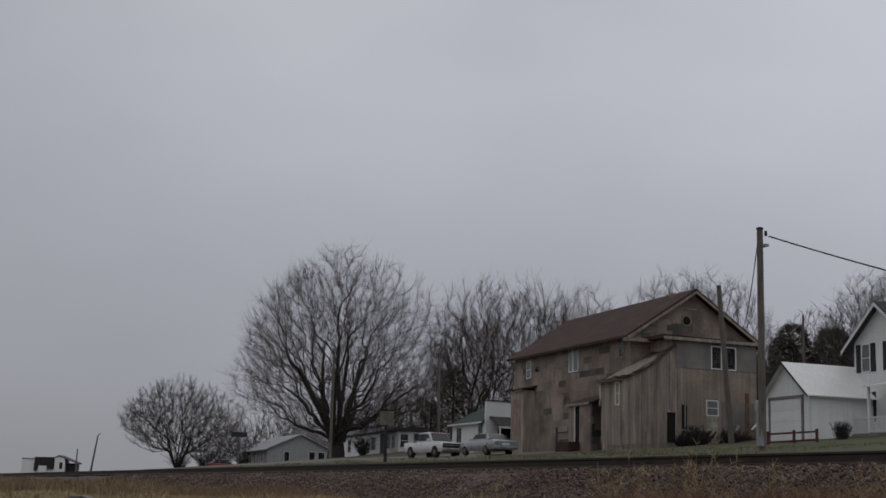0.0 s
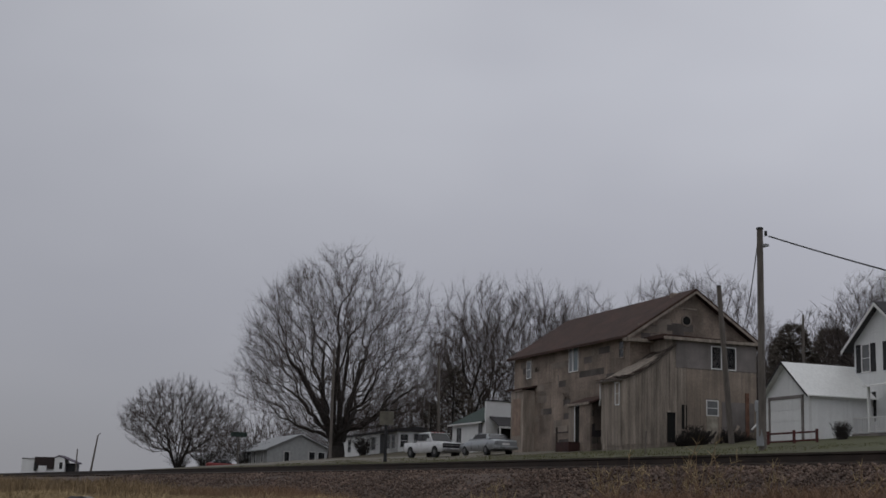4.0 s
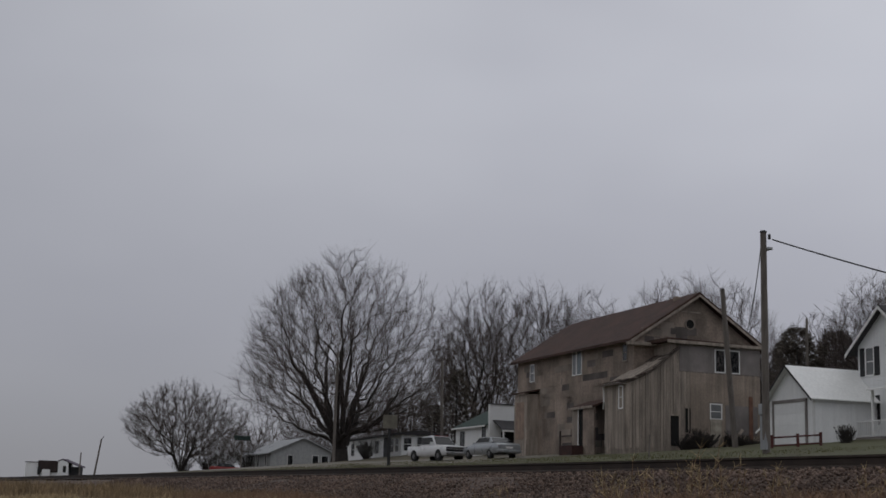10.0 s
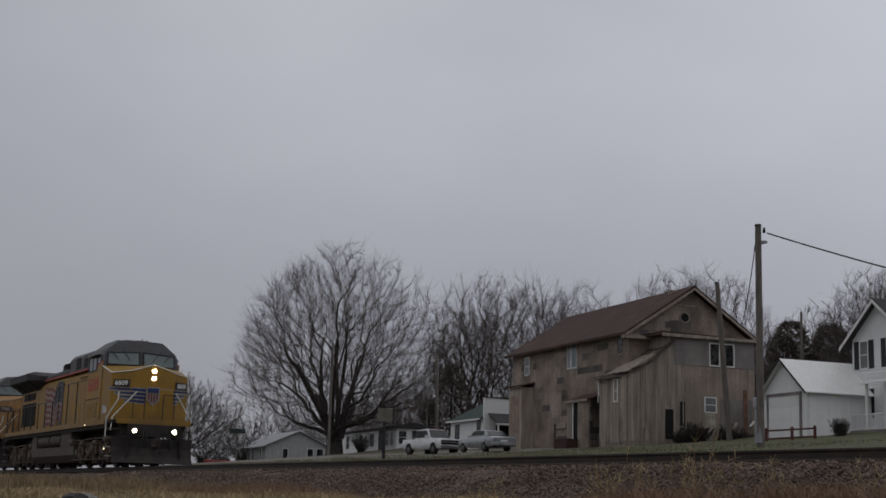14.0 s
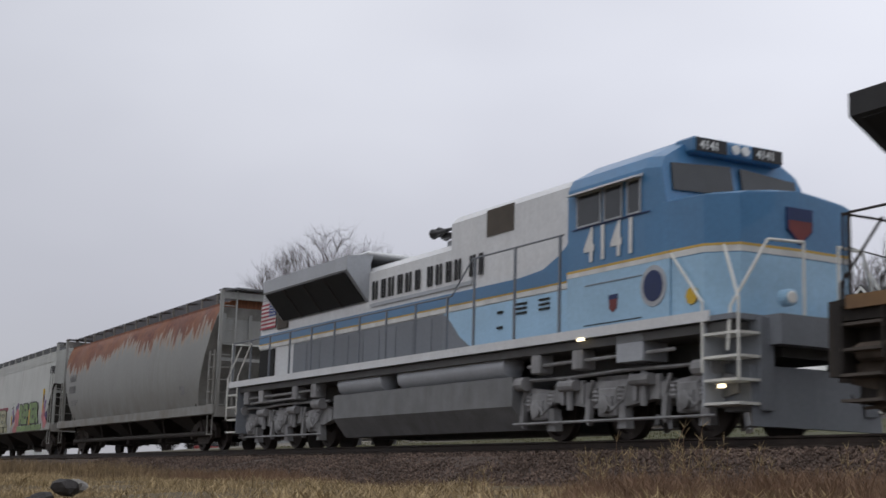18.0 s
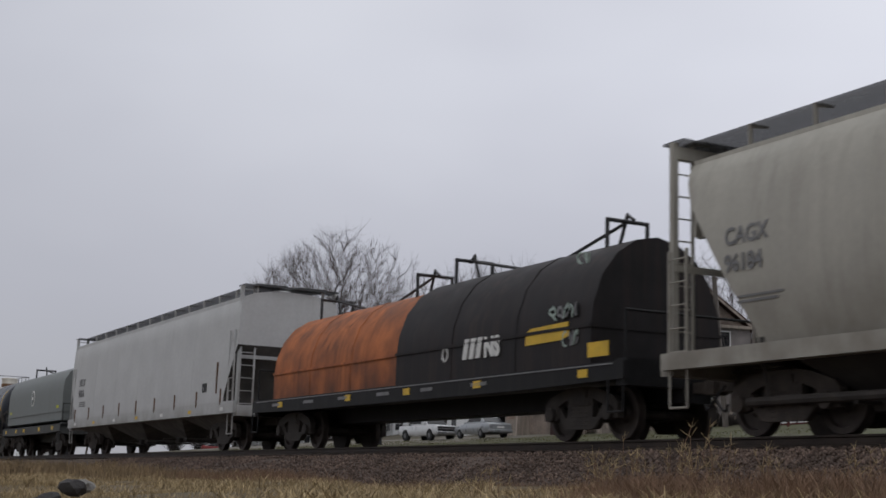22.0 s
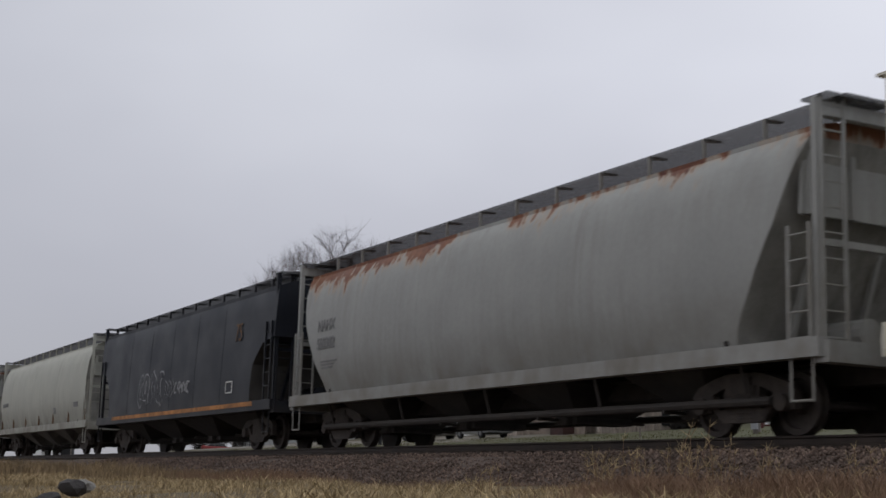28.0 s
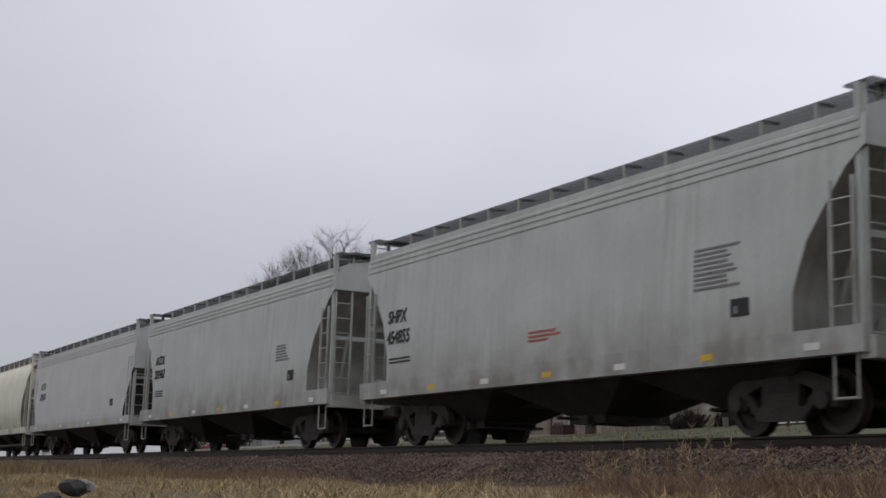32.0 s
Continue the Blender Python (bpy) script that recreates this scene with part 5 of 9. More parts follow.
def scrawl(car, prof, x0, z0, width, height, n, fill, line, seed, accents=(), fat=.42):
    """Graffiti: swollen interlocking strokes over a darker edge, no readable word."""
    r = random.Random(seed)
    step = width / n
    shapes = []
    for k in range(n):
        a = x0 + step * k
        u = lambda px, pz: (a + step * (px + r.uniform(-.12, .12)), z0 + height * (pz + r.uniform(-.07, .07)))
        kind = (k + r.randrange(2)) % 5
        if kind == 0:  # open bow
            shapes.append([u(.5 + .42 * math.cos(q), .5 + .44 * math.sin(q)) for q in np.linspace(.9, 5.2, 8)])
        elif kind == 1:  # closed loop with a tail
            shapes.append([u(.5 + .36 * math.cos(q), .6 + .32 * math.sin(q)) for q in np.linspace(-1.2, 5.2, 9)] + [u(.95, -.02)])
        elif kind == 2:  # wave
            shapes.append([u(.08 + .84 * f, .5 + .42 * math.sin(f * 7.5)) for f in np.linspace(0, 1, 8)])
        elif kind == 3:  # hooked arrow
            shapes += [[u(.1, .1), u(.35, .75), u(.7, .98), u(.95, .6)], [u(.45, .02), u(.75, .45)]]
        else:  # crossing bows
            shapes += [[u(.05, .9), u(.35, .6), u(.4, .1)], [u(.95, .95), u(.6, .65), u(.85, .2), u(.98, .05)]]
    w = min(step, height) * fat
    for k, pts in enumerate(shapes):
        stroke(car, prof, pts, w * 1.45, line, .008 + .0006 * (k % 5), "graffiti_edge")
    for k, pts in enumerate(shapes):
        stroke(car, prof, pts, w, accents[(k + seed) % len(accents)] if accents else fill, .014 + .0008 * (k % 7))


# paler bays, their colour also lowered for the shade below the sill
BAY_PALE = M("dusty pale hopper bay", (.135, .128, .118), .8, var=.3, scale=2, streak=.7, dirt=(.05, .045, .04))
MAROON = M("maroon spray outline", (.22, .04, .06), .6)
h1 = hopper("covered_hopper", "grey covered hopper wagon with rust running down from its roof", -87.12, 9.65, G_RUST, straight=True, end=ENDGREY, lattice=False)
marks(h1, ROUND, ["NAHX", "560302"], -7.9, 2.78, DECAL_G, .30)
h2 = hopper("covered_hopper", "light grey covered hopper wagon with purple and green graffiti", -108.0, 10.05, G_LIGHT, FLAT, 4, ribs=3)
def block_word(car, text, x, z, size, fill, line, squeeze, thick=.055, y=-1.606, tilt=0.0):
    """Fat spray-painted capitals over a darker edge; the edge pieces stand a little further out than the side."""
    for k, (b_, m_, out) in enumerate(((thick * 1.9, line, 0), (thick, fill, .006))):
        letters(text, size, m_, car, pose(x, y - out, z, 90, 0, 0) @ pose(0, 0, 0, 0, 0, tilt), name="graffiti_edge" if k == 0 else "graffiti_fill", bold=b_, extrude=.003, squeeze=squeeze)


def blob(car, x, z, w, h, fill, seed, prof):
    """Sprayed cloud of colour with an uneven edge."""
    r = random.Random(seed)
    ring = [(x + w * math.cos(q) * r.uniform(.8, 1.1), z + h * math.sin(q) * r.uniform(.8, 1.1)) for q in np.linspace(0, math.tau, 14)[:-1]]
    part("graffiti_cloud", prism(B(), ring, -1.600 - .001 * (seed % 4), -1.58, "y"), fill, car)


plate(h2, "graffiti_cloud", -7.5, -3.3, 1.04, 1.9, FLAT, GR_SILVER, .03)
scrawl(h2, FLAT, -7.3, 1.1, 4.3, 1.0, 6, GR_PURPLE, GR_VIOLET, 4, (GR_PURPLE, GR_PINK, GR_PURPLE), .5)
for k, (x, h_) in enumerate(((-7.6, .9), (-7.0, 1.05), (-6.3, 1.0), (-5.6, 1.1), (-4.9, 1.05), (-4.2, 1.15), (-3.7, 1.1))):  # upright bars and feet of the tangled capitals
    stroke(h2, FLAT, [(x + .35, 1.08), (x + .3 + .1 * (k % 3), 1.1 + h_ * .6), (x + .45, 1.1 + h_)], .20, GR_PURPLE if k % 2 else GR_PINK, .030 + .001 * k)
    stroke(h2, FLAT, [(x + .2, 1.1 + h_), (x + .5, 1.02 + h_), (x + .8, 1.12 + h_)], .10, GR_VIOLET, .036 + .001 * k)
stroke(h2, FLAT, [(-2.8, 2.1), (-1.4, 2.12), (1.0, 2.12)], .2, MAROON, .008)
block_word(h2, "MSKER", -2.85, 1.34, 1.05, GR_CREAM, GR_OLIVE, 1.22, .035, -1.616)
for k in range(12):
    x = -2.8 + k * .34
    stroke(h2, FLAT, [(x, 1.05), (x + .1, 1.32), (x + .24, 1.06)], .11, GR_CREAM if k % 3 else GR_OLIVE, .034 + .001 * (k % 4))
blob(h2, 3.3, 1.55, .45, .55, GR_CORAL, 1, FLAT)
blob(h2, 3.0, 1.15, .5, .2, GR_CORAL, 2, FLAT)
for k, (x, z, w_) in enumerate(((2.35, 1.95, .12), (2.55, 1.65, .16), (2.3, 1.5, .1), (3.1, 2.1, .11), (3.35, 2.2, .13), (8.5, 2.35, .16), (8.75, 1.95, .2), (9.15, 1.6, .18), (8.9, 2.15, .12))):
    blob(h2, x, z, w_, w_ * 1.1, GR_VIOLET if k % 2 else GR_PURPLE, 3 + k, FLAT)
blob(h2, 8.65, 1.7, .28, .38, GR_CORAL, 14, FLAT)
blob(h2, 9.0, 1.3, .3, .26, GR_CORAL, 15, FLAT)
plate(h2, "graffiti_cloud", 3.45, 8.35, 1.03, 1.26, FLAT, GR_GREEN, .036)
block_word(h2, "REHER", 3.85, 1.40, 1.12, GR_GREEN, BLACK, 1.16, .06, -1.612)
for k in range(5):
    stroke(h2, FLAT, [(4.5 + k * .95, 1.3), (4.52 + k * .95, 1.05)], .035, BLACK, .04)
for k in range(4):
    blob(h2, 4.4 + k * 1.02, 1.5 + .1 * (k % 2), .16, .16, GR_OLIVE, 20 + k, FLAT)
part("orange_drip", bx(5.95, 6.15, -1.632, -1.6, 1.28, 1.95), GOLD, h2)
part("yellow_post", bx(8.42, 8.52, -1.61, -1.56, 1.75, 2.75), DECAL_Y, h2)
part("yellow_post", bx(2.02, 2.08, -1.60, -1.56, 1.3, 1.8), DECAL_Y, h2)
for k in range(3):
    stroke(h2, FLAT, [(1.95, 1.95 + k * .17), (2.3, 2.02 + k * .17)], .07, BLACK if k % 2 else GR_AQUA, .012)
scrawl(h2, FLAT, 9.1, 3.3, .8, .4, 4, BLACK, BLACK, 10, (), .25)
h3 = hopper("covered_hopper", "beige round-sided covered hopper wagon with large blue graffiti", -128.07, 9.23, G_BEIGE, ROUND, 4, straight=True, curved=True, lattice=False)
marks(h3, ROUND, ["CAGX", "96184"], -7.6, 2.75, DECAL_G, .27)
# S, T and M in fat blue strokes with a dark edge and a pale glint
BIG = [[(-.55, 2.62), (-1.1, 2.72), (-1.75, 2.5), (-1.72, 2.15), (-1.0, 1.98), (-.62, 1.72), (-.9, 1.42), (-1.9, 1.38)],
       [(-.35, 2.58), (1.75, 2.68)], [(.75, 2.6), (.68, 1.42)],
       [(2.0, 1.38), (2.25, 2.62), (3.15, 1.85), (4.15, 2.62), (4.45, 1.38)]]
for w_, m_, o_ in ((.86, GR_DARK, .008), (.70, GR_BLUE, .014), (.05, GR_AQUA, .021)):
    for k, pts in enumerate(BIG):
        d_ = .1 if w_ < .1 else 0
        stroke(h3, ROUND, [(x - d_, 2.05 + (z - 2.05) * 1.02 - .06 + d_ * .8) for x, z in pts], w_, m_, o_ + .001 * k, "graffiti_edge" if w_ > .5 else "graffiti_stroke")
h4 = hopper("covered_hopper", "clean pale grey covered hopper wagon with flat sides", -166.45, 9.9, G_SMOOTH, FLAT, 4, posts=9, sill_deep=.34, bay_mat=BAY_PALE)
marks(h4, FLAT, ["MLLX", "97616"], -8.4, 2.62, DECAL_G, .29)
part("rusty_post", bx(8.26, 8.33, -1.60, -1.55, 1.6, 2.5), RUSTY, h4)
h5 = hopper("covered_hopper", "cream covered hopper wagon with ribbed ends", -243.2, 9.85, G_CREAM, FLAT, 4, ends=[(.45, 4.3), (.75, 3.9), (1.15, 3.2), (1.5, 2.4), (1.6, 1.9), (1.5, 1.22)], slope_mat=G_CREAM, posts=9, sill_deep=.34, bay_mat=BAY_PALE, walk_mat=G_CREAM)
h6 = hopper("covered_hopper", "grey covered hopper wagon with thin rust along its top", -263.42, 9.45, G_RUST3, straight=True, end=ENDGREY, lattice=False)
marks(h6, ROUND, ["NAHX", "560302"], -7.7, 2.76, DECAL_G, .29)
h7 = hopper("covered_hopper", "black covered hopper wagon with white graffiti and orange sill", -283.05, 9.02, G_BLACK, FLAT, 4, gear=STEEL_DARK, ends=[(.1, 2.92), (.93, 2.81), (1.6, 2.26), (1.7, 1.6), (1.7, 1.22)])
part("sill_strip", bx(-6.7, 7.6, -1.604, -1.592, 1.13, 1.25), M("worn orange stripe", (.38, .17, .06), .7, var=.4, scale=4), h7)
scrawl(h7, FLAT, -3.5, 1.55, 2.9, .95, 5, G_BLACK, GR_DULL, 21, (G_BLACK,), .34)
scrawl(h7, FLAT, -.6, 1.7, 1.0, .5, 3, G_BLACK, GR_DULL, 24, (G_BLACK,), .3)
scrawl(h7, FLAT, .5, 1.75, 1.6, .38, 5, GR_DULL, GR_DULL, 22, (), .13)
letters("75", .72, M("faded orange stencil", (.13, .07, .035), .7), h7, on_side(5.9, -1.56, 3.0, 3), squeeze=.8)
stroke(h7, FLAT, [(5.4, 1.57), (5.9, 1.57), (5.9, 1.88), (5.4, 1.88), (5.4, 1.57)], .04, DECAL_W, .012, "notice_outline")
h8 = hopper("covered_hopper", "off-white round-sided covered hopper wagon", -302.65, 9.1, G_WHITE, ROUND, 5, bay_mat=BAY_PALE, ends=END_BULGE, posts=7, lattice=False)
marks(h8, ROUND, ["NAHX 92028"], -7.9, 2.32, DECAL_G, .19)
plate(h8, "grey_block", 6.6, 7.3, 1.85, 2.05, ROUND, DECAL_G)
h9 = hopper("covered_hopper", "grey covered hopper wagon with dark rust under its roof", -322.75, 9.6, G_RUST2, straight=True, end=ENDGREY, lattice=False)
marks(h9, ROUND, ["NAHX", "560306"], -7.8, 2.76, DECAL_G, .29)
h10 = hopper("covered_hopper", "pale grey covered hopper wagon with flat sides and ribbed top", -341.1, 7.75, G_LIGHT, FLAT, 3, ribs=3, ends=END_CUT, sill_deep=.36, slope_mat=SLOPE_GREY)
bars(h2, FLAT, -9.0, 2.62, 2, .6, DECAL_G, .08, .24, 3)
marks(h10, FLAT, ["SHPX", "454855"], -6.35, 2.6, DECAL_K, .3)
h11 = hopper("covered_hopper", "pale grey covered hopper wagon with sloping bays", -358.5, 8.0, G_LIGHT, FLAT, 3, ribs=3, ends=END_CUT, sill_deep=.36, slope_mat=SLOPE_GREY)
marks(h11, FLAT, ["ACFX", "202462"], -6.5, 2.8, DECAL_K, .3)
h12 = hopper("covered_hopper", "pale grey covered hopper wagon with flat sides", -375.9, 8.2, G_SMOOTH, FLAT, 3, ribs=3)
marks(h12, FLAT, ["ACFX", "202460"], -6.6, 2.8, DECAL_G, .3)
h13 = hopper("covered_hopper", "cream covered hopper wagon with round sides", -393.5, 8.4, G_CREAM, ROUND, 4, straight=True)
for hh, prof, x in ((h4, FLAT, 7.0), (h10, FLAT, 5.05), (h11, FLAT, 5.3), (h8, ROUND, 3.0), (h3, ROUND, 5.7), (h12, FLAT, 5.4), (h5, FLAT, 7.2), (h1, ROUND, 6.2), (h9, ROUND, 6.2)):
    plate(hh, "notice_square", x, x + .4, 1.68, 1.94, prof, DECAL_G if prof is ROUND else DECAL_K, .012, "dark square notice")
    plate(hh, "notice_bar", x + .07, x + .16, 1.72, 1.83, prof, DECAL_G if prof is FLAT else ENDGREY, .016)
for hh, prof, x, z, n, m_ in ((h10, FLAT, 4.2, 2.75, 9, DECAL_G), (h10, FLAT, -.5, 1.9, 3, DECAL_R), (h10, FLAT, -6.2, 1.8, 2, DECAL_K), (h4, FLAT, -8.2, 1.95, 3, DECAL_G), (h1, ROUND, -7.6, 2.0, 3, DECAL_G), (h3, ROUND, -7.4, 1.95, 2, DECAL_G), (h9, ROUND, -7.6, 2.0, 3, DECAL_G), (h6, ROUND, -7.5, 2.0, 3, DECAL_G), (h11, FLAT, -6.3, 1.9, 3, DECAL_K), (h11, FLAT, 4.4, 2.6, 6, DECAL_G)):
    bars(hh, prof, x, z, n, 1.05, m_, seed=x)
for hh in (h2, h10, h11, h12, h5, h4):
    for k in range(7):
        x = -hh["half"] + 1.2 + k * (2 * hh["half"] - 2.4) / 6
        part("reflector", bx(x, x + .3, -1.597, -1.592, 1.08, 1.18), DECAL_Y if k % 2 else DECAL_W, hh)


# ---------------------------------------------------------------- coil wagons
def coil_wagon(label, centre, half, frame_m, hoods, tall):
    car = thing("coil_wagon", label, "coil wagon", "wagons of the freight train")
    TRAIN.append((car, centre))
    part("centre_sill", bx(-half, half, -.3, .3, .62, 1.0), frame_m, car)
    for s in (-1, 1):
        part("side_sill", prism(B(), [(-half, .95), (-half, 1.25), (half, 1.25), (half, .95), (half * .6, .90), (-half * .6, .90)], s * 1.42, s * 1.52, "y"), frame_m, car)
    part("deck", bx(-half, half, -1.45, 1.45, 1.12, 1.24), frame_m, car)
    for x0, x1, m_, w, zt in hoods:
        hd = 1.30 if w is None else w
        arc = [(hd, 1.26), (hd, 1.9)] + [(hd * math.cos(a), zt - (zt - 1.9) + (zt - 1.9) * math.sin(a)) for a in np.linspace(.25, math.pi - .25, 9)] + [(-hd, 1.9), (-hd, 1.26)]
        if tall:
            arc = [(hd, 1.42), (hd, 2.7), (hd * .96, 3.12), (hd * .82, 3.48), (hd * .55, 3.69), (0, 3.77), (-hd * .55, 3.69), (-hd * .82, 3.48), (-hd * .96, 3.12), (-hd, 2.7), (-hd, 1.42)]
        hood = part("coil_hood", prism(B(), arc, x0, x1, "x"), m_, car, smooth=True)
        part("hood_band", bx(x0 - .02, x1 + .02, -hd - .03, hd + .03, 1.9 if not tall else 1.78, 1.96 if not tall else 1.84), m_, hood)
        for k in range(2, 6 if not tall else 1, 2):  # seams between the hood's panels
            xs_ = x0 + (x1 - x0) * k / 6
            grow = [(y * 1.008, z + (.012 if z > 1.95 else 0)) for y, z in arc]
            part("hood_seam", prism(B(), grow, xs_ - .03, xs_ + .03, "x"), m_, hood)
        for e, xe in ((-1, x0), (1, x1)):
            xx = xe - e * (x1 - x0) * .12
            zt2 = zt if not tall else 3.75
            xi = xx - e * (x1 - x0) * .26
            bow = pipe(B(), [(xx, -.45, zt2 - .2), (xx, -.45, zt2 + .42), (xx, .45, zt2 + .42), (xx, .45, zt2 - .2)], .04)
            pipe(bow, [(xx, 0, zt2 + .42), (xi, 0, zt2 + .02)], .035)
            pipe(bow, [(xx - e * .25, 0, zt2), (xx, 0, zt2 + .55), (xx + e * .2, 0, zt2 + .42)], .035)
            part("lifting_bail", bow, BLACK, hood)
    for e in (-1, 1):
        a, b_ = sorted((e * half, e * (half - .3)))
        part("end_sill", bx(a, b_, -1.45, 1.45, .85, 1.3), frame_m, car)
        part("end_rail", pipe(B(), [(e * (half - .1), -1.4, 1.2), (e * (half - .1), -1.4, 2.1), (e * (half - .1), 1.4, 2.1), (e * (half - .1), 1.4, 1.2)], .025), frame_m, car)
        bogie(car, e * (half - 1.9), STEEL_DARK)
        coupler(car, e * (half - .1), e > 0)
        for s in (-1, 1):
            placed("stirrup", "stirrup" + frame_m.name, lambda: pipe(B(), [(0, 0, 1.0), (0, 0, .42), (.42, 0, .42), (.42, 0, 1.0)], .02), frame_m, car, (e * half - (.45 if e > 0 else 0), s * 1.5, 0))
    return car


ORANGE_H = M("orange hood paint", (.345, .112, .040), .7, var=.38, scale=1.5, streak=1.0, dirt=(.06, .026, .018), low=(1.9, 1.3))
BROWN_H = M("brown black hood paint", (.018, .016, .017), .6, var=.3, scale=1.5, streak=.5, dirt=(.08, .05, .04))
COILGREY = M("grey coil wagon paint", (.172, .188, .184), .6, var=.1, scale=1, streak=.4, dirt=(.1, .09, .08))
COALBLACK = M("coal black paint", (.014, .014, .015), .55, var=.3, scale=3, streak=.3, dirt=(.05, .045, .04))
c1 = coil_wagon("black coil wagon with one orange hood and one black hood", -146.77, 8.5, COALBLACK, [(-7.4, -.12, ORANGE_H, 1.36, 3.5), (-.05, 7.4, BROWN_H, 1.40, 3.6)], False)
letters("CRN", .44, DECAL_W, c1, on_side(-4.4, -1.325, 1.58), bold=.012, squeeze=.85)
for k in range(3):  # emblem as plain slanted bars
    part("emblem_bar", prism(B(), [(2.95 + k * .26, 1.62), (3.12 + k * .26, 1.62), (3.22 + k * .26, 2.02), (3.05 + k * .26, 2.02)], -1.43, -1.405, "y"), DECAL_W, c1)
letters("NS", .5, DECAL_W, c1, on_side(3.8, -1.425, 1.64), bold=.03, squeeze=.95)
part("round_mark", pipe(B(), [(2.2 + .11 * math.cos(q), -1.41, 1.78 + .14 * math.sin(q)) for q in np.linspace(0, math.tau, 13)], .018, 4), DECAL_W, c1)
HOODSIDE = [(0, 9), (1.405, 3.2), (1.405, 1.2), (1.405, .5)]
part("graffiti_patch", prism(B(), [(5.3, 1.72), (6.5, 1.74), (6.75, 1.80), (6.7, 2.05), (5.5, 2.02), (5.32, 1.95)], -1.418, -1.40, "y"), DECAL_Y, c1)
scrawl(c1, HOODSIDE, 6.1, 2.1, .9, .26, 4, DECAL_G, BLACK, 41, (DECAL_G, GR_AQUA), .22)
for k in range(6):
    part("sill_label", bx(-7.0 + k * 2.1, -6.5 + k * 2.1 + .1 * (k % 2), -1.535, -1.52, 1.06, 1.13), DECAL_G, c1)
scrawl(c1, HOODSIDE, 6.55, 1.6, .5, .3, 3, DECAL_G, BLACK, 42, (GR_AQUA, DECAL_G), .22)
for x_ in (-6.6, -2.4, .6, 3.6, 7.2):
    part("reflector", bx(x_, x_ + .28, -1.535, -1.52, 1.02, 1.16), DECAL_Y, c1)
scrawl(c1, [(0, 9), (1.43, 3.2), (1.43, 1.2), (1.43, .5)], 7.0, 3.0, .38, .22, 2, GR_AQUA, GR_AQUA, 33, (), .12)
part("sill_line", bx(-8.2, 8.2, -1.532, -1.521, 1.20, 1.222), DECAL_G, c1)
part("yellow_plate", bx(7.5, 8.1, -1.54, -1.52, 1.35, 1.6), DECAL_Y, c1)
c2 = coil_wagon("plain grey coil wagon with one long round-topped hood", -184.1, 6.1, M("grimy grey wagon frame", (.075, .078, .076), .75, var=.3, streak=.6, dirt=(.03, .028, .025)), [(-5.75, 5.7, COILGREY, 1.38, 3.6)], True)
em = part("round_emblem", turned(B(), [(-1.40, .36), (-1.385, .36)], "y", (-.2, 0, 2.55), 24), DECAL_W, c2)
part("emblem_core", turned(B(), [(-1.41, .28), (-1.39, .28)], "y", (-.2, 0, 2.55), 20), COILGREY, em)
part("emblem_bar", bx(-.35, -.05, -1.415, -1.4, 2.48, 2.62), DECAL_W, em)
for x_ in (-5.4, -3.0, -1.2, 2.0, 4.6):
    part("reflector", bx(x_, x_ + .3, -1.535, -1.52, 1.02, 1.18), DECAL_Y, c2)
LIME = M("lime stencil", (.45, .45, .06), .6)
for x_ in (-5.3, 4.6):
    part("yellow_label", bx(x_, x_ + .42, -1.395, -1.38, 1.95, 2.07), LIME, c2)


# ---------------------------------------------------------------- tank wagons
T_BLACK = M("black tank paint", (.020, .023, .032), .30, var=.3, scale=.9, streak=.35, dirt=(.055, .052, .05), low=(1.6, 1.0))
T_WHITE = M("white tank band", (.62, .60, .55), .55, var=.1, scale=1.2, streak=.7, dirt=(.28, .17, .08), low=(1.75, 1.15))


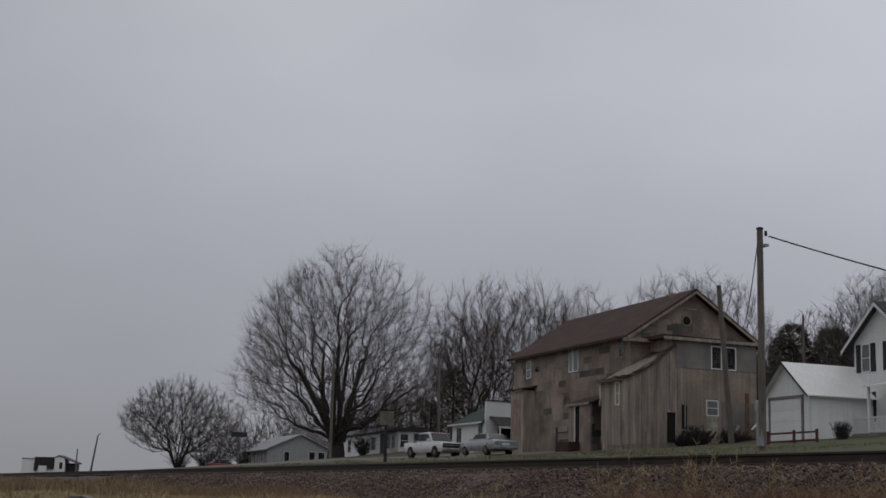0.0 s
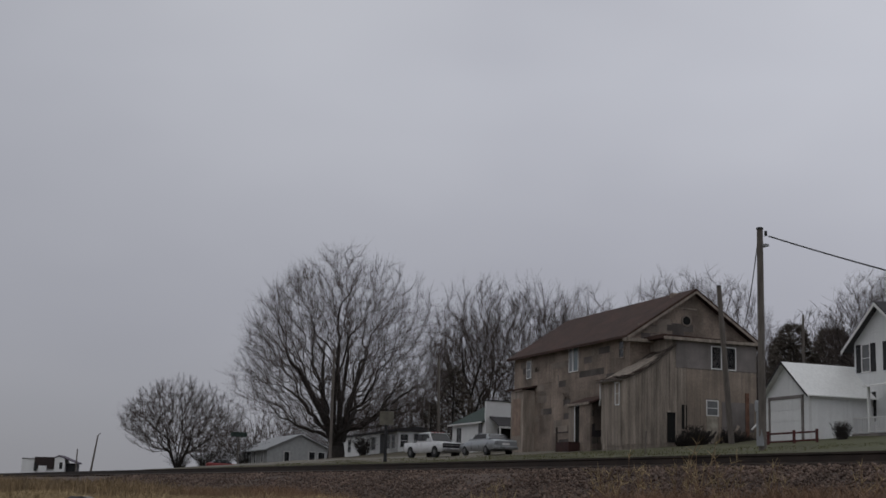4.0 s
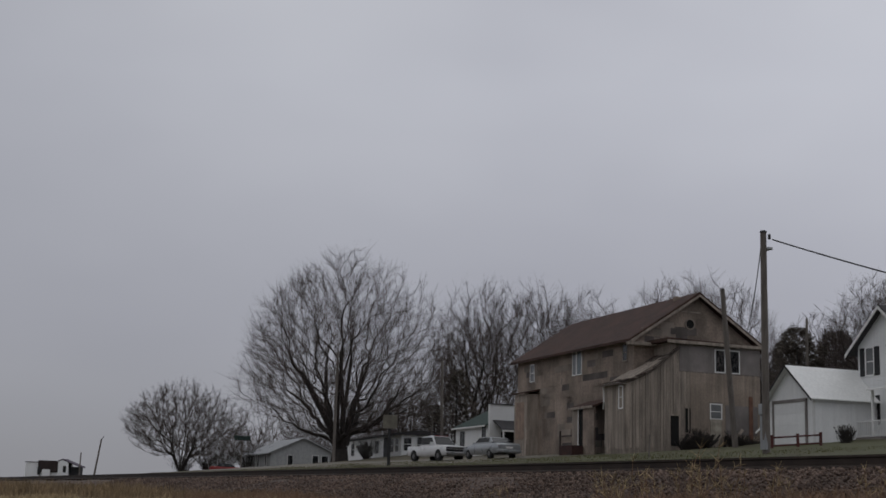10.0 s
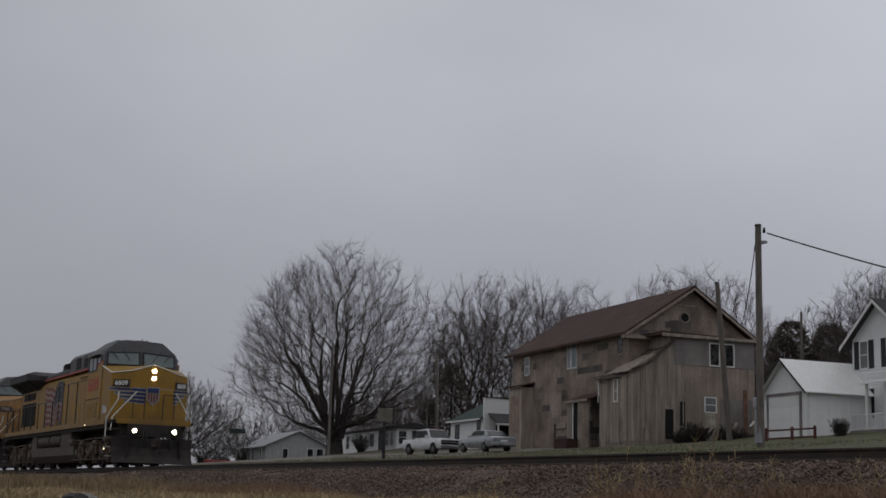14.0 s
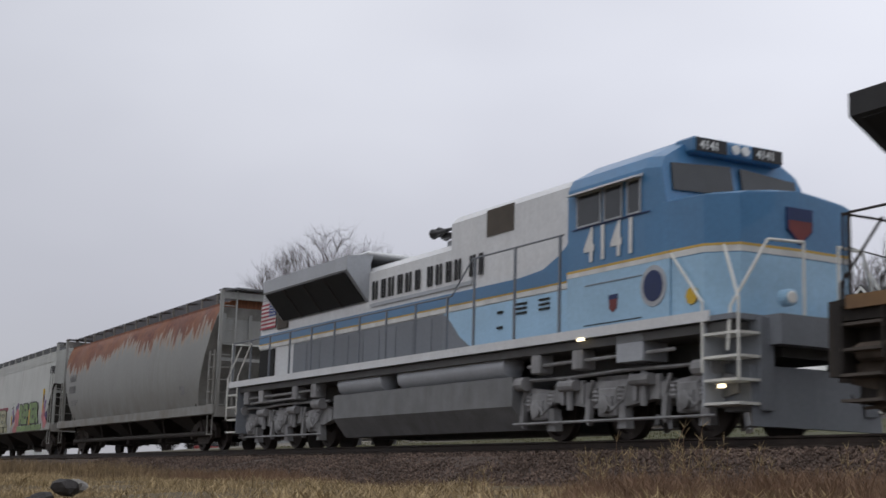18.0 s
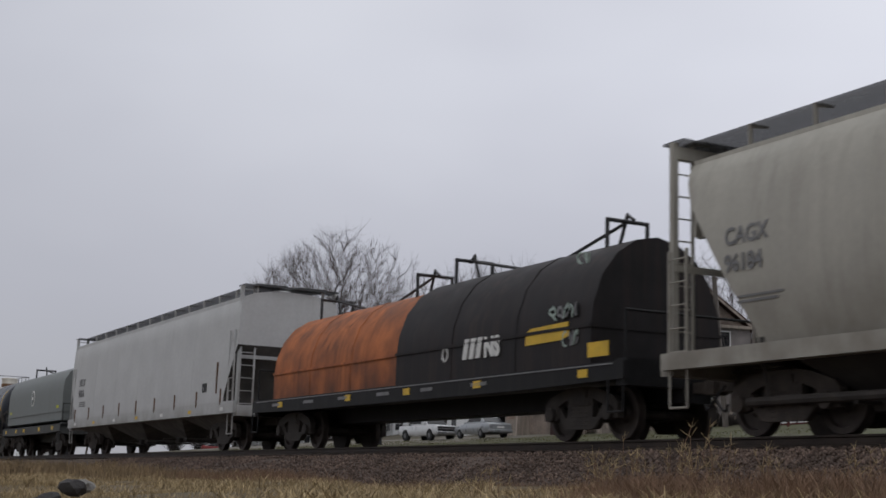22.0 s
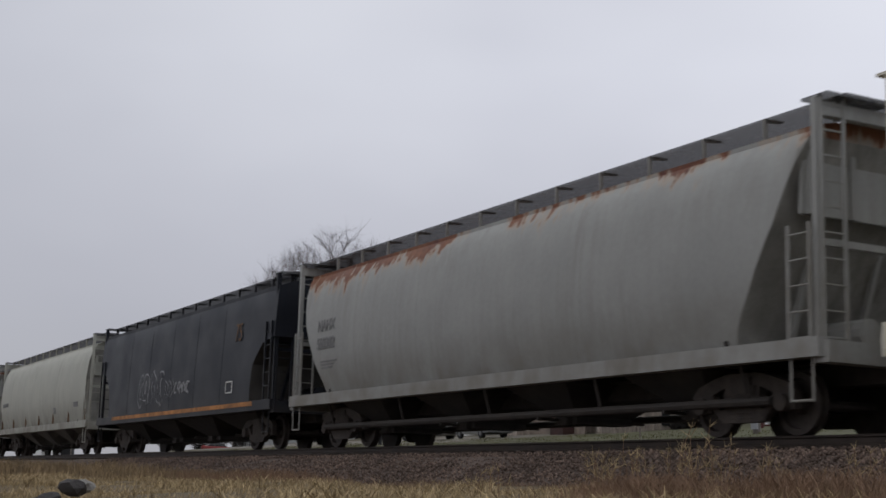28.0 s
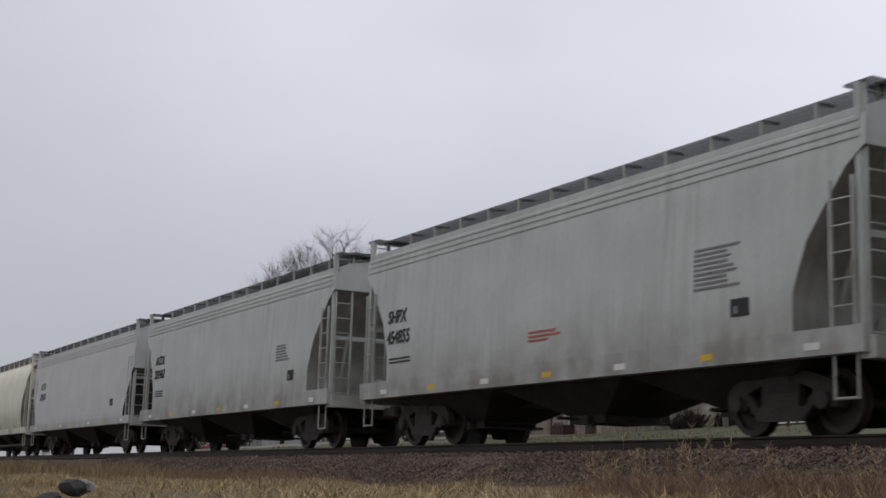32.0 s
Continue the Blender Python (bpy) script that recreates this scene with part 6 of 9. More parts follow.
def tank_wagon(label, centre, half, band, seed):
    car = thing("tank_wagon", label, "tank wagon", "wagons of the freight train")
    TRAIN.append((car, centre))
    R, zc = 1.42, 2.42
    L = half - .3
    b0, b1 = band
    dome = [(.75 * (1 - math.cos(a)), max(.05, R * math.sin(a))) for a in np.linspace(0, math.pi / 2, 8)]
    left = [(-L + a, r) for a, r in dome]
    part("tank_barrel", turned(B(), left + [(b0 - .01, R)], "x", (0, 0, zc), 40), T_BLACK, car, smooth=True)
    part("tank_barrel", turned(B(), [(b1 + .01, R)] + [(L - a, r) for a, r in reversed(dome)], "x", (0, 0, zc), 40), T_BLACK, car, smooth=True)
    part("white_band", turned(B(), [(b0, R + .003), (b1, R + .003)], "x", (0, 0, zc), 40), T_WHITE, car, smooth=True)
    for x in (-L * .62, -L * .3, L * .35, L * .68, b0, b1):
        part("weld_seam", turned(B(), [(x - .03, R), (x - .02, R + .012), (x + .02, R + .012), (x + .03, R)], "x", (0, 0, zc), 40), T_BLACK if x not in (b0, b1) else T_WHITE, car, smooth=True)
    mid = (b0 + b1) / 2
    dm = part("manway", turned(B(), [(zc + R - .1, .42), (zc + R + .42, .42), (zc + R + .46, .36), (zc + R + .47, .1)], "z", (mid + .35, 0, 0), 20), T_WHITE, car, smooth=True)
    part("manway_foot", turned(B(), [(zc + R - .1, .43), (zc + R + .12, .43), (zc + R + .14, .42)], "z", (mid + .35, 0, 0), 20), RUSTY, dm, smooth=True)
    part("manway_rim", turned(B(), [(zc + R + .38, .45), (zc + R + .43, .45)], "z", (mid + .35, 0, 0), 20), T_WHITE, dm)
    # platform and railing round the manway
    part("top_platform", box(bx(mid - 1.5, mid - .2, -.75, .75, zc + R - .06, zc + R - .02), mid - 1.5, mid + 1.4, -.78, -.60, zc + R - .2, zc + R - .16), GRATE, car)
    zr = zc + R + .60
    for s in (-1, 1):
        part("safety_rail", pipe(B(), [(mid - 1.4, s * .8, zc + R - .35), (mid - 1.4, s * .8, zr), (mid - 1.3, s * .8, zr), (mid + 1.4, s * .8, zr - .1), (mid + 1.4, s * .8, zc + R - .35)], .017), GRATE, car)
        for x in (mid - .5, mid + .6):
            part("rail_post", rod(B(), (x, s * .8, zc + R - .4), (x, s * .8, zr), .02, n=6), GRATE, car)
    part("safety_rail", pipe(B(), [(mid + 1.4, -.8, zr - .1), (mid + 1.4, .8, zr - .1)], .017), GRATE, car)
    # side ladder against the band
    for s in (-1, 1):
        lad = B()
        for dx in (-.95, -.5):
            pipe(lad, [(mid + dx, s * (R * math.sin(a) + .1), zc + (R + .1) * math.cos(a) - .03) for a in np.linspace(.55, 1.75, 7)] + [(mid + dx + (.12 if dx < -.6 else -.06), s * 1.5, .95), (mid + dx, s * 1.5, .45)], .018)
        for a in np.linspace(.62, 1.7, 8):
            rod(lad, (mid - .95, s * (R * math.sin(a) + .1), zc + (R + .1) * math.cos(a) - .03), (mid - .5, s * (R * math.sin(a) + .1), zc + (R + .1) * math.cos(a) - .03), .014, n=5)
        rod(lad, (mid - .95, s * 1.5, .45), (mid - .5, s * 1.5, .45), .014, n=5)
        part("side_ladder", lad, T_WHITE, car)
        part("side_grab_rail", rod(B(), (-L + .5, s * 1.48, 1.34), (L - .5, s * 1.48, 1.34), .025, n=6), STEEL_DARK, car)
        part("safety_line", rod(B(), (b0 - 1.0, s * 1.52, 1.38), (b1 + .2, s * 1.52, 1.38), .022, n=6), CLEAR_W, car)
    part("lower_saddle", prism(B(), [(-.5, 1.0), (-.9, 1.3), (.9, 1.3), (.5, 1.0)], mid - .5, mid + .5, "x"), STEEL_DARK, car)
    part("bottom_outlet", turned(B(), [(.74, .12), (.85, .14), (1.02, .3)], "z", (mid, 0, 0), 12), STEEL_DARK, car)
    for e in (-1, 1):
        xb = e * (half - 2.1)
        part("stub_sill", bx(min(e * half, xb - e * .6), max(e * half, xb - e * .6), -.3, .3, .70, 1.06), STEEL_DARK, car)
        part("tank_saddle", prism(B(), [(-1.3, 1.0), (-1.42, 1.95), (-1.1, 1.5), (1.1, 1.5), (1.42, 1.95), (1.3, 1.0)], xb - .12, xb + .12, "x"), T_BLACK, car)
        a, b_ = sorted((e * half, e * (half - .35)))
        part("end_platform", bx(a, b_, -1.5, 1.5, .98, 1.08), STEEL_DARK, car)
        part("end_rail", pipe(B(), [(e * (half - .15), -1.48, 1.05), (e * (half - .15), -1.48, 2.0), (e * (half - .3), -1.2, 2.25), (e * (half - .3), 1.2, 2.25), (e * (half - .15), 1.48, 2.0), (e * (half - .15), 1.48, 1.05)], .03), STEEL_DARK, car)
        for s in (-1, 1):
            part("bolster_arm", prism(B(), [(xb - .35, 1.0), (xb + .35, 1.0), (xb + .12, 1.5), (xb - .12, 1.5)], s * 1.25, s * 1.45, "y"), T_BLACK, car)
            placed("stirrup", "stirrup tank", lambda: pipe(B(), [(0, 0, 1.0), (0, 0, .42), (.42, 0, .42), (.42, 0, 1.0)], .02), STEEL_DARK, car, (e * half - (.5 if e > 0 else -.05), s * 1.5, 0))
        bogie(car, xb, STEEL_DARK)
        coupler(car, e * (half - .1), e > 0)
    # marks: company code as bars, number lettered
    def on_barrel(x, z, w, h, m_, nm, out=.012):
        bm = B()
        zs = np.linspace(z, z + h, 14)
        yy = lambda q: -math.sqrt(max(.01, R * R - (q - zc) ** 2))
        loft(bm, [[(x, yy(q) - out, q), (x + w, yy(q) - out, q), (x + w, yy(q) + .02, q), (x, yy(q) + .02, q)] for q in zs])
        return part(nm, bm, m_, car)
    x0 = -L + .55
    for k in range(4):
        on_barrel(x0 + k * .2, 2.30, .15, .24, DECAL_W, "code_bar")
    letters(("203500", "203500", "209650")[seed % 3], .33, DECAL_W, car, on_side(x0 + .95, -R - .014, 2.31), bold=.008, squeeze=.9)
    for k in range(2):
        on_barrel(x0 + .2, 2.10 - k * .13, 1.2, .06, DECAL_G, "stencil_bar")
    on_barrel(x0 + 2.0, 2.72, .06, .5, DECAL_Y, "yellow_strip")
    on_barrel(L - 1.0, 2.2, .08, 1.1, DECAL_Y, "yellow_strip")
    on_barrel(b1 + .75, 2.55, .06, .42, DECAL_Y, "yellow_strip")
    if seed == 2:  # rust that ran down from the manway
        STAIN = M("orange rust stain", (.42, .29, .15), .7, var=.35, scale=3, streak=.6, dirt=(.60, .55, .45))
        for k, (dx, w_) in enumerate(((.05, .20), (.34, .05), (.5, .06))):
            on_barrel(mid + dx, 1.95 + .35 * k, w_, 1.75 - .35 * k, STAIN, "rust_stain", .016)
    for k in range(6):  # block of fine stencilled rows
        on_barrel(b1 + 2.2, 2.32 + k * .1, 1.25 - .12 * (k % 3), .05, DECAL_G, "stencil_bar")
    for k in range(2):
        on_barrel(b1 + 1.2, 2.25 + k * .14, .7, .045, DECAL_G, "stencil_bar")
    on_barrel(b1 + .1, 2.12, 1.0, .035, DECAL_G, "stencil_bar")
    for x_ in np.arange(-L + 1.3, L - 1, .62):  # shallow hoop seams in the shell
        if not b0 - .1 < x_ < b1 + .1:
            part("hoop_seam", turned(B(), [(x_ - .12, R), (x_, R + .008), (x_ + .12, R)], "x", (0, 0, zc), 40), T_BLACK, car, smooth=True)
    on_barrel(b0 + .5, 2.0, 1.4, .05, DECAL_G, "stencil_bar")
    on_barrel(b1 - 1.0, 2.62, .9, .09, DECAL_G, "stencil_bar")
    on_barrel(b1 + 2.2, 1.75, .24, .26, DECAL_W, "placard")
    on_barrel(b1 - 1.1, 2.02, .6, .26, M("placard brown", (.24, .12, .03), .7, var=.3), "placard")
    return car


for dark, gloss in ((G_BLACK, .18), (T_BLACK, .3), (BROWN_H, .2), (COALBLACK, .16)):
    dark.node_tree.nodes["Principled BSDF"].inputs["Specular IOR Level"].default_value = gloss
tank_wagon("black tank wagon with a white band and orange rust stain", -197.1, 6.5, (-2.68, 1.02), 2)
tank_wagon("black tank wagon with a white middle band and railing", -210.95, 6.9, (-2.25, 1.8), 0)
tank_wagon("black tank wagon with a narrow white band", -224.75, 6.9, (-2.3, .36), 1)
# ---------------------------------------------------------------- village: buildings
def land(x, y):
    return float(rise(x, y))


def fbox(bm, face, u0, u1, v0, v1, n0, n1):
    """Box on a wall: u along it, v up, n outwards. face: (axis, place) with axis 'front' (faces -y) or 'side' (faces +x)."""
    kind, at = face
    if kind == "front":
        return box(bm, u0, u1, at - n1, at - n0, v0, v1)
    return box(bm, at + n0, at + n1, u0, u1, v0, v1)


def siding(name, parent, face, outline, v0, v1, pitch, material, thick=.02):
    """Overlapping boards, one above the other, cut to the wall's outline."""
    bm = B()
    v = v0
    while v < v1 - .01:
        t = min(v + pitch, v1)
        a0, a1 = outline(v)
        b0, b1 = outline(t)
        if min(a1 - a0, b1 - b0) > .05:
            kind, at = face
            pts = [(a0, v, thick), (a1, v, thick), (b1, t, .004), (b0, t, .004)]
            back = [(a0, v, 0), (a1, v, 0), (b1, t, 0), (b0, t, 0)]
            to = (lambda u, w, n: (u, at - n, w)) if kind == "front" else (lambda u, w, n: (at + n, u, w))
            loft(bm, [[to(*p) for p in pts], [to(*p) for p in back]])
        v = t
    return part(name, bm, material, parent)


def window(parent, face, u0, u1, v0, v1, frame_m, pane_m, name="window", bar=True, t=.07, shutters=None, proud=.05):
    w = part(name, fbox(B(), face, u0, u1, v0, v1, .005, .03), pane_m, parent)
    bm = B()
    for a in ((u0 - t, u1 + t, v1, v1 + t), (u0 - t, u1 + t, v0 - t, v0), (u0 - t, u0, v0, v1), (u1, u1 + t, v0, v1)):
        fbox(bm, face, *a, 0, proud)
    part("window_frame", bm, frame_m, w)
    if bar:
        part("glazing_bar", fbox(B(), face, u0, u1, (v0 + v1) / 2 - .02, (v0 + v1) / 2 + .02, .015, .04), frame_m, w)
    if shutters:
        for a, b_ in ((u0 - t - .42, u0 - t - .02), (u1 + t + .02, u1 + t + .42)):
            s = part("shutter", fbox(B(), face, a, b_, v0 - .05, v1 + .05, .02, .06), shutters, w)
    return w


def roof_slab(parent, name, x0, x1, y0, y1, z_e, z_r, material, along="x", thick=.12, m_edge=None):
    """Two sloping slabs; along: the ridge's direction."""
    for s in (0, 1):
        bm = B()
        if along == "x":
            ym = (y0 + y1) / 2
            ye = y0 if s == 0 else y1
            prism(bm, [(ye, z_e), (ym, z_r), (ym, z_r + thick), (ye, z_e + thick)], x0, x1, "x")
        else:
            xm = (x0 + x1) / 2
            xe = x0 if s == 0 else x1
            prism(bm, [(xe, z_e), (xm, z_r), (xm, z_r + thick), (xe, z_e + thick)], y0, y1, "y")
        part(name, bm, material, parent)


OLD_TAR = M("worn tar-paper siding", (.240, .194, .160), .9, var=.45, scale=.55, grain=.18, bump=.4, streak=.55, dirt=(.055, .05, .047))
OLD_WOOD = M("grey weathered boards", (.290, .248, .210), .9, var=.28, scale=1.2, grain=.22, bump=.5, rnd=.17, streak=.6, dirt=(.07, .06, .05), stretch=(3, 3, .4))
SHEETING = M("dull brown wall sheeting", (.268, .220, .180), .9, var=.2, scale=.7, grain=.12, streak=.6, dirt=(.09, .075, .065), rnd=.08)
PATCH_PALE = M("pale patch sheeting", (.235, .200, .170), .9, var=.25, scale=.9, streak=.5, dirt=(.09, .08, .07), rnd=.25)
PATCH_DARK = M("dark patch sheeting", (.105, .092, .085), .9, var=.3, scale=.9, rnd=.25)
DOOR_CREAM = M("flaking cream paint", (.33, .30, .25), .8, var=.25, scale=3, streak=.5, dirt=(.12, .10, .08))
OLD_TIN = M("dull patched sheeting", (.20, .180, .172), .8, var=.25, scale=.8, streak=.5, dirt=(.08, .07, .06))
BROWN_ROOF = M("brown shingle roof", (.054, .031, .025), .95, var=.3, scale=.8, grain=.25, bump=.6)
WHITE_SIDE = M("white clapboard", (.74, .75, .75), .6, var=.05, scale=.6, grain=.03, streak=.25, dirt=(.35, .34, .33))
WHITE_TRIM = M("white trim", (.68, .68, .67), .55, var=.06)
METAL_ROOF = M("white metal roof", (.74, .75, .74), .4, var=.05, scale=.5, streak=.15, dirt=(.4, .4, .38))
OLD_SHINGLE = M("curled grey shingles", (.085, .070, .060), .95, var=.35, scale=1.5, grain=.3, bump=.5, rnd=.3)
DARK_ROOF = M("dark shingle roof", (.045, .043, .045), .9, var=.2, bump=.4)
GREEN_ROOF = M("dull green roof", (.030, .048, .042), .8, var=.2, bump=.3)
PANE = glass("window pane", (.015, .016, .018), .25)
CARGLASS = glass("dark car glass", (.008, .009, .010), .12)
PANE_P = glass("curtained window pane", (.16, .165, .17), .15)
SHUTTER = M("black shutter", (.02, .02, .022), .6)
DARKHOLE = M("dark interior", (.008, .008, .008), .95)
REDWOOD = M("red brown painted wood", (.075, .022, .020), .7, var=.25)
POLEWOOD = M("weathered pole wood", (.15, .133, .12), .9, var=.25, scale=2, bump=.5, stretch=(4, 4, .3))
GALV = M("galvanised metal", (.32, .33, .34), .5, .5, var=.12)
WIRE = M("black cable", (.02, .02, .02), .6)


def derelict_house():
    o = Vector((-65.54, 32.93, 2.82))
    h = thing("derelict_building", "large derelict two-storey wooden building with brown gable roof", "building", at=pose(*o, 0, 0, -6.65))
    Lx, W, he, hr = 16.5, 8.6, 6.35, 9.35
    # walls
    gable = [(0, -1), (W, -1), (W, he), (W / 2, hr - .08), (0, he)]
    part("gable_wall", prism(B(), gable, -.2, 0, "x"), OLD_TAR, h)
    part("gable_wall", prism(B(), gable, -Lx, -Lx + .2, "x"), OLD_TAR, h)
    part("long_wall", bx(-Lx + .2, -.2, 0, .2, -1, he), OLD_TAR, h)
    part("long_wall", bx(-Lx + .2, -.2, W - .2, W, -1, he), OLD_TAR, h)
    roof_slab(h, "roof", -Lx - .35, .45, -.5, W + .5, he - .15, hr, BROWN_ROOF, "x", .16)
    part("barge_board", prism(B(), [(-.5, he - .3), (W / 2, hr - .14), (W / 2, hr + .0), (-.5, he - .12)], .45, .5, "x"), OLD_WOOD, h)
    part("barge_board", prism(B(), [(W + .5, he - .3), (W / 2, hr - .14), (W / 2, hr + .0), (W + .5, he - .12)], .45, .5, "x"), OLD_WOOD, h)
    part("chimney_stub", bx(-1.8, -1.45, 3.8, 4.2, hr - .5, hr + .10), OLD_TAR, h)
    part("eave_return", bx(.02, .5, -.5, 1.3, he - .35, he - .15), OLD_WOOD, h)
    front, side = ("front", 0), ("side", 0)
    # patches of other sheeting
    r = random.Random(3)
    for k in range(84):  # courses of sheeting, lapped and replaced at random
        u, v = r.uniform(-Lx + .2, -1.9), .15 + .42 * r.randrange(0, 14)
        part("siding_patch", fbox(B(), front, u, min(-.3, u + r.uniform(.9, 2.8)), v, v + .40 * r.choice((1, 1, 2)), 0, .006 + .0012 * (k % 11)), (PATCH_PALE, PATCH_DARK, OLD_TAR, SHEETING, OLD_TAR)[k % 5], h)
    for k in range(8):
        u, v = r.uniform(.4, 3.0), r.uniform(6.0, 7.2)
        part("siding_patch", fbox(B(), side, u, u + r.uniform(.8, 1.6), v, v + r.uniform(.3, .6), 0, .012 + .001 * k), (PATCH_PALE, PATCH_DARK)[k % 2], h)
    window(h, front, -14.35, -13.75, 4.9, 6.0, WHITE_TRIM, PANE_P)
    window(h, front, -7.9, -7.45, 4.85, 6.3, WHITE_TRIM, PANE_P, bar=False)
    window(h, front, -7.3, -6.7, 4.85, 6.3, WHITE_TRIM, GLASSBLUE, bar=False)
    window(h, front, -1.25, -.75, 5.2, 6.15, OLD_WOOD, PANE)
    window(h, front, -6.75, -6.4, 1.35, 2.85, WHITE_TRIM, PANE_P)
    window(h, front, -6.1, -5.75, 1.35, 2.85, WHITE_TRIM, PANE_P)
    rw = part("round_window", turned(B(), [(.0, .36), (.06, .36), (.065, .29)], "x", (0, 3.85, 7.55), 24), PATCH_PALE, h, "round attic window with white ring")
    part("round_pane", turned(B(), [(.05, .27), (.07, .26)], "x", (0, 3.85, 7.55), 20), DARKHOLE, rw)
    part("gable_trim", fbox(B(), side, 3.2, 4.6, 8.25, 8.33, 0, .05), OLD_WOOD, h)
    # lean-to at the far end of the long side
    part("lean_to", bx(-Lx + 1.5, -13.0, -.9, 0, -.6, 3.95), OLD_WOOD, h)
    part("lean_to_roof", prism(B(), [(-1.1, 3.95), (0, 4.2), (0, 4.3), (-1.1, 4.05)], -Lx + 1.3, -12.8, "x"), BROWN_ROOF, h)
    part("lean_to_panel", fbox(B(), ("front", -.9), -14.7, -13.4, .9, 3.4, 0, .03), M("pinkish tan panel", (.26, .19, .15), .9, var=.2, streak=.5), h)
    # porch with a doorway
    part("porch_roof", prism(B(), [(-1.5, 2.42), (0, 2.95), (0, 3.05), (-1.5, 2.52)], -5.5, -2.3, "x"), BROWN_ROOF, h)
    part("porch_fascia", bx(-5.5, -2.3, -1.54, -1.5, 2.38, 2.52), OLD_WOOD, h)
    part("porch_wall", bx(-5.2, -4.35, -1.4, -1.3, -.5, 2.4), OLD_WOOD, h)
    part("porch_wall", bx(-3.75, -2.3, -1.4, -1.3, -.5, 2.4), OLD_TAR, h)
    part("doorway", bx(-4.35, -3.75, -1.33, -1.3, -.2, 2.38), DARKHOLE, h)
    part("door_frame", bx(-4.38, -4.30, -1.43, -1.4, -.2, 2.38), WHITE_TRIM, h)
    part("porch_step", bx(-5.3, -3.6, -2.2, -1.45, -.6, .15), M("dark red brown boards", (.045, .022, .02), .85, var=.3), h)
    part("porch_rail", box(bx(-7.2, -7.1, -1.3, -1.2, -.4, 1.2), -7.2, -5.3, -1.3, -1.2, .8, .88), M("dark grey timber", (.06, .05, .045), .9, var=.3), h)
    # addition in front of the gable: sloping roof, then a flat-topped upper room
    ax0, ax1 = -.4, 2.0
    prof = [(-1.65, -1.0), (7.45, -1.0), (7.45, 6.1), (1.35, 6.1), (1.35, 5.35), (-1.65, 3.62)]
    part("addition_wall", prism(B(), prof, ax0, ax1, "x"), OLD_WOOD, h)
    # sagging roof of the addition, its shingles curled and partly lost
    sag = lambda f: (-1.95 + 3.85 * f, 3.46 + 2.3 * f - .42 * math.sin(math.pi * f) * (1 - .3 * f))
    line = [sag(k / 8) for k in range(9)]
    part("addition_roof", prism(B(), line + [(y, z + .09) for y, z in reversed(line)], ax0 - .2, ax1 + .14, "x"), OLD_SHINGLE, h)
    for k in range(11):
        f0, f1 = k / 11, (k + 1.35) / 11
        (ya, za), (yb, zb) = sag(f0), sag(min(1, f1))
        x = ax0 - .28
        while x < ax1 + .2:
            w = r.uniform(.22, .42)
            if r.random() < .8:
                up, cut = r.uniform(.0, .09), r.uniform(-.1, .05)
                bm = prism(B(), [(ya + cut, za + .10 + up), (yb, zb + .10), (yb, zb + .125), (ya + cut, za + .135 + up)], x, min(x + w - .02, ax1 + r.uniform(.1, .32)), "x")
                part("shingle", bm, OLD_SHINGLE if r.random() < .7 else BROWN_ROOF, h)
            x += w
    part("upper_roof", prism(B(), [(.9, 6.12), (7.8, 6.05), (7.8, 6.2), (.9, 6.32)], .02, ax1 + .35, "x"), BROWN_ROOF, h)
    part("upper_fascia", bx(ax1 + .35, ax1 + .39, .9, 7.8, 6.02, 6.2), OLD_WOOD, h)
    s2 = ("side", ax1)
    part("upper_panel", fbox(B(), s2, 1.9, 7.4, 4.45, 6.0, 0, .03), OLD_TIN, h)
    part("corner_seam", fbox(B(), s2, 2.45, 2.53, -.2, 4.45, 0, .06), OLD_WOOD, h)
    yy = -1.62
    k = 0
    while yy < 7.3:
        w = r.uniform(.16, .26)
        top = 3.55 + (yy + 1.65) * .578 if yy < 1.7 else 4.4
        b0 = r.uniform(-.35, .05)
        cut = 1.3 < yy + w / 2 < 1.85 or 3.85 < yy + w / 2 < 4.8
        part("plank", fbox(B(), s2, yy, yy + w - (.02 if yy < 2.4 else .006), b0 if not cut else 2.75 if yy > 3 else 1.85, top, 0, .018 + r.uniform(0, .03 if yy < 2.4 else .006)), OLD_WOOD if yy < 2.4 else SHEETING, h)
        yy += w
        k += 1
    xx = ax0
    f2 = ("front", -1.65)
    while xx < ax1 - .05:
        w = r.uniform(.16, .26)
        part("plank", fbox(B(), f2, xx, min(ax1, xx + w - .012), r.uniform(-.35, 0), 3.5, 0, .018 + r.uniform(0, .02)), OLD_WOOD, h)
        xx += w
    window(h, f2, 1.35, 1.75, 2.15, 3.35, WHITE_TRIM, PANE, proud=.07)
    part("gutter", fbox(B(), f2, -.5, 2.1, 3.5, 3.6, .03, .14), WHITE_TRIM, h)
    part("downpipe", pipe(B(), [(-.45, -1.75, 3.5), (-.45, -1.72, 2.6), (-.75, -1.6, 2.2)], .05), WHITE_TRIM, h)
    window(h, s2, 4.35, 4.95, 4.55, 5.8, WHITE_TRIM, PANE, bar=False, proud=.06)
    window(h, s2, 5.35, 5.95, 4.55, 5.8, WHITE_TRIM, PANE, bar=False, proud=.06)
    part("doorway", fbox(B(), s2, 1.32, 1.85, .1, 1.82, .0, .03), DARKHOLE, h)
    part("door_lintel", fbox(B(), s2, 1.2, 1.9, 1.82, 1.92, .0, .08), OLD_WOOD, h)
    part("doorway", fbox(B(), s2, 2.28, 2.62, .9, 2.3, .0, .05), DARKHOLE, h)
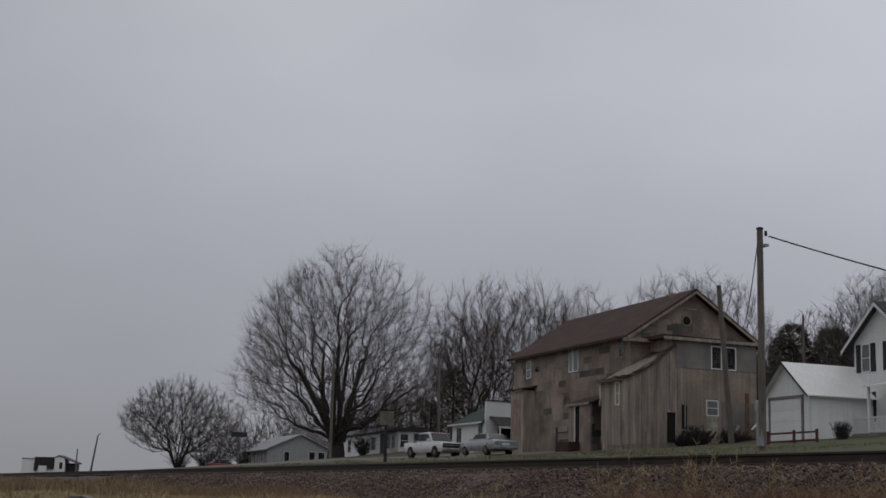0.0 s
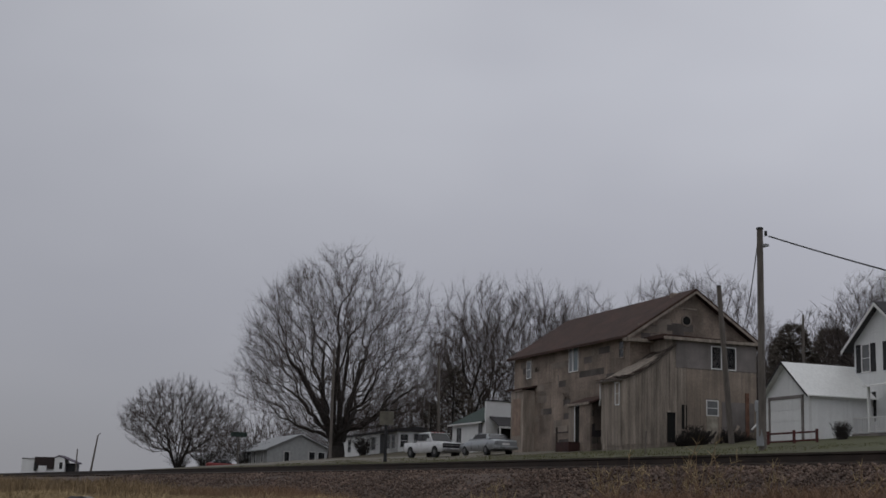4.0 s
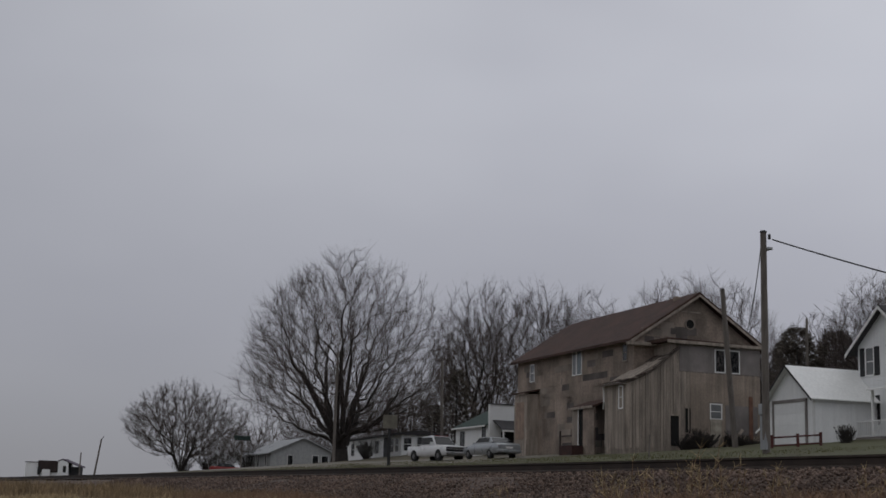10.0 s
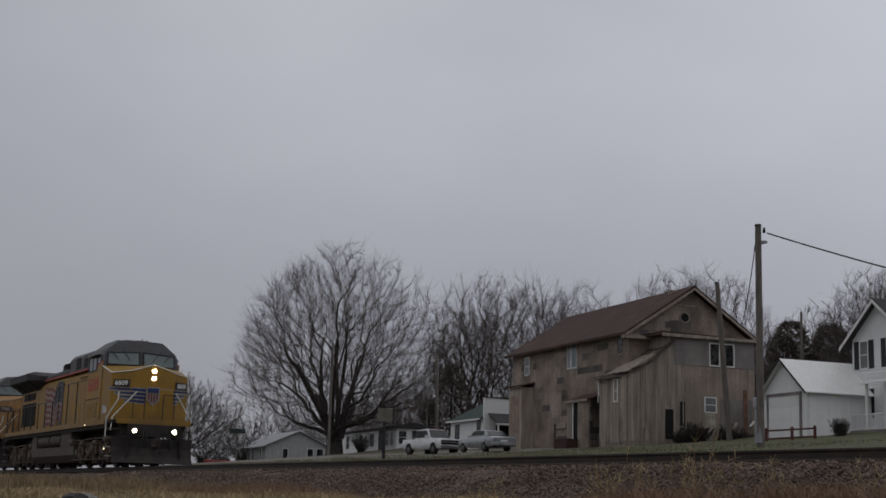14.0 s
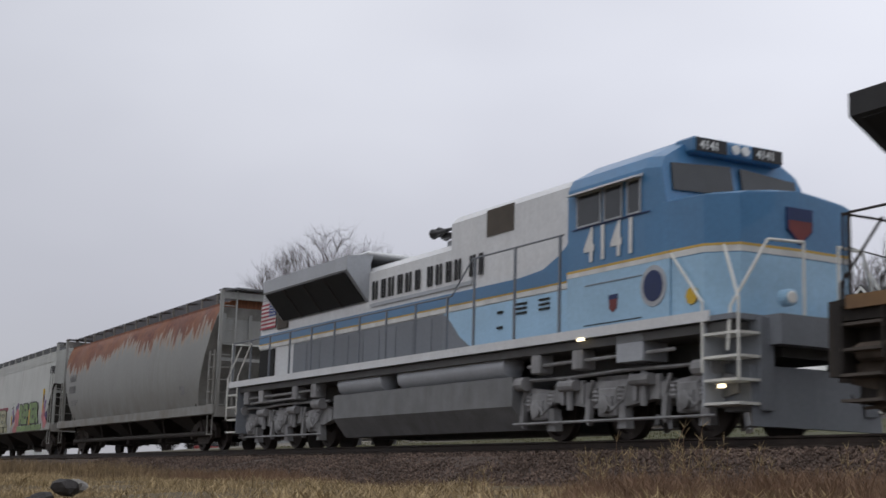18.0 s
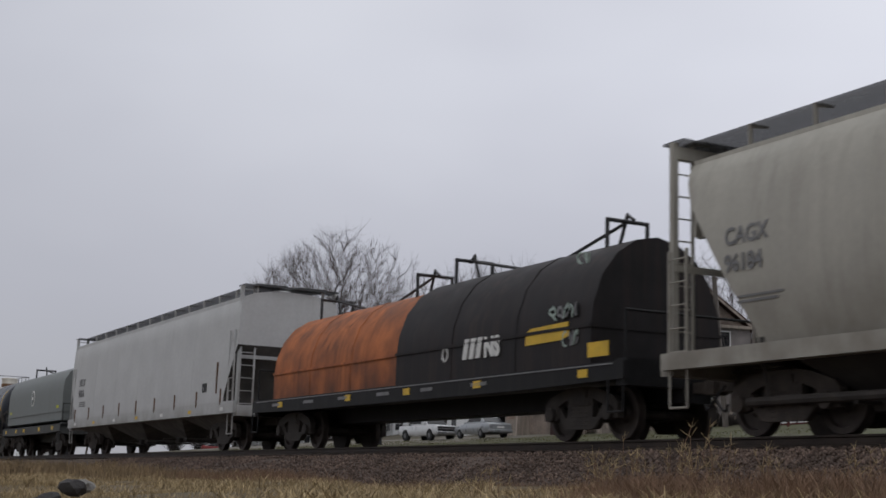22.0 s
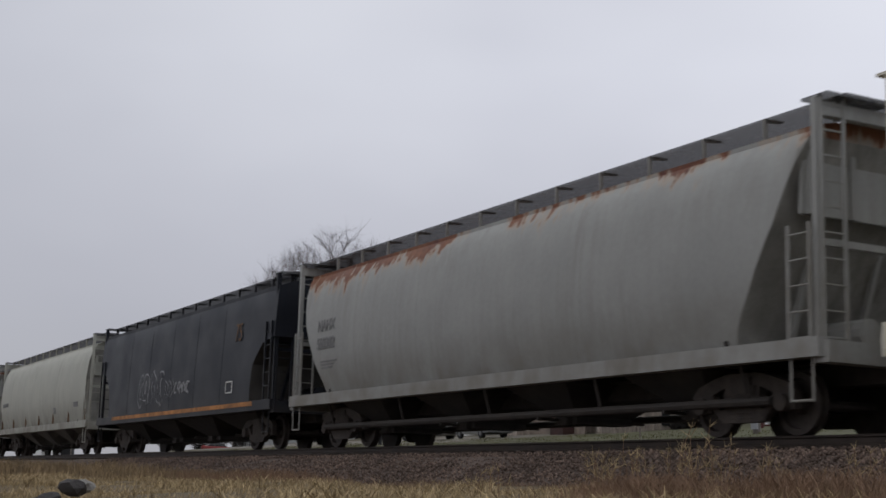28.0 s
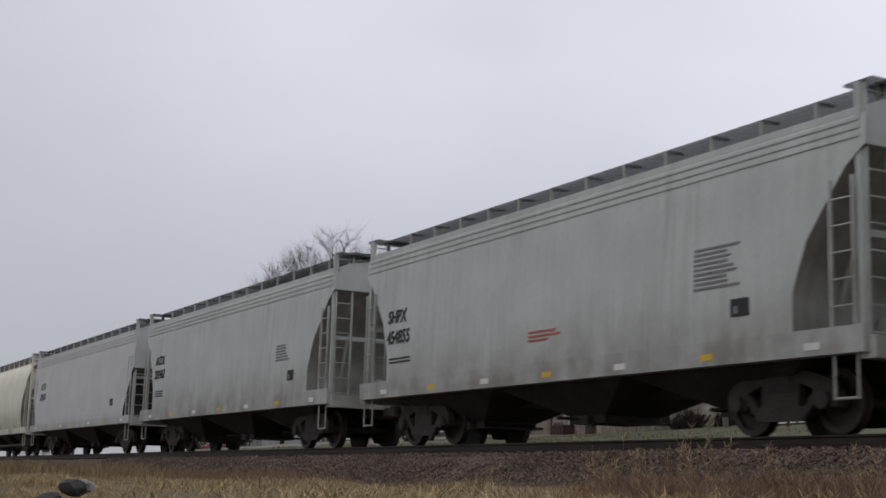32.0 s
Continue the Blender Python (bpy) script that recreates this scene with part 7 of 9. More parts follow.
    door = part("boarded_door", fbox(B(), s2, 3.98, 4.72, .15, 1.75, .0, .05), DOOR_CREAM, h, "cream panelled door with flaking paint")
    part("door_panel", fbox(B(), s2, 4.08, 4.62, .3, .95, .05, .065), DOOR_CREAM, door)
    part("door_panel", fbox(B(), s2, 4.08, 4.62, 1.05, 1.65, .05, .065), DOOR_CREAM, door)
    window(h, s2, 4.0, 4.7, 1.8, 2.6, WHITE_TRIM, PANE_P, proud=.05)
    part("siding_patch", fbox(B(), s2, 5.0, 7.2, .9, 2.6, .03, .06), OLD_TIN, h)
    part("wall_stud", fbox(B(), s2, 6.6, 6.85, -.3, 3.2, .06, .1), M("reddish bare board", (.16, .085, .06), .85, var=.3), h)
    # scrap timber thrown against the foot of the wall
    for k in range(16):
        y, L_ = r.uniform(1.9, 7.3), r.uniform(.7, 1.6)
        lean = pose(ax1 + r.uniform(.2, .6), y, r.uniform(-.1, .2), r.uniform(-50, 50), r.uniform(10, 40), r.uniform(0, 180))
        t = tagged(part("scrap_board", box(B(), -.09, .09, -.02, .02, -.2, L_, bevel=.008), DARKJUNK if k % 3 else OLD_WOOD), "dark scrap board leaning at the foot of the wall", "board", "scrap by the building")
        t.matrix_basis = h.matrix_basis @ lean
    bm = B()
    rod(bm, (3.0, 6.4, 1.0), (3.1, 7.5, 2.1), .06)
    t = tagged(part("leaning_board", bm, WHITE_TRIM), "white board leaning against the derelict building", "board")
    t.matrix_basis = h.matrix_basis


GLASSBLUE = glass("bluish window pane", (.10, .13, .14), .1)
DARKJUNK = M("dark scrap", (.025, .022, .02), .9, var=.4, scale=6, bump=.5)
derelict_house()


def garage():
    g = thing("garage", "white clapboard garage with white metal roof and closed door", "garage", at=pose(-54.7, 36.5, 2.72, 0, 0, -6.5))
    L, Wd, he, hr = 3.95, 6.5, 2.62, 4.42
    x1 = .32
    x0 = x1 - L
    part("wall", prism(B(), [(x0, -.5), (x1, -.5), (x1, he), ((x0 + x1) / 2, hr - .1), (x0, he)], 0, .15, "y"), WHITE_SIDE, g)
    part("wall", bx(x1 - .15, x1, .15, Wd, -.5, he), WHITE_SIDE, g)
    part("wall", bx(x0, x0 + .15, .15, Wd, -.5, he), WHITE_SIDE, g)
    sl = lambda v: (x0, x1) if v < he else (x0 + (v - he) / (hr - he) * L / 2, x1 - (v - he) / (hr - he) * L / 2)
    siding("siding", g, ("front", 0), sl, 0, hr - .15, .16, WHITE_SIDE)
    siding("siding", g, ("side", x1), lambda v: (0, Wd), 0, he, .16, WHITE_SIDE)
    roof_slab(g, "roof", x0 - .25, x1 + .3, -.35, Wd + .3, he - .12, hr, METAL_ROOF, "y", .06)
    part("verge", prism(B(), [((x0 + x1) / 2, hr - .06), (x1 + .3, he - .2), (x1 + .3, he - .08), ((x0 + x1) / 2, hr + .06)], -.38, -.34, "y"), DARK_ROOF, g)
    part("verge", prism(B(), [((x0 + x1) / 2, hr - .06), (x0 - .25, he - .2), (x0 - .25, he - .08), ((x0 + x1) / 2, hr + .06)], -.38, -.34, "y"), DARK_ROOF, g)
    d = part("garage_door", bx(-3.1, -.3, -.05, -.025, 0, 2.45), WHITE_SIDE, g)
    for k in range(4):
        part("door_panel", bx(-3.04, -.36, -.07, -.05, .05 + k * .6, .60 + k * .6), WHITE_SIDE, d)
    part("door_frame", box(box(bx(-3.25, -3.1, -.09, -.02, 0, 2.6), -.3, -.15, -.09, -.02, 0, 2.6), -3.25, -.15, -.09, -.02, 2.45, 2.62), OLD_TIN, d)
    part("corner_board", bx(x1 - .02, x1 + .05, -.05, .08, 0, he), WHITE_TRIM, g)


garage()


def white_house():
    h = thing("white_house", "two-storey white clapboard house with black shutters and front porch", "house", at=pose(-55.4, 40.8, 3.28, 0, 0, -6.5))
    Wd, D, he, hr = 4.6, 8.0, 5.15, 7.1
    part("wall", prism(B(), [(0, -.6), (Wd, -.6), (Wd, he), (Wd / 2, hr - .1), (0, he)], 0, .2, "y"), WHITE_SIDE, h)
    part("wall", bx(0, .2, .2, D, -.6, he), WHITE_SIDE, h)
    part("wall", bx(Wd - .2, Wd, .2, D, -.6, he), WHITE_SIDE, h)
    part("wall", prism(B(), [(.2, -.6), (Wd - .2, -.6), (Wd - .2, he), (Wd / 2, hr - .1), (.2, he)], D - .2, D, "y"), WHITE_SIDE, h)
    sl = lambda v: (0, Wd) if v < he else ((v - he) / (hr - he) * Wd / 2, Wd - (v - he) / (hr - he) * Wd / 2)
    siding("siding", h, ("front", 0), sl, 0, hr - .15, .2, WHITE_SIDE, .03)
    siding("siding", h, ("side", Wd), lambda v: (0, D), 0, he, .2, WHITE_SIDE, .03)
    roof_slab(h, "roof", -.55, Wd + .55, -.45, D + .4, he - .45, hr, DARK_ROOF, "y", .14)
    for s, xe in ((0, -.55), (1, Wd + .55)):
        part("verge_board", prism(B(), [(Wd / 2, hr - .12), (xe, he - .57), (xe, he - .4), (Wd / 2, hr + .06)], -.5, -.45, "y"), WHITE_TRIM, h)
    f = ("front", 0)
    window(h, f, .68, 1.3, 3.55, 5.0, WHITE_TRIM, PANE_P, shutters=SHUTTER, proud=.06)
    window(h, f, 2.9, 3.5, 3.55, 5.0, WHITE_TRIM, PANE_P, shutters=SHUTTER, proud=.06)
    window(h, f, .62, 1.22, .85, 2.35, WHITE_TRIM, PANE_P, shutters=SHUTTER, proud=.06)
    part("porch_floor", bx(1.1, 5.9, -1.5, -.05, -.6, .06), OLD_TIN, h)
    part("porch_roof", prism(B(), [(-1.7, 2.45), (-.05, 2.75), (-.05, 2.85), (-1.7, 2.55)], 2.7, 6.2, "x"), WHITE_TRIM, h)
    for x in (1.2, 2.8, 4.3, 5.8):
        part("porch_post", bx(x - .06, x + .06, -1.45, -1.33, .06, 2.5 if x > 2 else .95), WHITE_TRIM, h)
    part("porch_rail", box(bx(1.2, 5.8, -1.43, -1.35, .86, .93), 1.2, 5.8, -1.43, -1.35, .12, .17), WHITE_TRIM, h)
    for k in range(30):
        x = 1.32 + k * .155
        part("baluster", bx(x - .018, x + .018, -1.41, -1.37, .17, .86), WHITE_TRIM, h)
    part("foundation", bx(-.03, Wd + .03, -.06, D, -.8, -.02), OLD_TIN, h)


white_house()


def small_house(name, label, at, L, W, he, hr, wall_m, roof_m, wins=(), side_wins=(), thick=.12):
    h = thing(name, label, "house", "small houses of the village", at)
    part("wall", prism(B(), [(0, -.8), (W, -.8), (W, he), (W / 2, hr - .08), (0, he)], -.15, 0, "x"), wall_m, h)
    part("wall", prism(B(), [(0, -.8), (W, -.8), (W, he), (W / 2, hr - .08), (0, he)], -L, -L + .15, "x"), wall_m, h)
    part("wall", bx(-L + .15, -.15, 0, .15, -.8, he), wall_m, h)
    part("wall", bx(-L + .15, -.15, W - .15, W, -.8, he), wall_m, h)
    roof_slab(h, "roof", -L - .4, .4, -.5, W + .5, he - .2, hr, roof_m, "x", thick)
    for u, v, w, t in wins:
        window(h, ("front", 0), u, u + w, v, v + t, WHITE_TRIM, PANE, bar=False)
    for u, v, w, t in side_wins:
        window(h, ("side", 0), u, u + w, v, v + t, WHITE_TRIM, PANE, bar=False)
    return h


GREYWALL = M("pale grey siding", (.36, .37, .37), .7, var=.1, streak=.3, dirt=(.2, .2, .19))
PALEROOF = M("pale shingle roof", (.30, .31, .32), .85, var=.12, bump=.3)
h_left = small_house("bungalow", "low pale grey house with a shallow pale gable roof", pose(-175.3, 52.2, 3.1, 0, 0, -6.5), 15, 9.2, 2.5, 4.6, GREYWALL, PALEROOF,
                     [(-12.5, 1.0, .9, 1.2), (-9.5, .6, .9, 1.7), (-7.2, .6, .9, 1.7), (-3.0, .8, .9, 1.4)], [(2.4, .9, .7, 1.3), (5.9, .4, .8, 1.9), (7.2, .3, .9, 2.0)])


def mobile_home():
    m_ = thing("mobile_home", "white mobile home with dark roof edge and wide windows", "mobile home", at=pose(-118.5, 43.9, 3.3, 0, 0, -9))
    part("body", bx(-20.0, 0, 0, 3.6, .1, 2.55, bevel=.08), WHITE_SIDE, m_)
    part("roof", prism(B(), [(-.25, 2.5), (3.85, 2.5), (3.85, 2.7), (1.8, 3.0), (-.25, 2.7)], -20.3, .4, "x"), DARK_ROOF, m_)
    part("skirting", bx(-19.9, -.1, .1, 3.5, -.8, .1), OLD_TIN, m_)
    s, f = ("side", 0), ("front", 0)
    window(m_, s, .25, 1.0, 1.0, 2.2, WHITE_TRIM, PANE)
    window(m_, s, 1.6, 3.1, .9, 2.3, WHITE_TRIM, PANE)
    window(m_, f, -1.9, -.8, .9, 2.2, WHITE_TRIM, PANE, t=.12)
    window(m_, f, -3.5, -2.4, .9, 2.2, WHITE_TRIM, PANE, t=.12)
    part("dark_door", fbox(B(), f, -5.9, -4.4, .2, 2.4, 0, .04), SHUTTER, m_)
    window(m_, f, -9.0, -7.5, .9, 2.2, WHITE_TRIM, PANE)
    window(m_, f, -13.0, -11.6, .9, 2.2, WHITE_TRIM, PANE)
    window(m_, f, -18.2, -16.9, .9, 2.2, WHITE_TRIM, PANE)
    part("awning", prism(B(), [(-.5, 2.42), (0, 2.55), (0, 2.6), (-.5, 2.47)], -6.5, -.2, "x"), DARK_ROOF, m_)


mobile_home()


def shop():
    s = thing("green_roofed_house", "white house with green hip roof and square false front", "house", at=pose(-90.9, 37.6, 3.35, 0, 0, -6.5))
    part("wall", bx(-6.4, 0, 0, .15, -.8, 2.0), WHITE_SIDE, s)
    part("wall", bx(-.15, 0, .15, 5.0, -.8, 2.0), WHITE_SIDE, s)
    part("roof", loft(B(), [[(-6.7, -.3, 1.95), (.2, -.3, 1.95), (.2, 5.2, 1.95), (-6.7, 5.2, 1.95)], [(-5.6, 2.3, 3.45), (-.4, 2.3, 3.45), (-.4, 2.6, 3.45), (-5.6, 2.6, 3.45)]]), GREEN_ROOF, s)
    part("eave_board", bx(-6.7, .2, -.33, -.3, 1.85, 1.97), WHITE_TRIM, s)
    window(s, ("front", 0), -5.3, -4.6, -.1, 1.6, SHUTTER, PANE, bar=False)
    window(s, ("front", 0), -.9, -.35, .2, 1.9, SHUTTER, PANE, bar=False)
    part("false_front", bx(.1, .35, .0, 4.4, -.8, 3.55), WHITE_SIDE, s)
    part("false_front_cap", bx(.05, .42, -.05, 4.45, 3.55, 3.63), DARK_ROOF, s)
    part("awning_roof", prism(B(), [(.35, 2.3), (2.2, 1.55), (2.2, 1.62), (.35, 2.38)], .3, 4.5, "y"), DARK_ROOF, s)
    part("awning_beam", bx(2.15, 2.22, .3, 4.5, 1.42, 1.56), WHITE_TRIM, s)
    part("dark_entrance", bx(.36, .38, 1.0, 3.6, -.6, 1.5), DARKHOLE, s)
    for y in (.35, 4.4):
        part("awning_post", bx(2.1, 2.2, y, y + .1, -.8, 1.5), WHITE_TRIM, s)


shop()


def far_trailer():
    t = thing("far_trailer", "distant white trailer home with a dark porch opening", "trailer", at=pose(-259.9, 36.5, 2.2, 0, 0, 61.4))
    part("body", bx(0, 7.9, 0, 3.2, -.6, 2.75), WHITE_SIDE, t)
    part("roof", bx(-.05, 7.95, -.1, 3.3, 2.75, 2.85), DARK_ROOF, t)
    part("porch_shade", bx(2.4, 6.1, -.25, 0, .95, 3.1), M("dark brown tarpaulin", (.035, .025, .024), .8, var=.3), t)
    part("window", bx(2.35, 2.95, -.28, -.25, .5, 1.9), SHUTTER, t)
    part("porch_front", bx(3.2, 4.7, -.32, -.25, .0, 1.5), WHITE_SIDE, t)
    part("front_gable", prism(B(), [(6.2, -.6), (8.1, -.6), (8.1, 2.9), (7.0, 3.35), (6.2, 3.0)], -.6, -.02, "y"), WHITE_SIDE, t)
    part("window", bx(7.15, 7.7, -.63, -.6, 1.0, 2.2), SHUTTER, t)
    part("gable_roof", prism(B(), [(6.1, 3.1), (7.0, 3.5), (10.3, 2.2), (10.3, 2.0), (7.0, 3.3), (6.1, 2.95)], -.7, 3.0, "y"), M("faded purple shingles", (.10, .085, .11), .9, var=.2), t)
    part("car_port", bx(8.1, 9.9, .4, 2.8, -.6, 2.1), SHUTTER, t)
    part("car_port_front", bx(8.1, 9.9, .35, .4, -.6, .4), WHITE_SIDE, t)


far_trailer()


# ---------------------------------------------------------------- poles, wires, fence
def pole(name, label, base, top, r0, r1, extras=None):
    p = thing(name, label, "pole", "poles of the village", Matrix.Translation(base))
    d = Vector(top) - Vector(base)
    part("shaft", rod(B(), (0, 0, -.6), d, r0, r1, 12), POLEWOOD, p, smooth=True)
    if extras:
        extras(p, d)
    return p


def p1_extras(p, d):
    part("cap", rod(B(), d + Vector((0, 0, -.02)), d + Vector((0, 0, .05)), .15, .12, 10), SHUTTER, p)
    part("riser_guard", bx(-.05, .27, -.27, -.15, .2, 1.55), GALV, p)
    part("meter_box", bx(-.1, .2, -.32, -.16, 1.55, 2.0, bevel=.03), GALV, p)
    part("bracket", box(B(), .05, .45, -.1, .1, d.z - .5, d.z - .4), GALV, p)
    part("insulator", rod(B(), (d.x + .35, d.y, d.z - .35), (d.x + .35, d.y, d.z - .15), .06, .05), WIRE, p)


p1 = pole("utility_pole", "tall weathered wooden utility pole carrying a service cable", (-42.0, 22.35, 1.5), (-40.9, 21.4, 10.23), .16, .12, p1_extras)
p2 = pole("utility_pole", "leaning grey wooden pole before the derelict building", (-59.1, 35.2, 2.6), (-58.2, 33.6, 11.3), .17, .13, lambda p, d: part("cap", rod(B(), d, d + Vector((0, 0, .06)), .14, .1), SHUTTER, p))
sign = thing("road_sign", "dull tan square road sign on a dark post beside the track", "sign", "poles of the village", Matrix.Translation((-72.85, 20.6, 1.3)))
part("post", rod(B(), (0, 0, -.5), (0, 0, 3.2), .11, .09, 8), SHUTTER, sign)
part("sign_plate", box(B(), -.02, .02, -.42, .42, 2.25, 3.05, pose(.09, -.03, 0, 0, 0, -26), bevel=.01), M("weathered tan sign", (.14, .13, .105), .7, var=.2), sign)
pole("utility_pole", "slim pale wooden pole before the big maple", (-113.5, 34.7, 2.2), (-113.3, 34.6, 12.6), .15, .11)
pole("utility_pole", "slim wooden pole among the trees", (-106.7, 42.1, 3.4), (-105.8, 41.4, 11.75), .14, .11)
pole("flag_pole", "thin pale pole beside the parked pickup", (-89.3, 31.9, 2.4), (-89.1, 31.9, 6.2), .05, .03)
pole("utility_pole", "leaning dark pole in the distance", (-203.0, 35.2, 2.0), (-201.4, 35.6, 7.4), .16, .10, lambda p, d: part("lamp_arm", pipe(B(), [d, d + Vector((.3, .3, .35))], .05), SHUTTER, p))
pole("utility_pole", "short dark pole by the distant trailer", (-250.0, 44.1, 1.8), (-249.7, 44.1, 6.8), .14, .10)
pole("street_sign", "small green street sign on a dark post", (-163.8, 43.9, 2.3), (-163.1, 43.7, 6.5), .09, .07, lambda p, d: part("sign_plate", box(B(), d.x - .5, d.x + .5, d.y - .9, d.y + .9, d.z, d.z + .55), GREEN_ROOF, p))
pole("utility_pole", "distant pole above the dark trees", (-92.0, 71.0, 4.7), (-91.6, 70.8, 16.6), .14, .11)
pole("marker_post", "thin rusty marker post in the grass", (-49.2, 21.9, 1.35), (-49.0, 21.85, 2.5), .035, .03)


def cable(pts, sag, r, label):
    bm = B()
    a, b_ = Vector(pts[0]), Vector(pts[1])
    n = 14
    q = [a.lerp(b_, k / n) + Vector((0, 0, -sag * 4 * (k / n) * (1 - k / n))) for k in range(n + 1)]
    pipe(bm, q, r, 5)
    return tagged(part("overhead_cable", bm, WIRE), label, "cable", "cables of the pole")


cable([(-40.6, 21.6, 9.9), (-30.0, 24.4, 6.0)], .12, .03, "black service cable from the tall pole")
cable([(-41.0, 21.4, 9.9), (-57.9, 35.0, 9.0)], .5, .022, "slack black cable towards the derelict building")
cable([(-41.0, 21.4, 9.6), (-57.0, 35.4, 8.4)], .35, .018, "thin cable towards the derelict building")


def red_fence():
    f = thing("rail_fence", "low dark red rail fence before the garage", "fence", at=pose(-51.15, 30.73, 2.3))
    d = Vector((1.15, 2.06, .2))
    ang = math.atan2(d.y, d.x)
    for k in (0, .53, 1):
        p = d * k
        part("fence_post", box(B(), -.06, .06, -.06, .06, -.3, .68, Matrix.Translation(p) @ pose(0, 0, 0, 0, 0, math.degrees(ang))), REDWOOD, f)
    for z in (.16, .55):
        part("fence_rail", rod(B(), Vector((0, 0, z)), d + Vector((0, 0, z)), .045, n=6), REDWOOD, f)


red_fence()


# ---------------------------------------------------------------- parked vehicles
CARWHITE = M("white car paint", (.66, .67, .68), .3, var=.04, grain=.01, coat=.6, low=(.7, .25), dirt=(.2, .18, .16))
CARSILVER = M("silver blue car paint", (.30, .32, .335), .3, .3, var=.05, grain=.01, coat=.6, low=(.7, .25), dirt=(.12, .11, .1))
TYRE = M("tyre rubber", (.02, .02, .02), .85)
CHROME = M("dull chrome", (.45, .45, .46), .3, .8, var=.1)
RIM = M("dusty wheel rim", (.13, .13, .13), .5, .5, var=.2)
TAILRED = M("red tail lamp", (.30, .02, .02), .3)


def shell(secs):
    """Body swept along x; each section: x, half width, sill, belt, top half width, top."""
    rings = []
    for x, w, z0, zb, wt, zt in secs:
        h = [(w * .92, z0), (w, z0 + .15), (w, zb - .08), (w - .04, zb), (wt, zt - .03), (wt - .12, zt)]
        rings.append([(x, y, z) for y, z in h] + [(x, -y, z) for y, z in reversed(h)])
    return loft(B(), rings)


def car_wheels(c, xs, r, half):
    for x in xs:
        for s in (-1, 1):
            w = part("wheel", turned(B(), [(s * (half - .22), r - .03), (s * (half - .2), r), (s * (half - .02), r), (s * half, r - .03)], "y", (x, 0, r), 20), TYRE, c)
            part("rim", turned(B(), [(s * (half - .01), .5 * r), (s * (half + .005), .5 * r), (s * (half + .01), .2 * r)], "y", (x, 0, r), 16), RIM, w)


def pickup():
    c = thing("pickup_truck", "white extended-cab pickup truck parked on the gravel", "pickup truck", at=pose(-82.6, 28.9, land(-82.6, 28.9) - .03, 0, 0, 3) @ Matrix.Scale(.92, 4))
    part("body", shell([(-2.75, .92, .42, 1.08, .90, 1.12), (-.75, .95, .36, 1.08, .93, 1.12), (-.74, .95, .34, 1.10, .93, 1.14), (1.25, .95, .34, 1.10, .90, 1.16), (2.55, .93, .38, 1.04, .87, 1.10), (2.78, .88, .42, .98, .82, 1.04)]), CARWHITE, c, smooth=True)
    part("cab", shell([(-.85, .92, 1.0, 1.15, .74, 1.80), (.2, .92, 1.0, 1.15, .76, 1.86), (.6, .92, 1.0, 1.12, .75, 1.83), (1.3, .90, 1.0, 1.12, .86, 1.17)]), CARWHITE, c)
    for x in (-1.75, 1.78):
        for s in (-1, 1):
            part("wheel_arch", turned(B(), [(s * .70, .43), (s * .954, .43)], "y", (x, 0, .40), 18), TYRE, c)
    part("bed", bx(-2.65, -.8, -.78, .78, 1.0, 1.085), DARKJUNK, c)
    for s in (-1, 1):
        for x0, x1, x2, x3 in ((-.75, -.10, -.10, -.70), (.0, .98, .60, .0)):
            p = prism(B(), [(x0, 1.2), (x1, 1.2), (x2, 1.70), (x3, 1.72)], s * .72, s * .915, "y")
            part("side_window", p, CARGLASS, c)
        part("mirror", bx(.95, 1.1, s * .95, s * 1.15, 1.15, 1.35), CARWHITE, c)
        part("headlamp", bx(2.68, 2.80, s * .52, s * .84, .80, .96), PANE_P, c)
    part("windscreen", loft(B(), [[(1.30, -.82, 1.19), (1.30, .82, 1.19), (1.24, .80, 1.17), (1.24, -.80, 1.17)], [(.68, -.68, 1.79), (.68, .68, 1.79), (.60, .66, 1.77), (.60, -.66, 1.77)]]), CARGLASS, c)
    gr = part("grille", bx(2.74, 2.82, -.86, .86, .66, .98), SHUTTER, c)
    part("grille_bar", bx(2.80, 2.84, -.85, .85, .82, .87), CHROME, gr)
    part("bumper", bx(2.7, 2.92, -.93, .93, .45, .64, bevel=.03), CHROME, c)
    part("rear_bumper", bx(-2.88, -2.7, -.9, .9, .5, .66), CHROME, c)
    for k in range(5):
        part("roof_lamp", bx(.55, .65, -.5 + k * .23, -.42 + k * .23, 1.82, 1.87), TAILRED, c)
    car_wheels(c, (-1.75, 1.78), .36, .965)


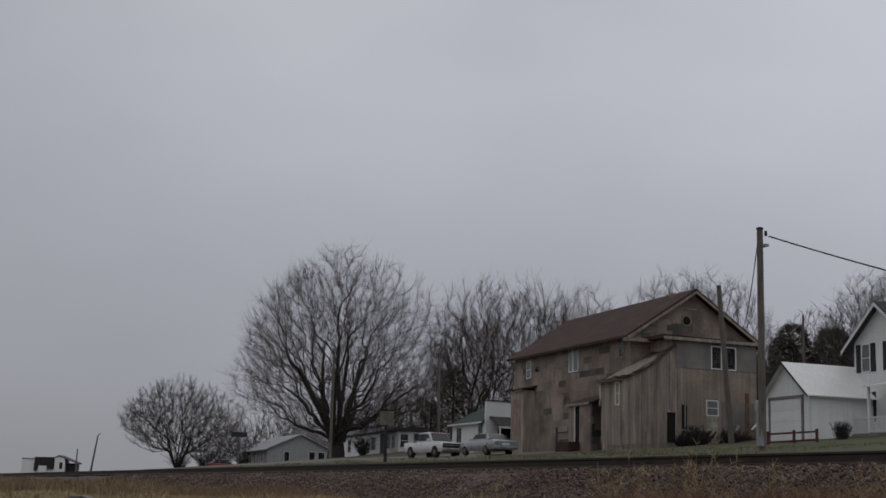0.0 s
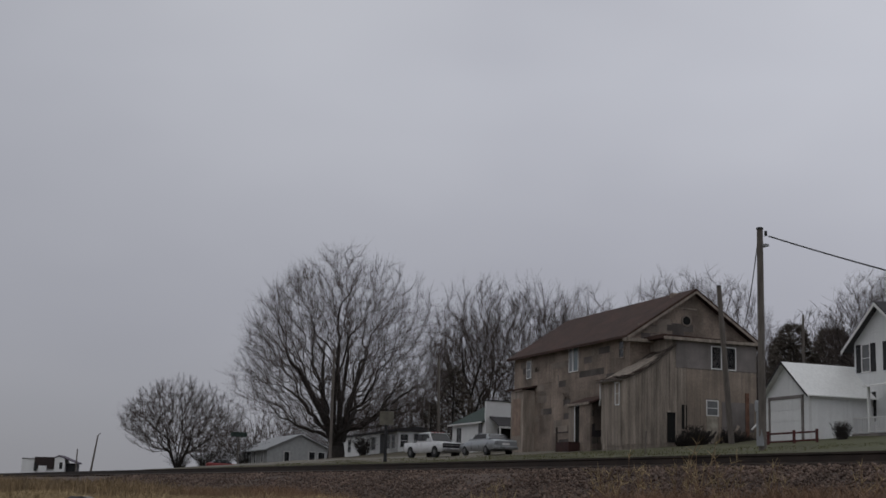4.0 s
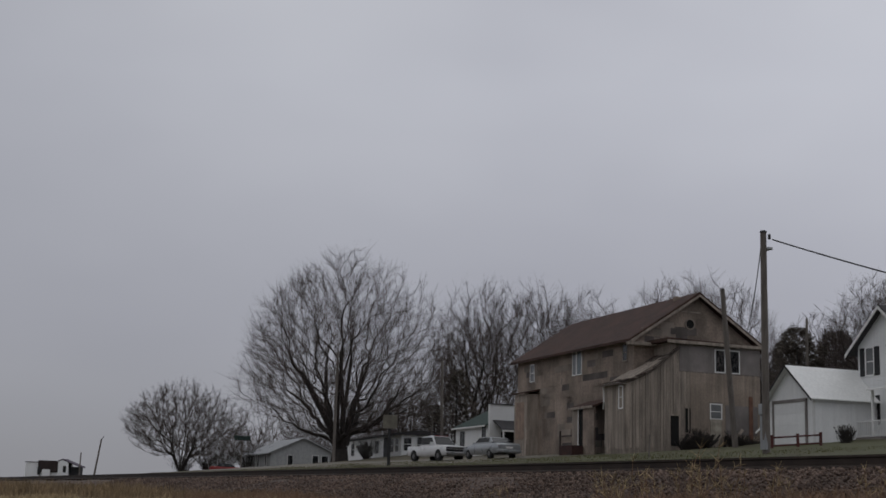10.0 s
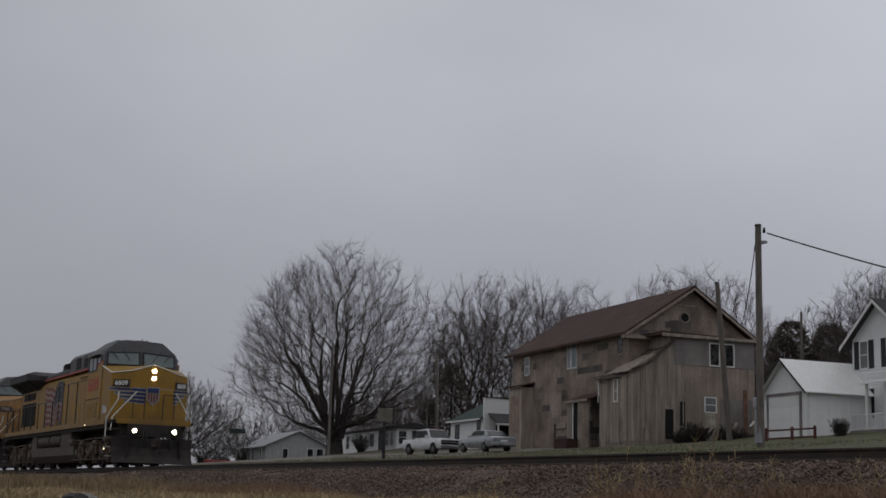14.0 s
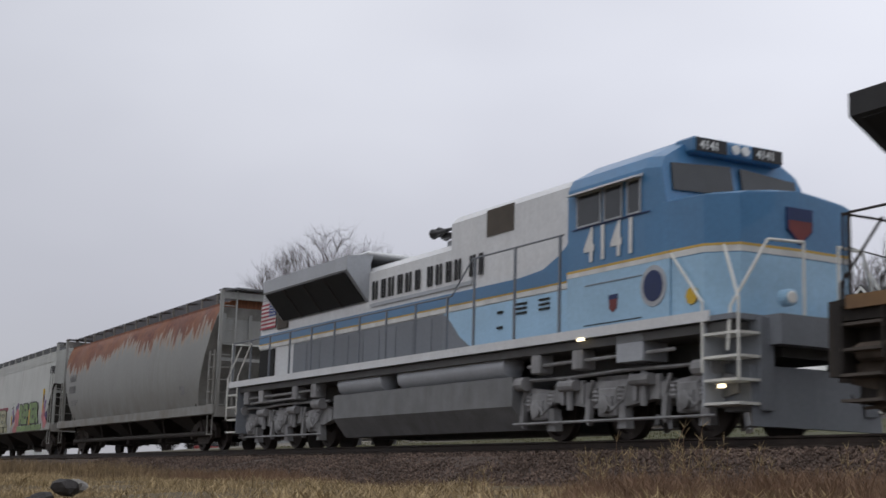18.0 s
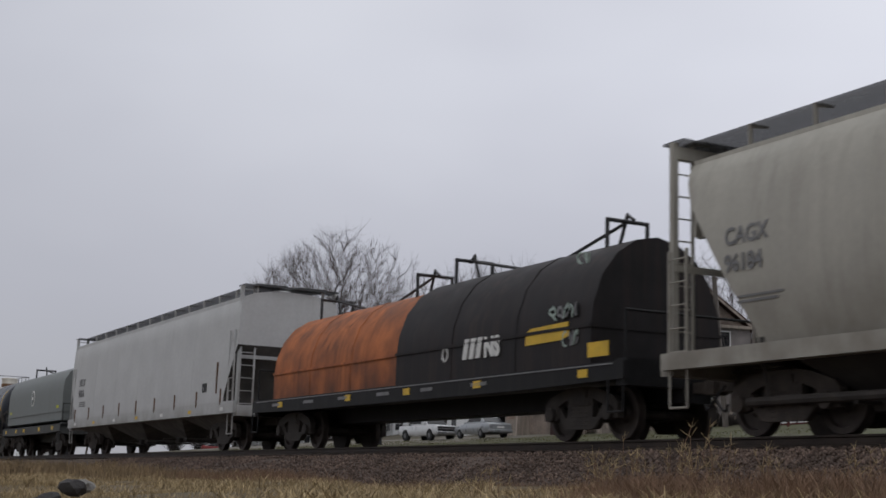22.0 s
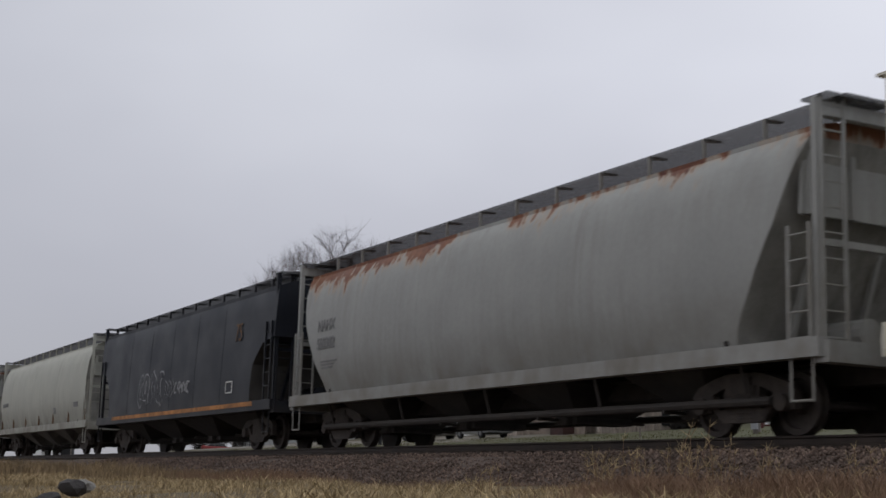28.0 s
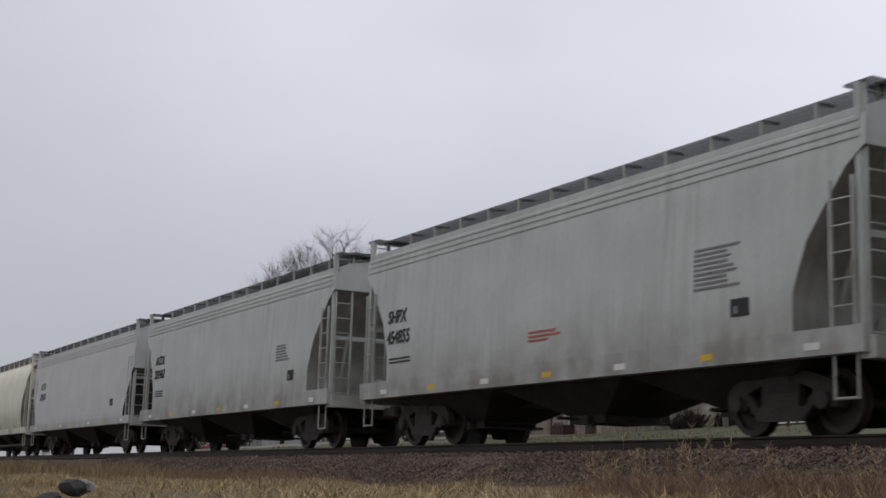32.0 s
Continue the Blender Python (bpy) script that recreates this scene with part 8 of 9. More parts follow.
def sedan():
    c = thing("sedan", "silver blue sedan parked with its tail to the track", "car", at=pose(-76.25, 29.5, land(-76.25, 29.5) - .03, 0, 0, 178))
    part("body", shell([(-2.45, .80, .42, .82, .74, .86), (-2.3, .88, .35, .92, .82, .96), (-1.3, .90, .28, .94, .84, .98), (1.0, .90, .28, .90, .84, .94), (2.2, .86, .32, .76, .78, .80), (2.42, .78, .38, .66, .70, .70)]), CARSILVER, c, smooth=True)
    part("cabin", shell([(-1.75, .84, .88, .95, .80, .98), (-1.05, .84, .88, .98, .60, 1.36), (.15, .84, .88, .98, .62, 1.39), (.95, .84, .88, .93, .80, .96)]), CARSILVER, c)
    part("rear_window", loft(B(), [[(-1.76, -.74, 1.0), (-1.76, .74, 1.0), (-1.70, .72, 1.0), (-1.70, -.72, 1.0)], [(-1.14, -.57, 1.33), (-1.14, .57, 1.33), (-1.08, .55, 1.32), (-1.08, -.55, 1.32)]]), CARGLASS, c)
    for s in (-1, 1):
        part("side_window", prism(B(), [(-1.2, 1.0), (.7, 1.0), (.1, 1.32), (-.95, 1.32)], s * .62, s * .795, "y"), CARGLASS, c)
        part("tail_lamp", bx(-2.44, -2.36, s * .42, s * .80, .66, .80), TAILRED, c)
    part("plate_bar", bx(-2.47, -2.43, -.25, .25, .62, .74), WHITE_TRIM, c)
    part("bumper", bx(-2.52, -2.3, -.86, .86, .36, .55, bevel=.04), CARSILVER, c)
    car_wheels(c, (-1.4, 1.5), .31, .90)


pickup()
sedan()
bx_m = M("dark red car paint", (.25, .03, .03), .4, coat=.4)
far_car = thing("parked_car", "small red car parked far off behind the line", "car", at=pose(-173.0, 45.2, land(-173, 45.2) - .05, 0, 0, 75))
part("body", shell([(-2.2, .8, .35, .8, .7, .85), (-1.9, .88, .3, .9, .8, .95), (1.9, .88, .3, .8, .8, .85), (2.2, .8, .35, .7, .7, .75)]), bx_m, far_car)
part("cabin", shell([(-1.4, .8, .85, .92, .75, .95), (-.8, .8, .85, .95, .6, 1.38), (.4, .8, .85, .95, .6, 1.38), (1.1, .8, .85, .9, .75, .92)]), PANE, far_car)
car_wheels(far_car, (-1.3, 1.3), .3, .88)
# ---------------------------------------------------------------- bare trees
BARK = M("dark bark", (.044, .038, .035), .95, var=.25, scale=3, bump=.5)
TWIG = M("grey brown twigs", (.078, .062, .058), .95, var=.2)
EVERGREEN = M("dark evergreen sprays", (.115, .100, .086), .9, var=.4, scale=2)


def tubes(name, segs, sides):
    """One mesh of tapering tubes from rows of start, end (three numbers each), radius, radius."""
    a = np.asarray(segs)
    p0, p1, r0, r1 = a[:, :3], a[:, 3:6], a[:, 6], a[:, 7]
    d = p1 - p0
    d /= np.linalg.norm(d, axis=1, keepdims=True) + 1e-9
    ref = np.where(np.abs(d[:, 2:3]) < .9, np.array([[0, 0, 1.0]]), np.array([[1.0, 0, 0]]))
    u = np.cross(d, ref)
    u /= np.linalg.norm(u, axis=1, keepdims=True)
    w = np.cross(d, u)
    ang = np.arange(sides) * 2 * np.pi / sides
    off = np.cos(ang)[None, :, None] * u[:, None] + np.sin(ang)[None, :, None] * w[:, None]
    v = np.concatenate([p0[:, None] + off * r0[:, None, None], p1[:, None] + off * r1[:, None, None]], 1)
    n = len(a)
    k = np.arange(sides)
    f = np.stack([k, (k + 1) % sides, sides + (k + 1) % sides, sides + k], 1)
    faces = (f[None] + (np.arange(n) * 2 * sides)[:, None, None]).reshape(-1, 4)
    me = bpy.data.meshes.new(name)
    me.from_pydata(v.reshape(-1, 3).tolist(), [], faces.tolist())
    me.shade_smooth()
    return me


DOME = [(0, .04), (.10, .12), (.20, .52), (.30, .85), (.42, 1.0), (.56, .97), (.70, .86), (.84, .64), (.94, .36), (1.0, .06)]


def bare_tree(label, base, height, width, stems=5, seed=0, low=.42, trunk=.35, spread_=.55, fork=.06, levels=4, dens=1.0, thin=.010, group="bare trees", bare=.1, twigs=3):
    """Limbs grow towards points scattered through a domed crown, dividing as they go; fine twigs turn up from their ends."""
    r = np.random.default_rng(seed)
    far = levels < 4
    n = int((420 if far else 1900) * dens)
    zf = r.uniform(bare, 1, n * 4)
    az = r.uniform(0, 2 * np.pi, n * 4)
    shape = np.interp(np.where(zf < low, zf * .42 / low, .42 + (zf - low) * .58 / (1 - low)), [p[0] for p in DOME], [p[1] for p in DOME])
    keep = r.random(n * 4) < shape ** 2
    zf, az, shape = zf[keep][:n], az[keep][:n], shape[keep][:n]
    uneven = 1 + .10 * np.sin(3 * az + seed) * np.sin(5 * zf + seed) + .07 * np.sin(7 * az + 9 * zf)
    rad = width / 2 * shape * uneven * r.random(len(zf)) ** .42
    goal = np.stack([rad * np.cos(az), rad * np.sin(az), zf * height * (1 + .03 * np.sin(4 * az + seed))], -1)
    step = height * (.034 if far else .022)
    room = 40 + stems * 60 + n * 8
    P, D, way, up = np.zeros((room, 3)), np.tile(np.array([0, 0, 1.0]), (room, 1)), np.zeros(room), [-1, 0]
    P[0], P[1] = (0, 0, -.4), (0, 0, height * fork)
    count = 2
    for k in range(stems):
        a = 2 * np.pi * k / stems + r.uniform(-.3, .3)
        out = spread_ * r.uniform(.3, 1.0) if k else .06
        d = np.array([np.cos(a) * out, np.sin(a) * out, 1.0])
        last, p = 1, P[1] + np.array([np.cos(a), np.sin(a), 0]) * trunk * .4
        for i in range(int(.5 * height / step * r.uniform(.6, 1.1))):
            d = d / np.linalg.norm(d) + r.normal(0, .05, 3) + np.array([0, 0, .02])
            d /= np.linalg.norm(d)
            p = p + d * step
            P[count], D[count], way[count] = p, d, way[last] + step
            up.append(last)
            last, count = count, count + 1
    root = P[1]
    # each point, inner ones first, is reached from the limb that offers the shortest way up from the ground
    for g in goal[np.argsort(np.linalg.norm(goal - root, axis=1))]:
        v = g - P[1:count]
        gap = np.linalg.norm(v, axis=1) + 1e-6
        turn = 1 - (v * D[1:count]).sum(1) / gap
        k = 1 + int(np.argmin(gap * (1 + .5 * turn) + .45 * way[1:count] + 1.2 * np.maximum(0, -v[:, 2])))
        gap = gap[k - 1]
        m = max(1, min(8, round(gap / step)))
        bend, base_p, last = P[k] + D[k] * gap * .22 + (g - P[k]) * .22, P[k].copy(), k
        for i in range(1, m + 1):
            f = i / m
            q = base_p * (1 - f) ** 2 + bend * 2 * f * (1 - f) + g * f * f + r.normal(0, .018 * step, 3)
            d = q - P[last]
            L = np.linalg.norm(d) + 1e-9
            P[count], D[count], way[count] = q, d / L, way[last] + L
            up.append(last)
            last, count = count, count + 1
    P = P[:count]
    girth = np.zeros(count)
    for k in range(count - 1, 0, -1):
        if girth[k] == 0:
            girth[k] = (thin * .85) ** 2.05
        girth[up[k]] += girth[k]
    R = girth ** (1 / 2.05)
    R *= np.interp(R / R[1], [0, .06, .25, 1], [1, 1.0, 1.3 * trunk / R[1], trunk / R[1]]) if not far else 1
    U = np.array(up)
    rows = np.concatenate([P[U[1:]], P[1:], np.minimum(R[U[1:]], R[1:] * 1.25)[:, None], R[1:, None]], 1)
    rows[0, 6] = trunk * 1.3
    stout = R[1:] > thin * 2.6
    # sprays of fine twigs from the thinner wood, bent upwards
    ends = np.flatnonzero((R < thin * 3.4) & (P[:, 2] > height * .08) & (np.arange(count) > 1))
    ends = np.repeat(ends, twigs)
    run = P[ends] - P[U[ends]]
    run /= np.linalg.norm(run, axis=1, keepdims=True) + 1e-9
    norm = lambda v: v / (np.linalg.norm(v, axis=1, keepdims=True) + 1e-9)
    m = len(ends)
    reach = height * (.035 if far else .044) * r.uniform(.6, 1.7, (m, 1))
    fine, p = [rows[~stout]], P[ends] - run * step * r.random((m, 1))
    d = norm(run + r.normal(0, .42, (m, 3)) + np.array([0, 0, .26]))
    for i in range(1 if far else 2):
        q = p + d * reach * (1.0 if far else .6)
        fine.append(np.concatenate([p, q, np.full((m, 1), thin * (.9 - .3 * i)), np.full((m, 1), thin * (.6 - .3 * i))], 1))
        p, d = q, norm(d + np.array([0, 0, .15]) + r.normal(0, .07, (m, 3)))
    thick, fine = rows[stout], np.concatenate(fine)
    t = thing("tree", label, "tree", group, Matrix.Translation(base))
    part("trunk", tubes("trunk", thick, 6), BARK, t)
    part("crown", tubes("crown", fine, 3), TWIG, t)


bare_tree("big bare silver maple with several dark trunks", (-120.6, 38.4, 2.7), 20.8, 21.4, 8, 11, .36, .80, .62, .07, dens=1.9, thin=.0105, bare=.13, twigs=3)
bare_tree("broad low bare tree of many upright stems", (-177.2, 40.3, 2.1), 12.6, 16.6, 15, 5, .48, .32, .8, .03, dens=.85, thin=.0105, bare=.2, twigs=4)
for lab, bpos, hgt, wid, st, sd in (
        ("tall bare tree behind the derelict building", (-130.3, 60.4, 4.4), 20.5, 16, 6, 21), ("tall bare tree behind the derelict building", (-128.6, 65.5, 4.5), 20.5, 15.5, 6, 22),
        ("bare tree with dense twigs behind the roof", (-126.0, 70.0, 4.6), 19.5, 15, 5, 23), ("slim bare tree beside the white false front", (-123.4, 54.4, 4.4), 15.5, 9, 3, 24),
        ("bare tree beyond the gable", (-111.1, 71.3, 4.6), 19.6, 15, 6, 25), ("bare tree beyond the gable", (-110.5, 76.5, 4.6), 19.8, 15, 6, 26),
        ("small bare tree behind the tall pole", (-108.9, 81.0, 4.7), 12.5, 9, 4, 27),
        ("bare tree behind the white house", (-84.0, 71.2, 4.6), 15.4, 10, 4, 28), ("bare tree behind the white house", (-79.0, 71.0, 4.6), 16.0, 11, 4, 29), ("slim bare tree behind the garage", (-99.5, 82.2, 4.7), 13.5, 7.5, 3, 30)):
    bare_tree(lab, bpos, hgt - .6, wid - .8, st, sd, .5, .27, .5, .10, dens=.68, thin=.0105, bare=.20, twigs=3)
for k, (x, y, hgt, wid) in enumerate(((-193, 61.3, 10, 10), (-160.0, 60.8, 10.5, 8), (-151.0, 59.5, 12, 7), (-144.3, 57.8, 12, 7), (-202, 58.7, 8, 8), (-182, 45.5, 7, 8), (-139, 60, 11, 8), (-155, 57, 8, 7), (-148, 61, 9, 7), (-134, 56, 10, 7), (-198, 65.3, 9, 9), (-206, 59.3, 8, 8), (-132, 60, 8, 7), (-180, 65.3, 8, 9), (-152, 60, 8, 8), (-141, 60, 7, 8), (-187, 62.9, 8, 9), (-147, 55, 8, 8), (-125, 53, 7, 7))):
    bare_tree("thin bare tree behind the houses", (x, y, land(x, y)), hgt, wid, 5, 40 + k, .5, .16, .5, .05, dens=.75, thin=.014, levels=3, twigs=2)
for k, (x, y) in enumerate(((-118, 90), (-113, 87), (-107, 86), (-122, 93), (-103, 84))):
    bare_tree("hazy bare woodland tree on the far edge", (x, y, 4.7), 14.5 + (k % 3), 8, 4, 60 + k, .5, .22, .4, .1, dens=.9, thin=.016, levels=3, twigs=2)


def bush(label, base, h, w, seed):
    r = random.Random(seed)
    t = thing("bush", label, "bush", "bare bushes", Matrix.Translation(base))
    seg = []
    for _ in range(130):
        a = r.uniform(0, math.tau)
        d = Vector((math.cos(a) * r.uniform(.1, .9) * w / h, math.sin(a) * r.uniform(.1, .9) * w / h, 1)).normalized()
        p = Vector((r.gauss(0, .1), r.gauss(0, .1), 0))
        L = h * r.uniform(.6, 1.05) / 3
        for i in range(3):
            q = p + d * L
            seg.append((*p, *q, .012, .009))
            for _ in range(2):
                d2 = (d + Vector((r.gauss(0, .5), r.gauss(0, .5), r.gauss(0, .3)))).normalized()
                seg.append((*q, *(q + d2 * L * .7), .009, .006))
            p, d = q, (d + Vector((r.gauss(0, .2), r.gauss(0, .2), .05))).normalized()
    tagged(part("brush", tubes("brush", seg, 3), BARK, t), kind="stuff")


for k in range(0, 15, 2):  # brushy wood that closes the view between the houses
    bare_tree("hazy bare woodland tree on the far edge", (-199 + 1.15 * k + (k % 3), 53.5 + 2.0 * k + (k % 2) * 3, 3.6 + .06 * k), 9.5 + (k * 7 % 5), 9.5, 4, 80 + k, .45, .2, .55, .04, dens=.45, thin=.015, levels=3, twigs=1)
for k in range(8):
    bush("bare brush between the houses", (-196 + 7 * k, 60.0 + k * .7 + (k * 5 % 4), land(-196 + 7 * k, 60.0 + k * .7)), 3.6 + k % 3, 5.5, 30 + k)


def evergreen(label, base, height, width, seed, n=900, blunt=.35):
    """Conifer: trunk and many drooping sprays, uneven outline."""
    r = np.random.default_rng(seed)
    t = thing("evergreen_tree", label, "tree", "evergreens", Matrix.Translation(base))
    part("trunk", rod(B(), (0, 0, -.3), (0, 0, height * .95), .18, .04), BARK, t)
    verts, faces = [], []
    for _ in range(n):
        z = height * r.uniform(.05, 1.0) ** .85
        rad = width / 2 * max(.12, (1 - z / height) ** blunt) * r.uniform(.3, 1.0) ** .5 * r.uniform(.92, 1.06)
        a = r.uniform(0, 6.28)
        c = np.array([math.cos(a) * rad, math.sin(a) * rad, z])
        for _ in range(5):
            d = r.normal(0, 1, 3) * .5 + np.array([math.cos(a), math.sin(a), .35])
            d /= np.linalg.norm(d)
            s = np.cross(d, r.normal(0, 1, 3))
            s /= np.linalg.norm(s)
            L, w = r.uniform(.25, .6), r.uniform(.03, .07)
            k = len(verts)
            verts += [(c - s * w).tolist(), (c + s * w).tolist(), (c + d * L).tolist()]
            faces.append((k, k + 1, k + 2))
    me = bpy.data.meshes.new("sprays")
    me.from_pydata(verts, [], faces)
    part("sprays", me, EVERGREEN, t)


evergreen("dark evergreen behind the parked pickup", (-119.7, 50.5, 4.1), 8.4, 7.2, 1, 620, .75)
evergreen("dark evergreen behind the parked pickup", (-122.6, 49.6, 4.0), 5.0, 3.6, 2, 260, .7)
evergreen("dense dark cedar behind the garage", (-95.3, 73.0, 4.6), 11.6, 5.4, 3, 1900, .30)
evergreen("dense dark cedar behind the garage", (-92.6, 75.2, 4.6), 11.2, 5.4, 4, 1900, .30)
evergreen("dense dark cedar behind the garage", (-97.6, 74.0, 4.6), 10.6, 4.8, 5, 1600, .30)


for k in (0, 1, 2, 5, 6, 7, 8):  # dead brush along the foot of the derelict wall
    p = pose(-65.54, 32.93, 2.82, 0, 0, -6.65) @ Vector((2.55 + .2 * (k % 2), 2.0 + .62 * k, -.3))
    bush("dead dark brush against the derelict wall", p, .75 + .15 * (k * 3 % 4), .7, 50 + k)
bush("round bare brown bush beside the garage", (-51.0, 35.4, 2.75), .85, .65, 1)
bush("bare brush heap below the maple", (-119.0, 40.5, 3.0), 2.2, 2.0, 2)
bush("bare brush along the far yard", (-178.5, 44.5, 2.4), 3.2, 4.0, 3)
bush("bare brush along the far yard", (-181.5, 42.0, 2.2), 2.6, 3.6, 4)
bush("bare brush along the far yard", (-183.0, 48.5, 2.7), 4.0, 5.0, 5)
bush("bare brush along the far yard", (-186.0, 53.0, 3.0), 4.5, 6.0, 6)

# ---------------------------------------------------------------- dry grass, weeds, stones of the near verge
STRAW = M("dry straw grass", (.39, .31, .195), .9, var=.25, scale=1.0)
BROWNWEED = M("brown dead weeds", (.20, .135, .09), .9, var=.3, scale=2)
OLDSTRAW = M("brown standing grass", (.235, .178, .115), .9, var=.3, scale=1.0)
REDSTRAW = M("reddish dead weed stalks", (.20, .125, .08), .9, var=.3, scale=4)
for m_ in (STRAW, OLDSTRAW):
    island_tint(m_, (.45, .42, .38), (1.35, 1.3, 1.15))


def blades(name, n, place, tall, wide, seed, droop=.6):
    """Bent grass blades, three narrow faces each."""
    r = np.random.default_rng(seed)
    x, y = place(r, n)
    z = rise(x, y) - .02
    h = tall(r, x, y) * r.uniform(.5, 1.25, n)
    a, b = r.uniform(0, 6.28, n), r.uniform(0, 6.28, n)
    lx, ly = np.cos(a) * h * droop * r.uniform(.2, 1, n), np.sin(a) * h * droop * r.uniform(.2, 1, n)
    w = wide * r.uniform(.6, 1.4, n)
    sx, sy = np.cos(b) * w, np.sin(b) * w
    P = lambda fx, fz, s: np.stack([x + lx * fx + sx * s, y + ly * fx + sy * s, z + h * fz], -1)
    v = np.stack([P(0, 0, -1), P(0, 0, 1), P(.35, .6, .8), P(.35, .6, -.8), P(1, .95, 0)], 1)
    k = (np.arange(n) * 5)[:, None]
    f = np.concatenate([k + np.array([[0, 1, 2]]), k + np.array([[0, 2, 3]]), k + np.array([[3, 2, 4]])])
    me = bpy.data.meshes.new(name)
    me.from_pydata(v.reshape(-1, 3).tolist(), [], f.tolist())
    return me


def verge(r, n):
    """Clumped places on the near bank, thicker towards the camera's side."""
    cx, cy = r.uniform(-46, -3.5, n // 22), -4.6 - 7.4 * r.random(n // 22) ** .75
    keep = r.integers(0, n // 22, n)
    s = np.where(r.random(n // 22) < .3, .07, .17)[keep]
    return cx[keep] + r.normal(0, 1, n) * s, np.minimum(-3.9, cy[keep] + r.normal(0, 1, n) * s)


gr = part("dry_grass", blades("dry_grass", 84000, verge, lambda r, x, y: .09 + .05 * np.sin(x * 1.3 + y * 1.1) * np.sin(y * 2.1 - x * .6) + .05 * np.interp(x, [-12, -7], [0, 1]), .0042, 5, 1.1), STRAW)
tagged(gr, "thick matted straw-coloured winter grass on the near bank", "grass", kind="stuff")
gr = part("tall_grass", blades("tall_grass", 16000, lambda r, n: (r.uniform(-60, -22, n), r.uniform(-8.2, -4.2, n)), lambda r, x, y: np.interp(-x, [22, 28, 36, 60], [.08, .28, .45, .5]), .006, 6, .5), OLDSTRAW)
tagged(gr, "taller brown grass along the foot of the ballast", "grass", kind="stuff")
gr = part("far_lawn", blades("far_lawn", 26000, lambda r, n: (r.uniform(-95, -38, n), 6 + 22 * r.random(n) ** 1.3), lambda r, x, y: .09 + 0 * x, .014, 8, .8), M("short dull lawn grass", (.102, .100, .046), .9, var=.3))
tagged(gr, "short dull green lawn across the track", "grass", kind="stuff")
gr = part("brown_weeds", blades("brown_weeds", 22000, lambda r, n: (-4 - 44 * r.random(n) ** 1.4, -3.7 - 2.6 * r.random(n) ** 1.5), lambda r, x, y: .10 + .08 * np.sin(x * .9) * np.sin(x * .37 + y) + 0 * x, .0032, 15, .8), BROWNWEED)
tagged(gr, "low reddish brown dead weeds at the foot of the ballast", "weeds", kind="stuff")
TUFTS = np.array([(-7.15, -9.1), (-7.4, -8.9), (-6.0, -8.9), (-6.25, -8.7), (-5.1, -8.9), (-4.4, -8.5), (-4.1, -8.4), (-4.7, -8.6), (-7.8, -8.8), (-22, -6.2), (-25, -6.0), (-28, -5.6), (-19.5, -6.6), (-31, -5.4)])


def tufted(r, n):
    k = r.integers(0, len(TUFTS), n)
    return TUFTS[k, 0] + r.normal(0, .2, n) * np.where(k > 8, 4.5, 1), TUFTS[k, 1] + r.normal(0, .25, n)


gr = part("red_weeds", blades("red_weeds", 17000, tufted, lambda r, x, y: .24 + 0 * x, .0026, 9, .7), REDSTRAW)
tagged(gr, "tangled reddish dead weeds on the bank", "weeds", kind="stuff")


def weed(base, h, seed, n=9):
    r = random.Random(seed)
    t = thing("tall_weed", "tall dry weed stalks with feathery seed heads", "weed", "tall dry weeds", Matrix.Translation(base))
    seg, heads = [], []
    for _ in range(n):
        a = r.uniform(0, math.tau)
        d = Vector((math.cos(a) * .35 * r.random(), math.sin(a) * .35 * r.random(), 1)).normalized()
        p = Vector((r.gauss(0, .07), r.gauss(0, .07), -.05))
        hh = h * r.uniform(.6, 1.1)
        for i in range(4):
            q = p + d * hh / 4
            seg.append((*p, *q, .0035, .0025))
            if i > 1:
                for _ in range(5):
                    e = (d + Vector((r.gauss(0, .6), r.gauss(0, .6), r.gauss(0, .3)))).normalized()
                    heads.append((*q, *(q + e * r.uniform(.03, .09)), .0022, .001))
            p, d = q, (d + Vector((r.gauss(0, .12), r.gauss(0, .12), -.03))).normalized()
    tagged(part("stalk_tuft", tubes("stalks", seg, 4), REDSTRAW, t), kind="stuff")
    tagged(part("seed_tuft", tubes("seeds", heads, 3), STRAW, t), kind="stuff")


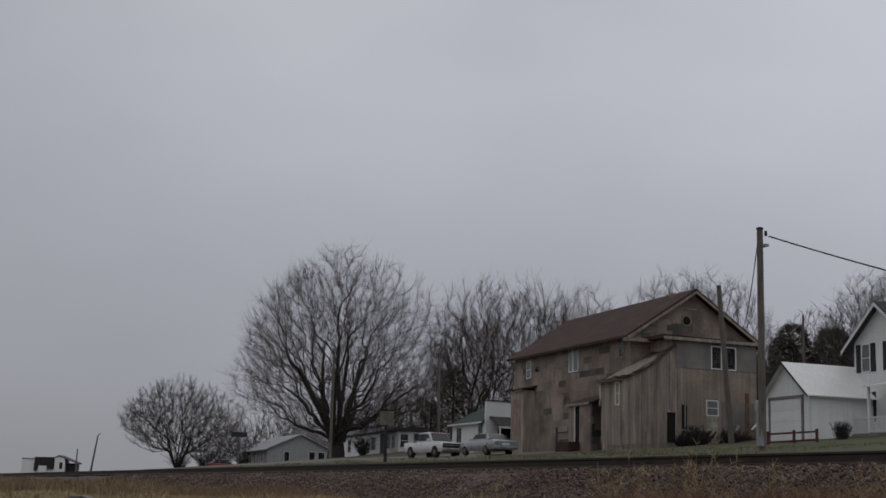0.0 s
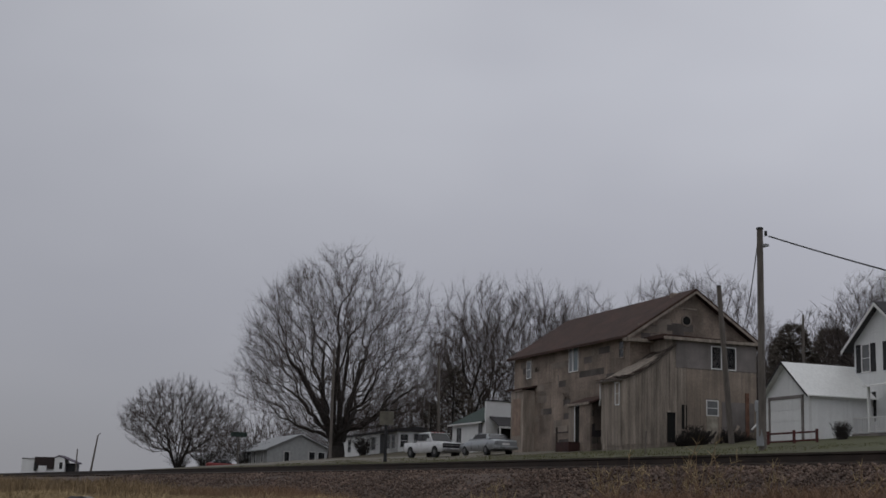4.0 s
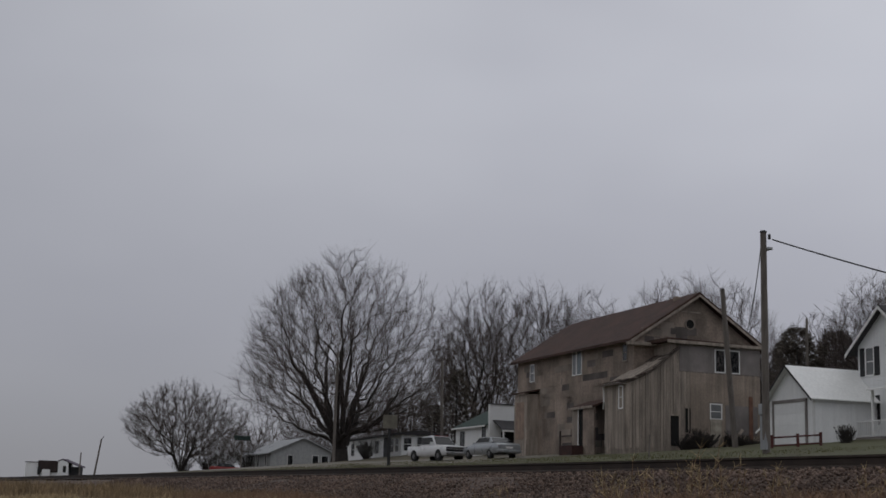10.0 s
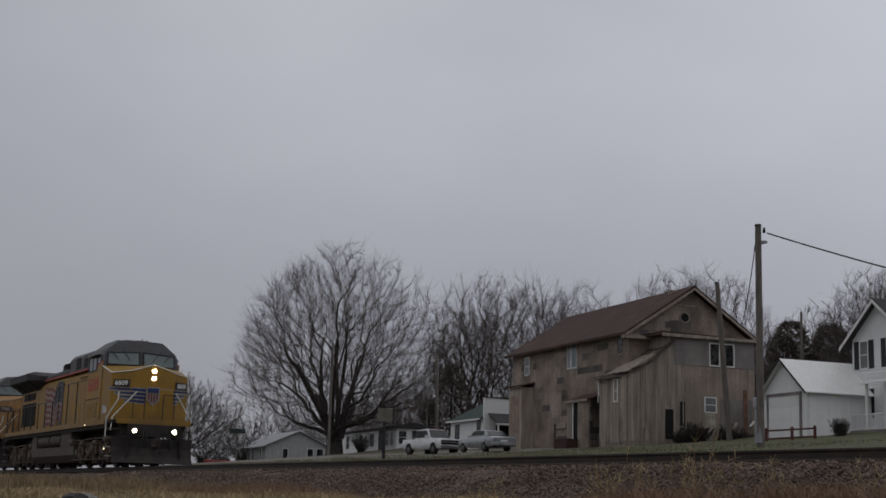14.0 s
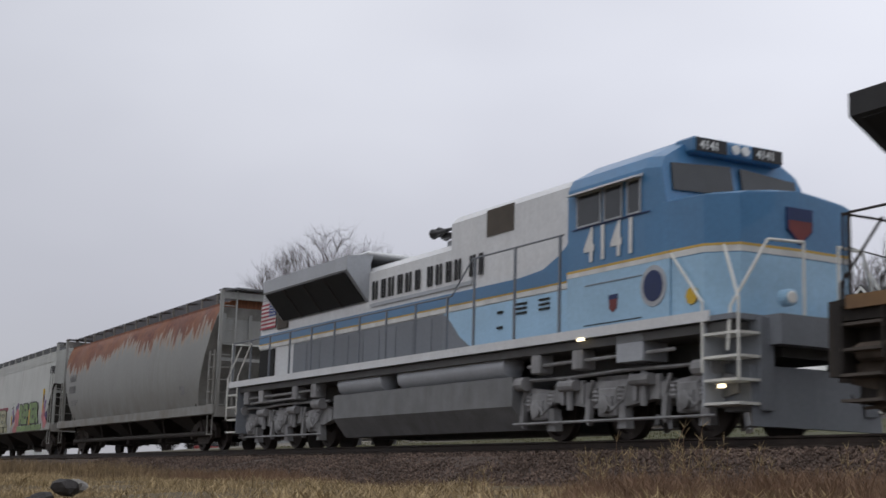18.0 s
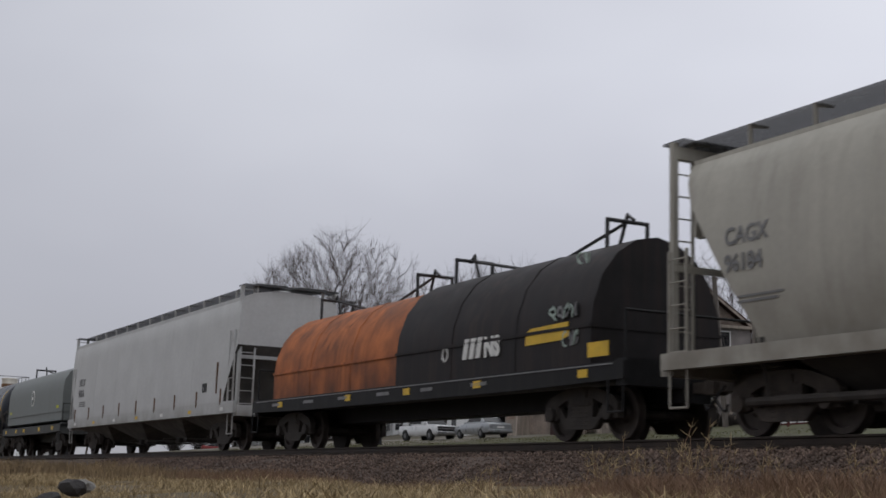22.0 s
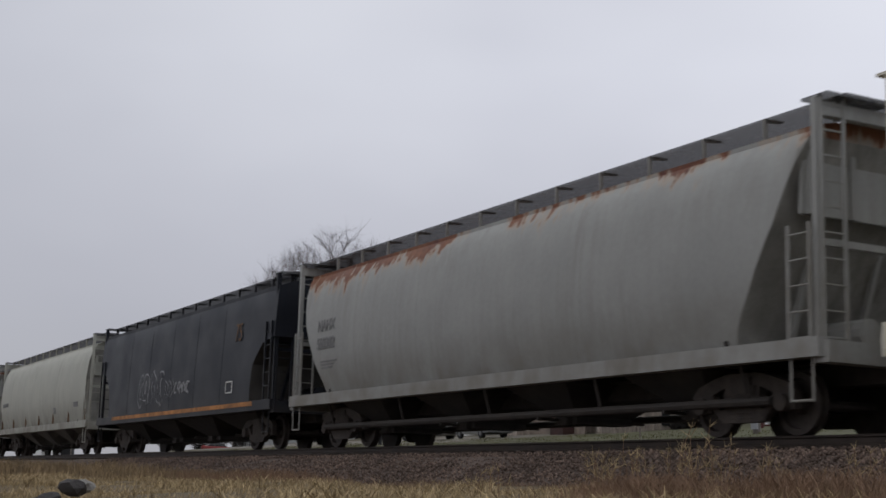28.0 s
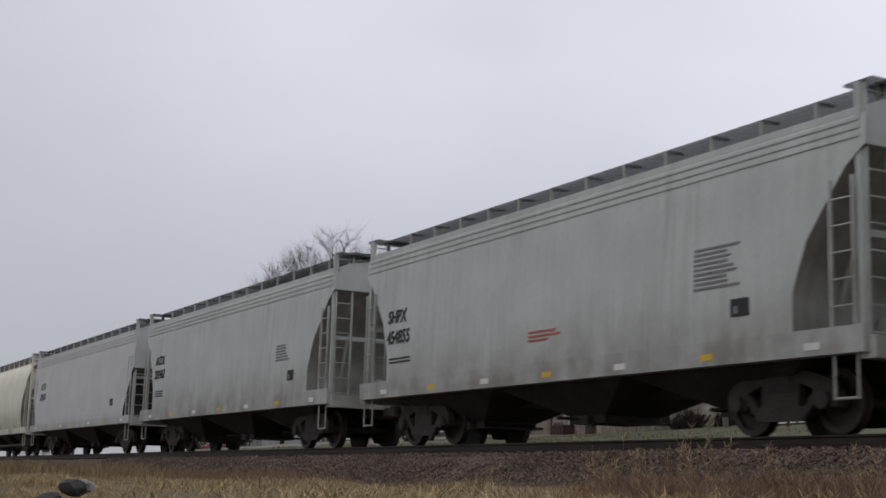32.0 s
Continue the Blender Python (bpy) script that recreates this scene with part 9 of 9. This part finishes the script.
for k, (x, y, hh) in enumerate(((-8.35, -8.6, .52), (-8.1, -8.5, .42), (-7.25, -8.7, .5), (-7.45, -8.6, .58), (-6.9, -8.8, .45), (-6.2, -8.3, .42), (-5.8, -8.2, .45), (-5.5, -8.0, .4), (-8.9, -8.3, .38), (-9.6, -8.9, .3), (-6.6, -8.6, .4), (-7.9, -9.0, .4))):
    weed((x, y, land(x, y)), hh, 100 + k)

ROCK = M("dark grey rock", (.045, .042, .042), .9, var=.4, scale=6, bump=.6)
PALEROCK = M("pale broken concrete", (.26, .25, .235), .9, var=.3, scale=5, bump=.5)
ROCKS = ((-9.98, -12.38, .045, PALEROCK, "pale broken stone in dry grass"), (-10.15, -12.25, .06, ROCK, "dark rock half hidden in dry grass"), (-10.05, -12.33, .05, ROCK, "dark rock half hidden in dry grass"),
         (-10.28, -12.22, .035, PALEROCK, "pale broken stone in dry grass"), (-10.72, -11.95, .065, ROCK, "dark rock half hidden in dry grass"), (-11.0, -11.8, .05, PALEROCK, "grey slab lying in dry grass"))
for k, (x, y, s, m_, lab) in enumerate(ROCKS):
    bm = B()
    bmesh.ops.create_icosphere(bm, subdivisions=2, radius=1)
    rr = random.Random(k)
    for v in bm.verts:
        v.co = Vector((v.co.x * s * 2.3, v.co.y * s * 1.7, v.co.z * s * 1.15)) * rr.uniform(.78, 1.14)
    o = tagged(part("rock", bm, m_), lab, "rock", "rocks in the grass")
    o.location = (x, y, land(x, y) + s * .45 + .08)


# ---------------------------------------------------------------- movement
def spin(pairs):
    """Wheelsets of one size and place in their bogie turn alike: key one, let the others share its keys."""
    first = {}
    for ob, radius, x in pairs:
        key = (radius, x)
        if key not in first:
            walk(ob, [(k / FPS, pose(x, 0, radius) @ Matrix.Rotation(SPEED * k / FPS / radius, 4, "Y")) for k in range(32 * FPS + 1)])
            first[key] = ob
        else:
            keys = first[key].animation_data
            ob.rotation_mode = "QUATERNION"
            data = ob.animation_data_create()
            data.action, data.action_slot = keys.action, keys.action_slot


def motions():
    spin(SPINNING)
    times = [k * .5 for k in range(65)]
    for car, place in TRAIN:
        walk(car, [(t, pose(place + SPEED * (t - 16) + .28 * max(0, 15.5 - t) ** 1.75 * (t > 9) + (t <= 9) * .28 * (6.5 ** 1.75 + 1.75 * 6.5 ** .75 * (9 - t)), 0, 0)) for t in times])


motions()
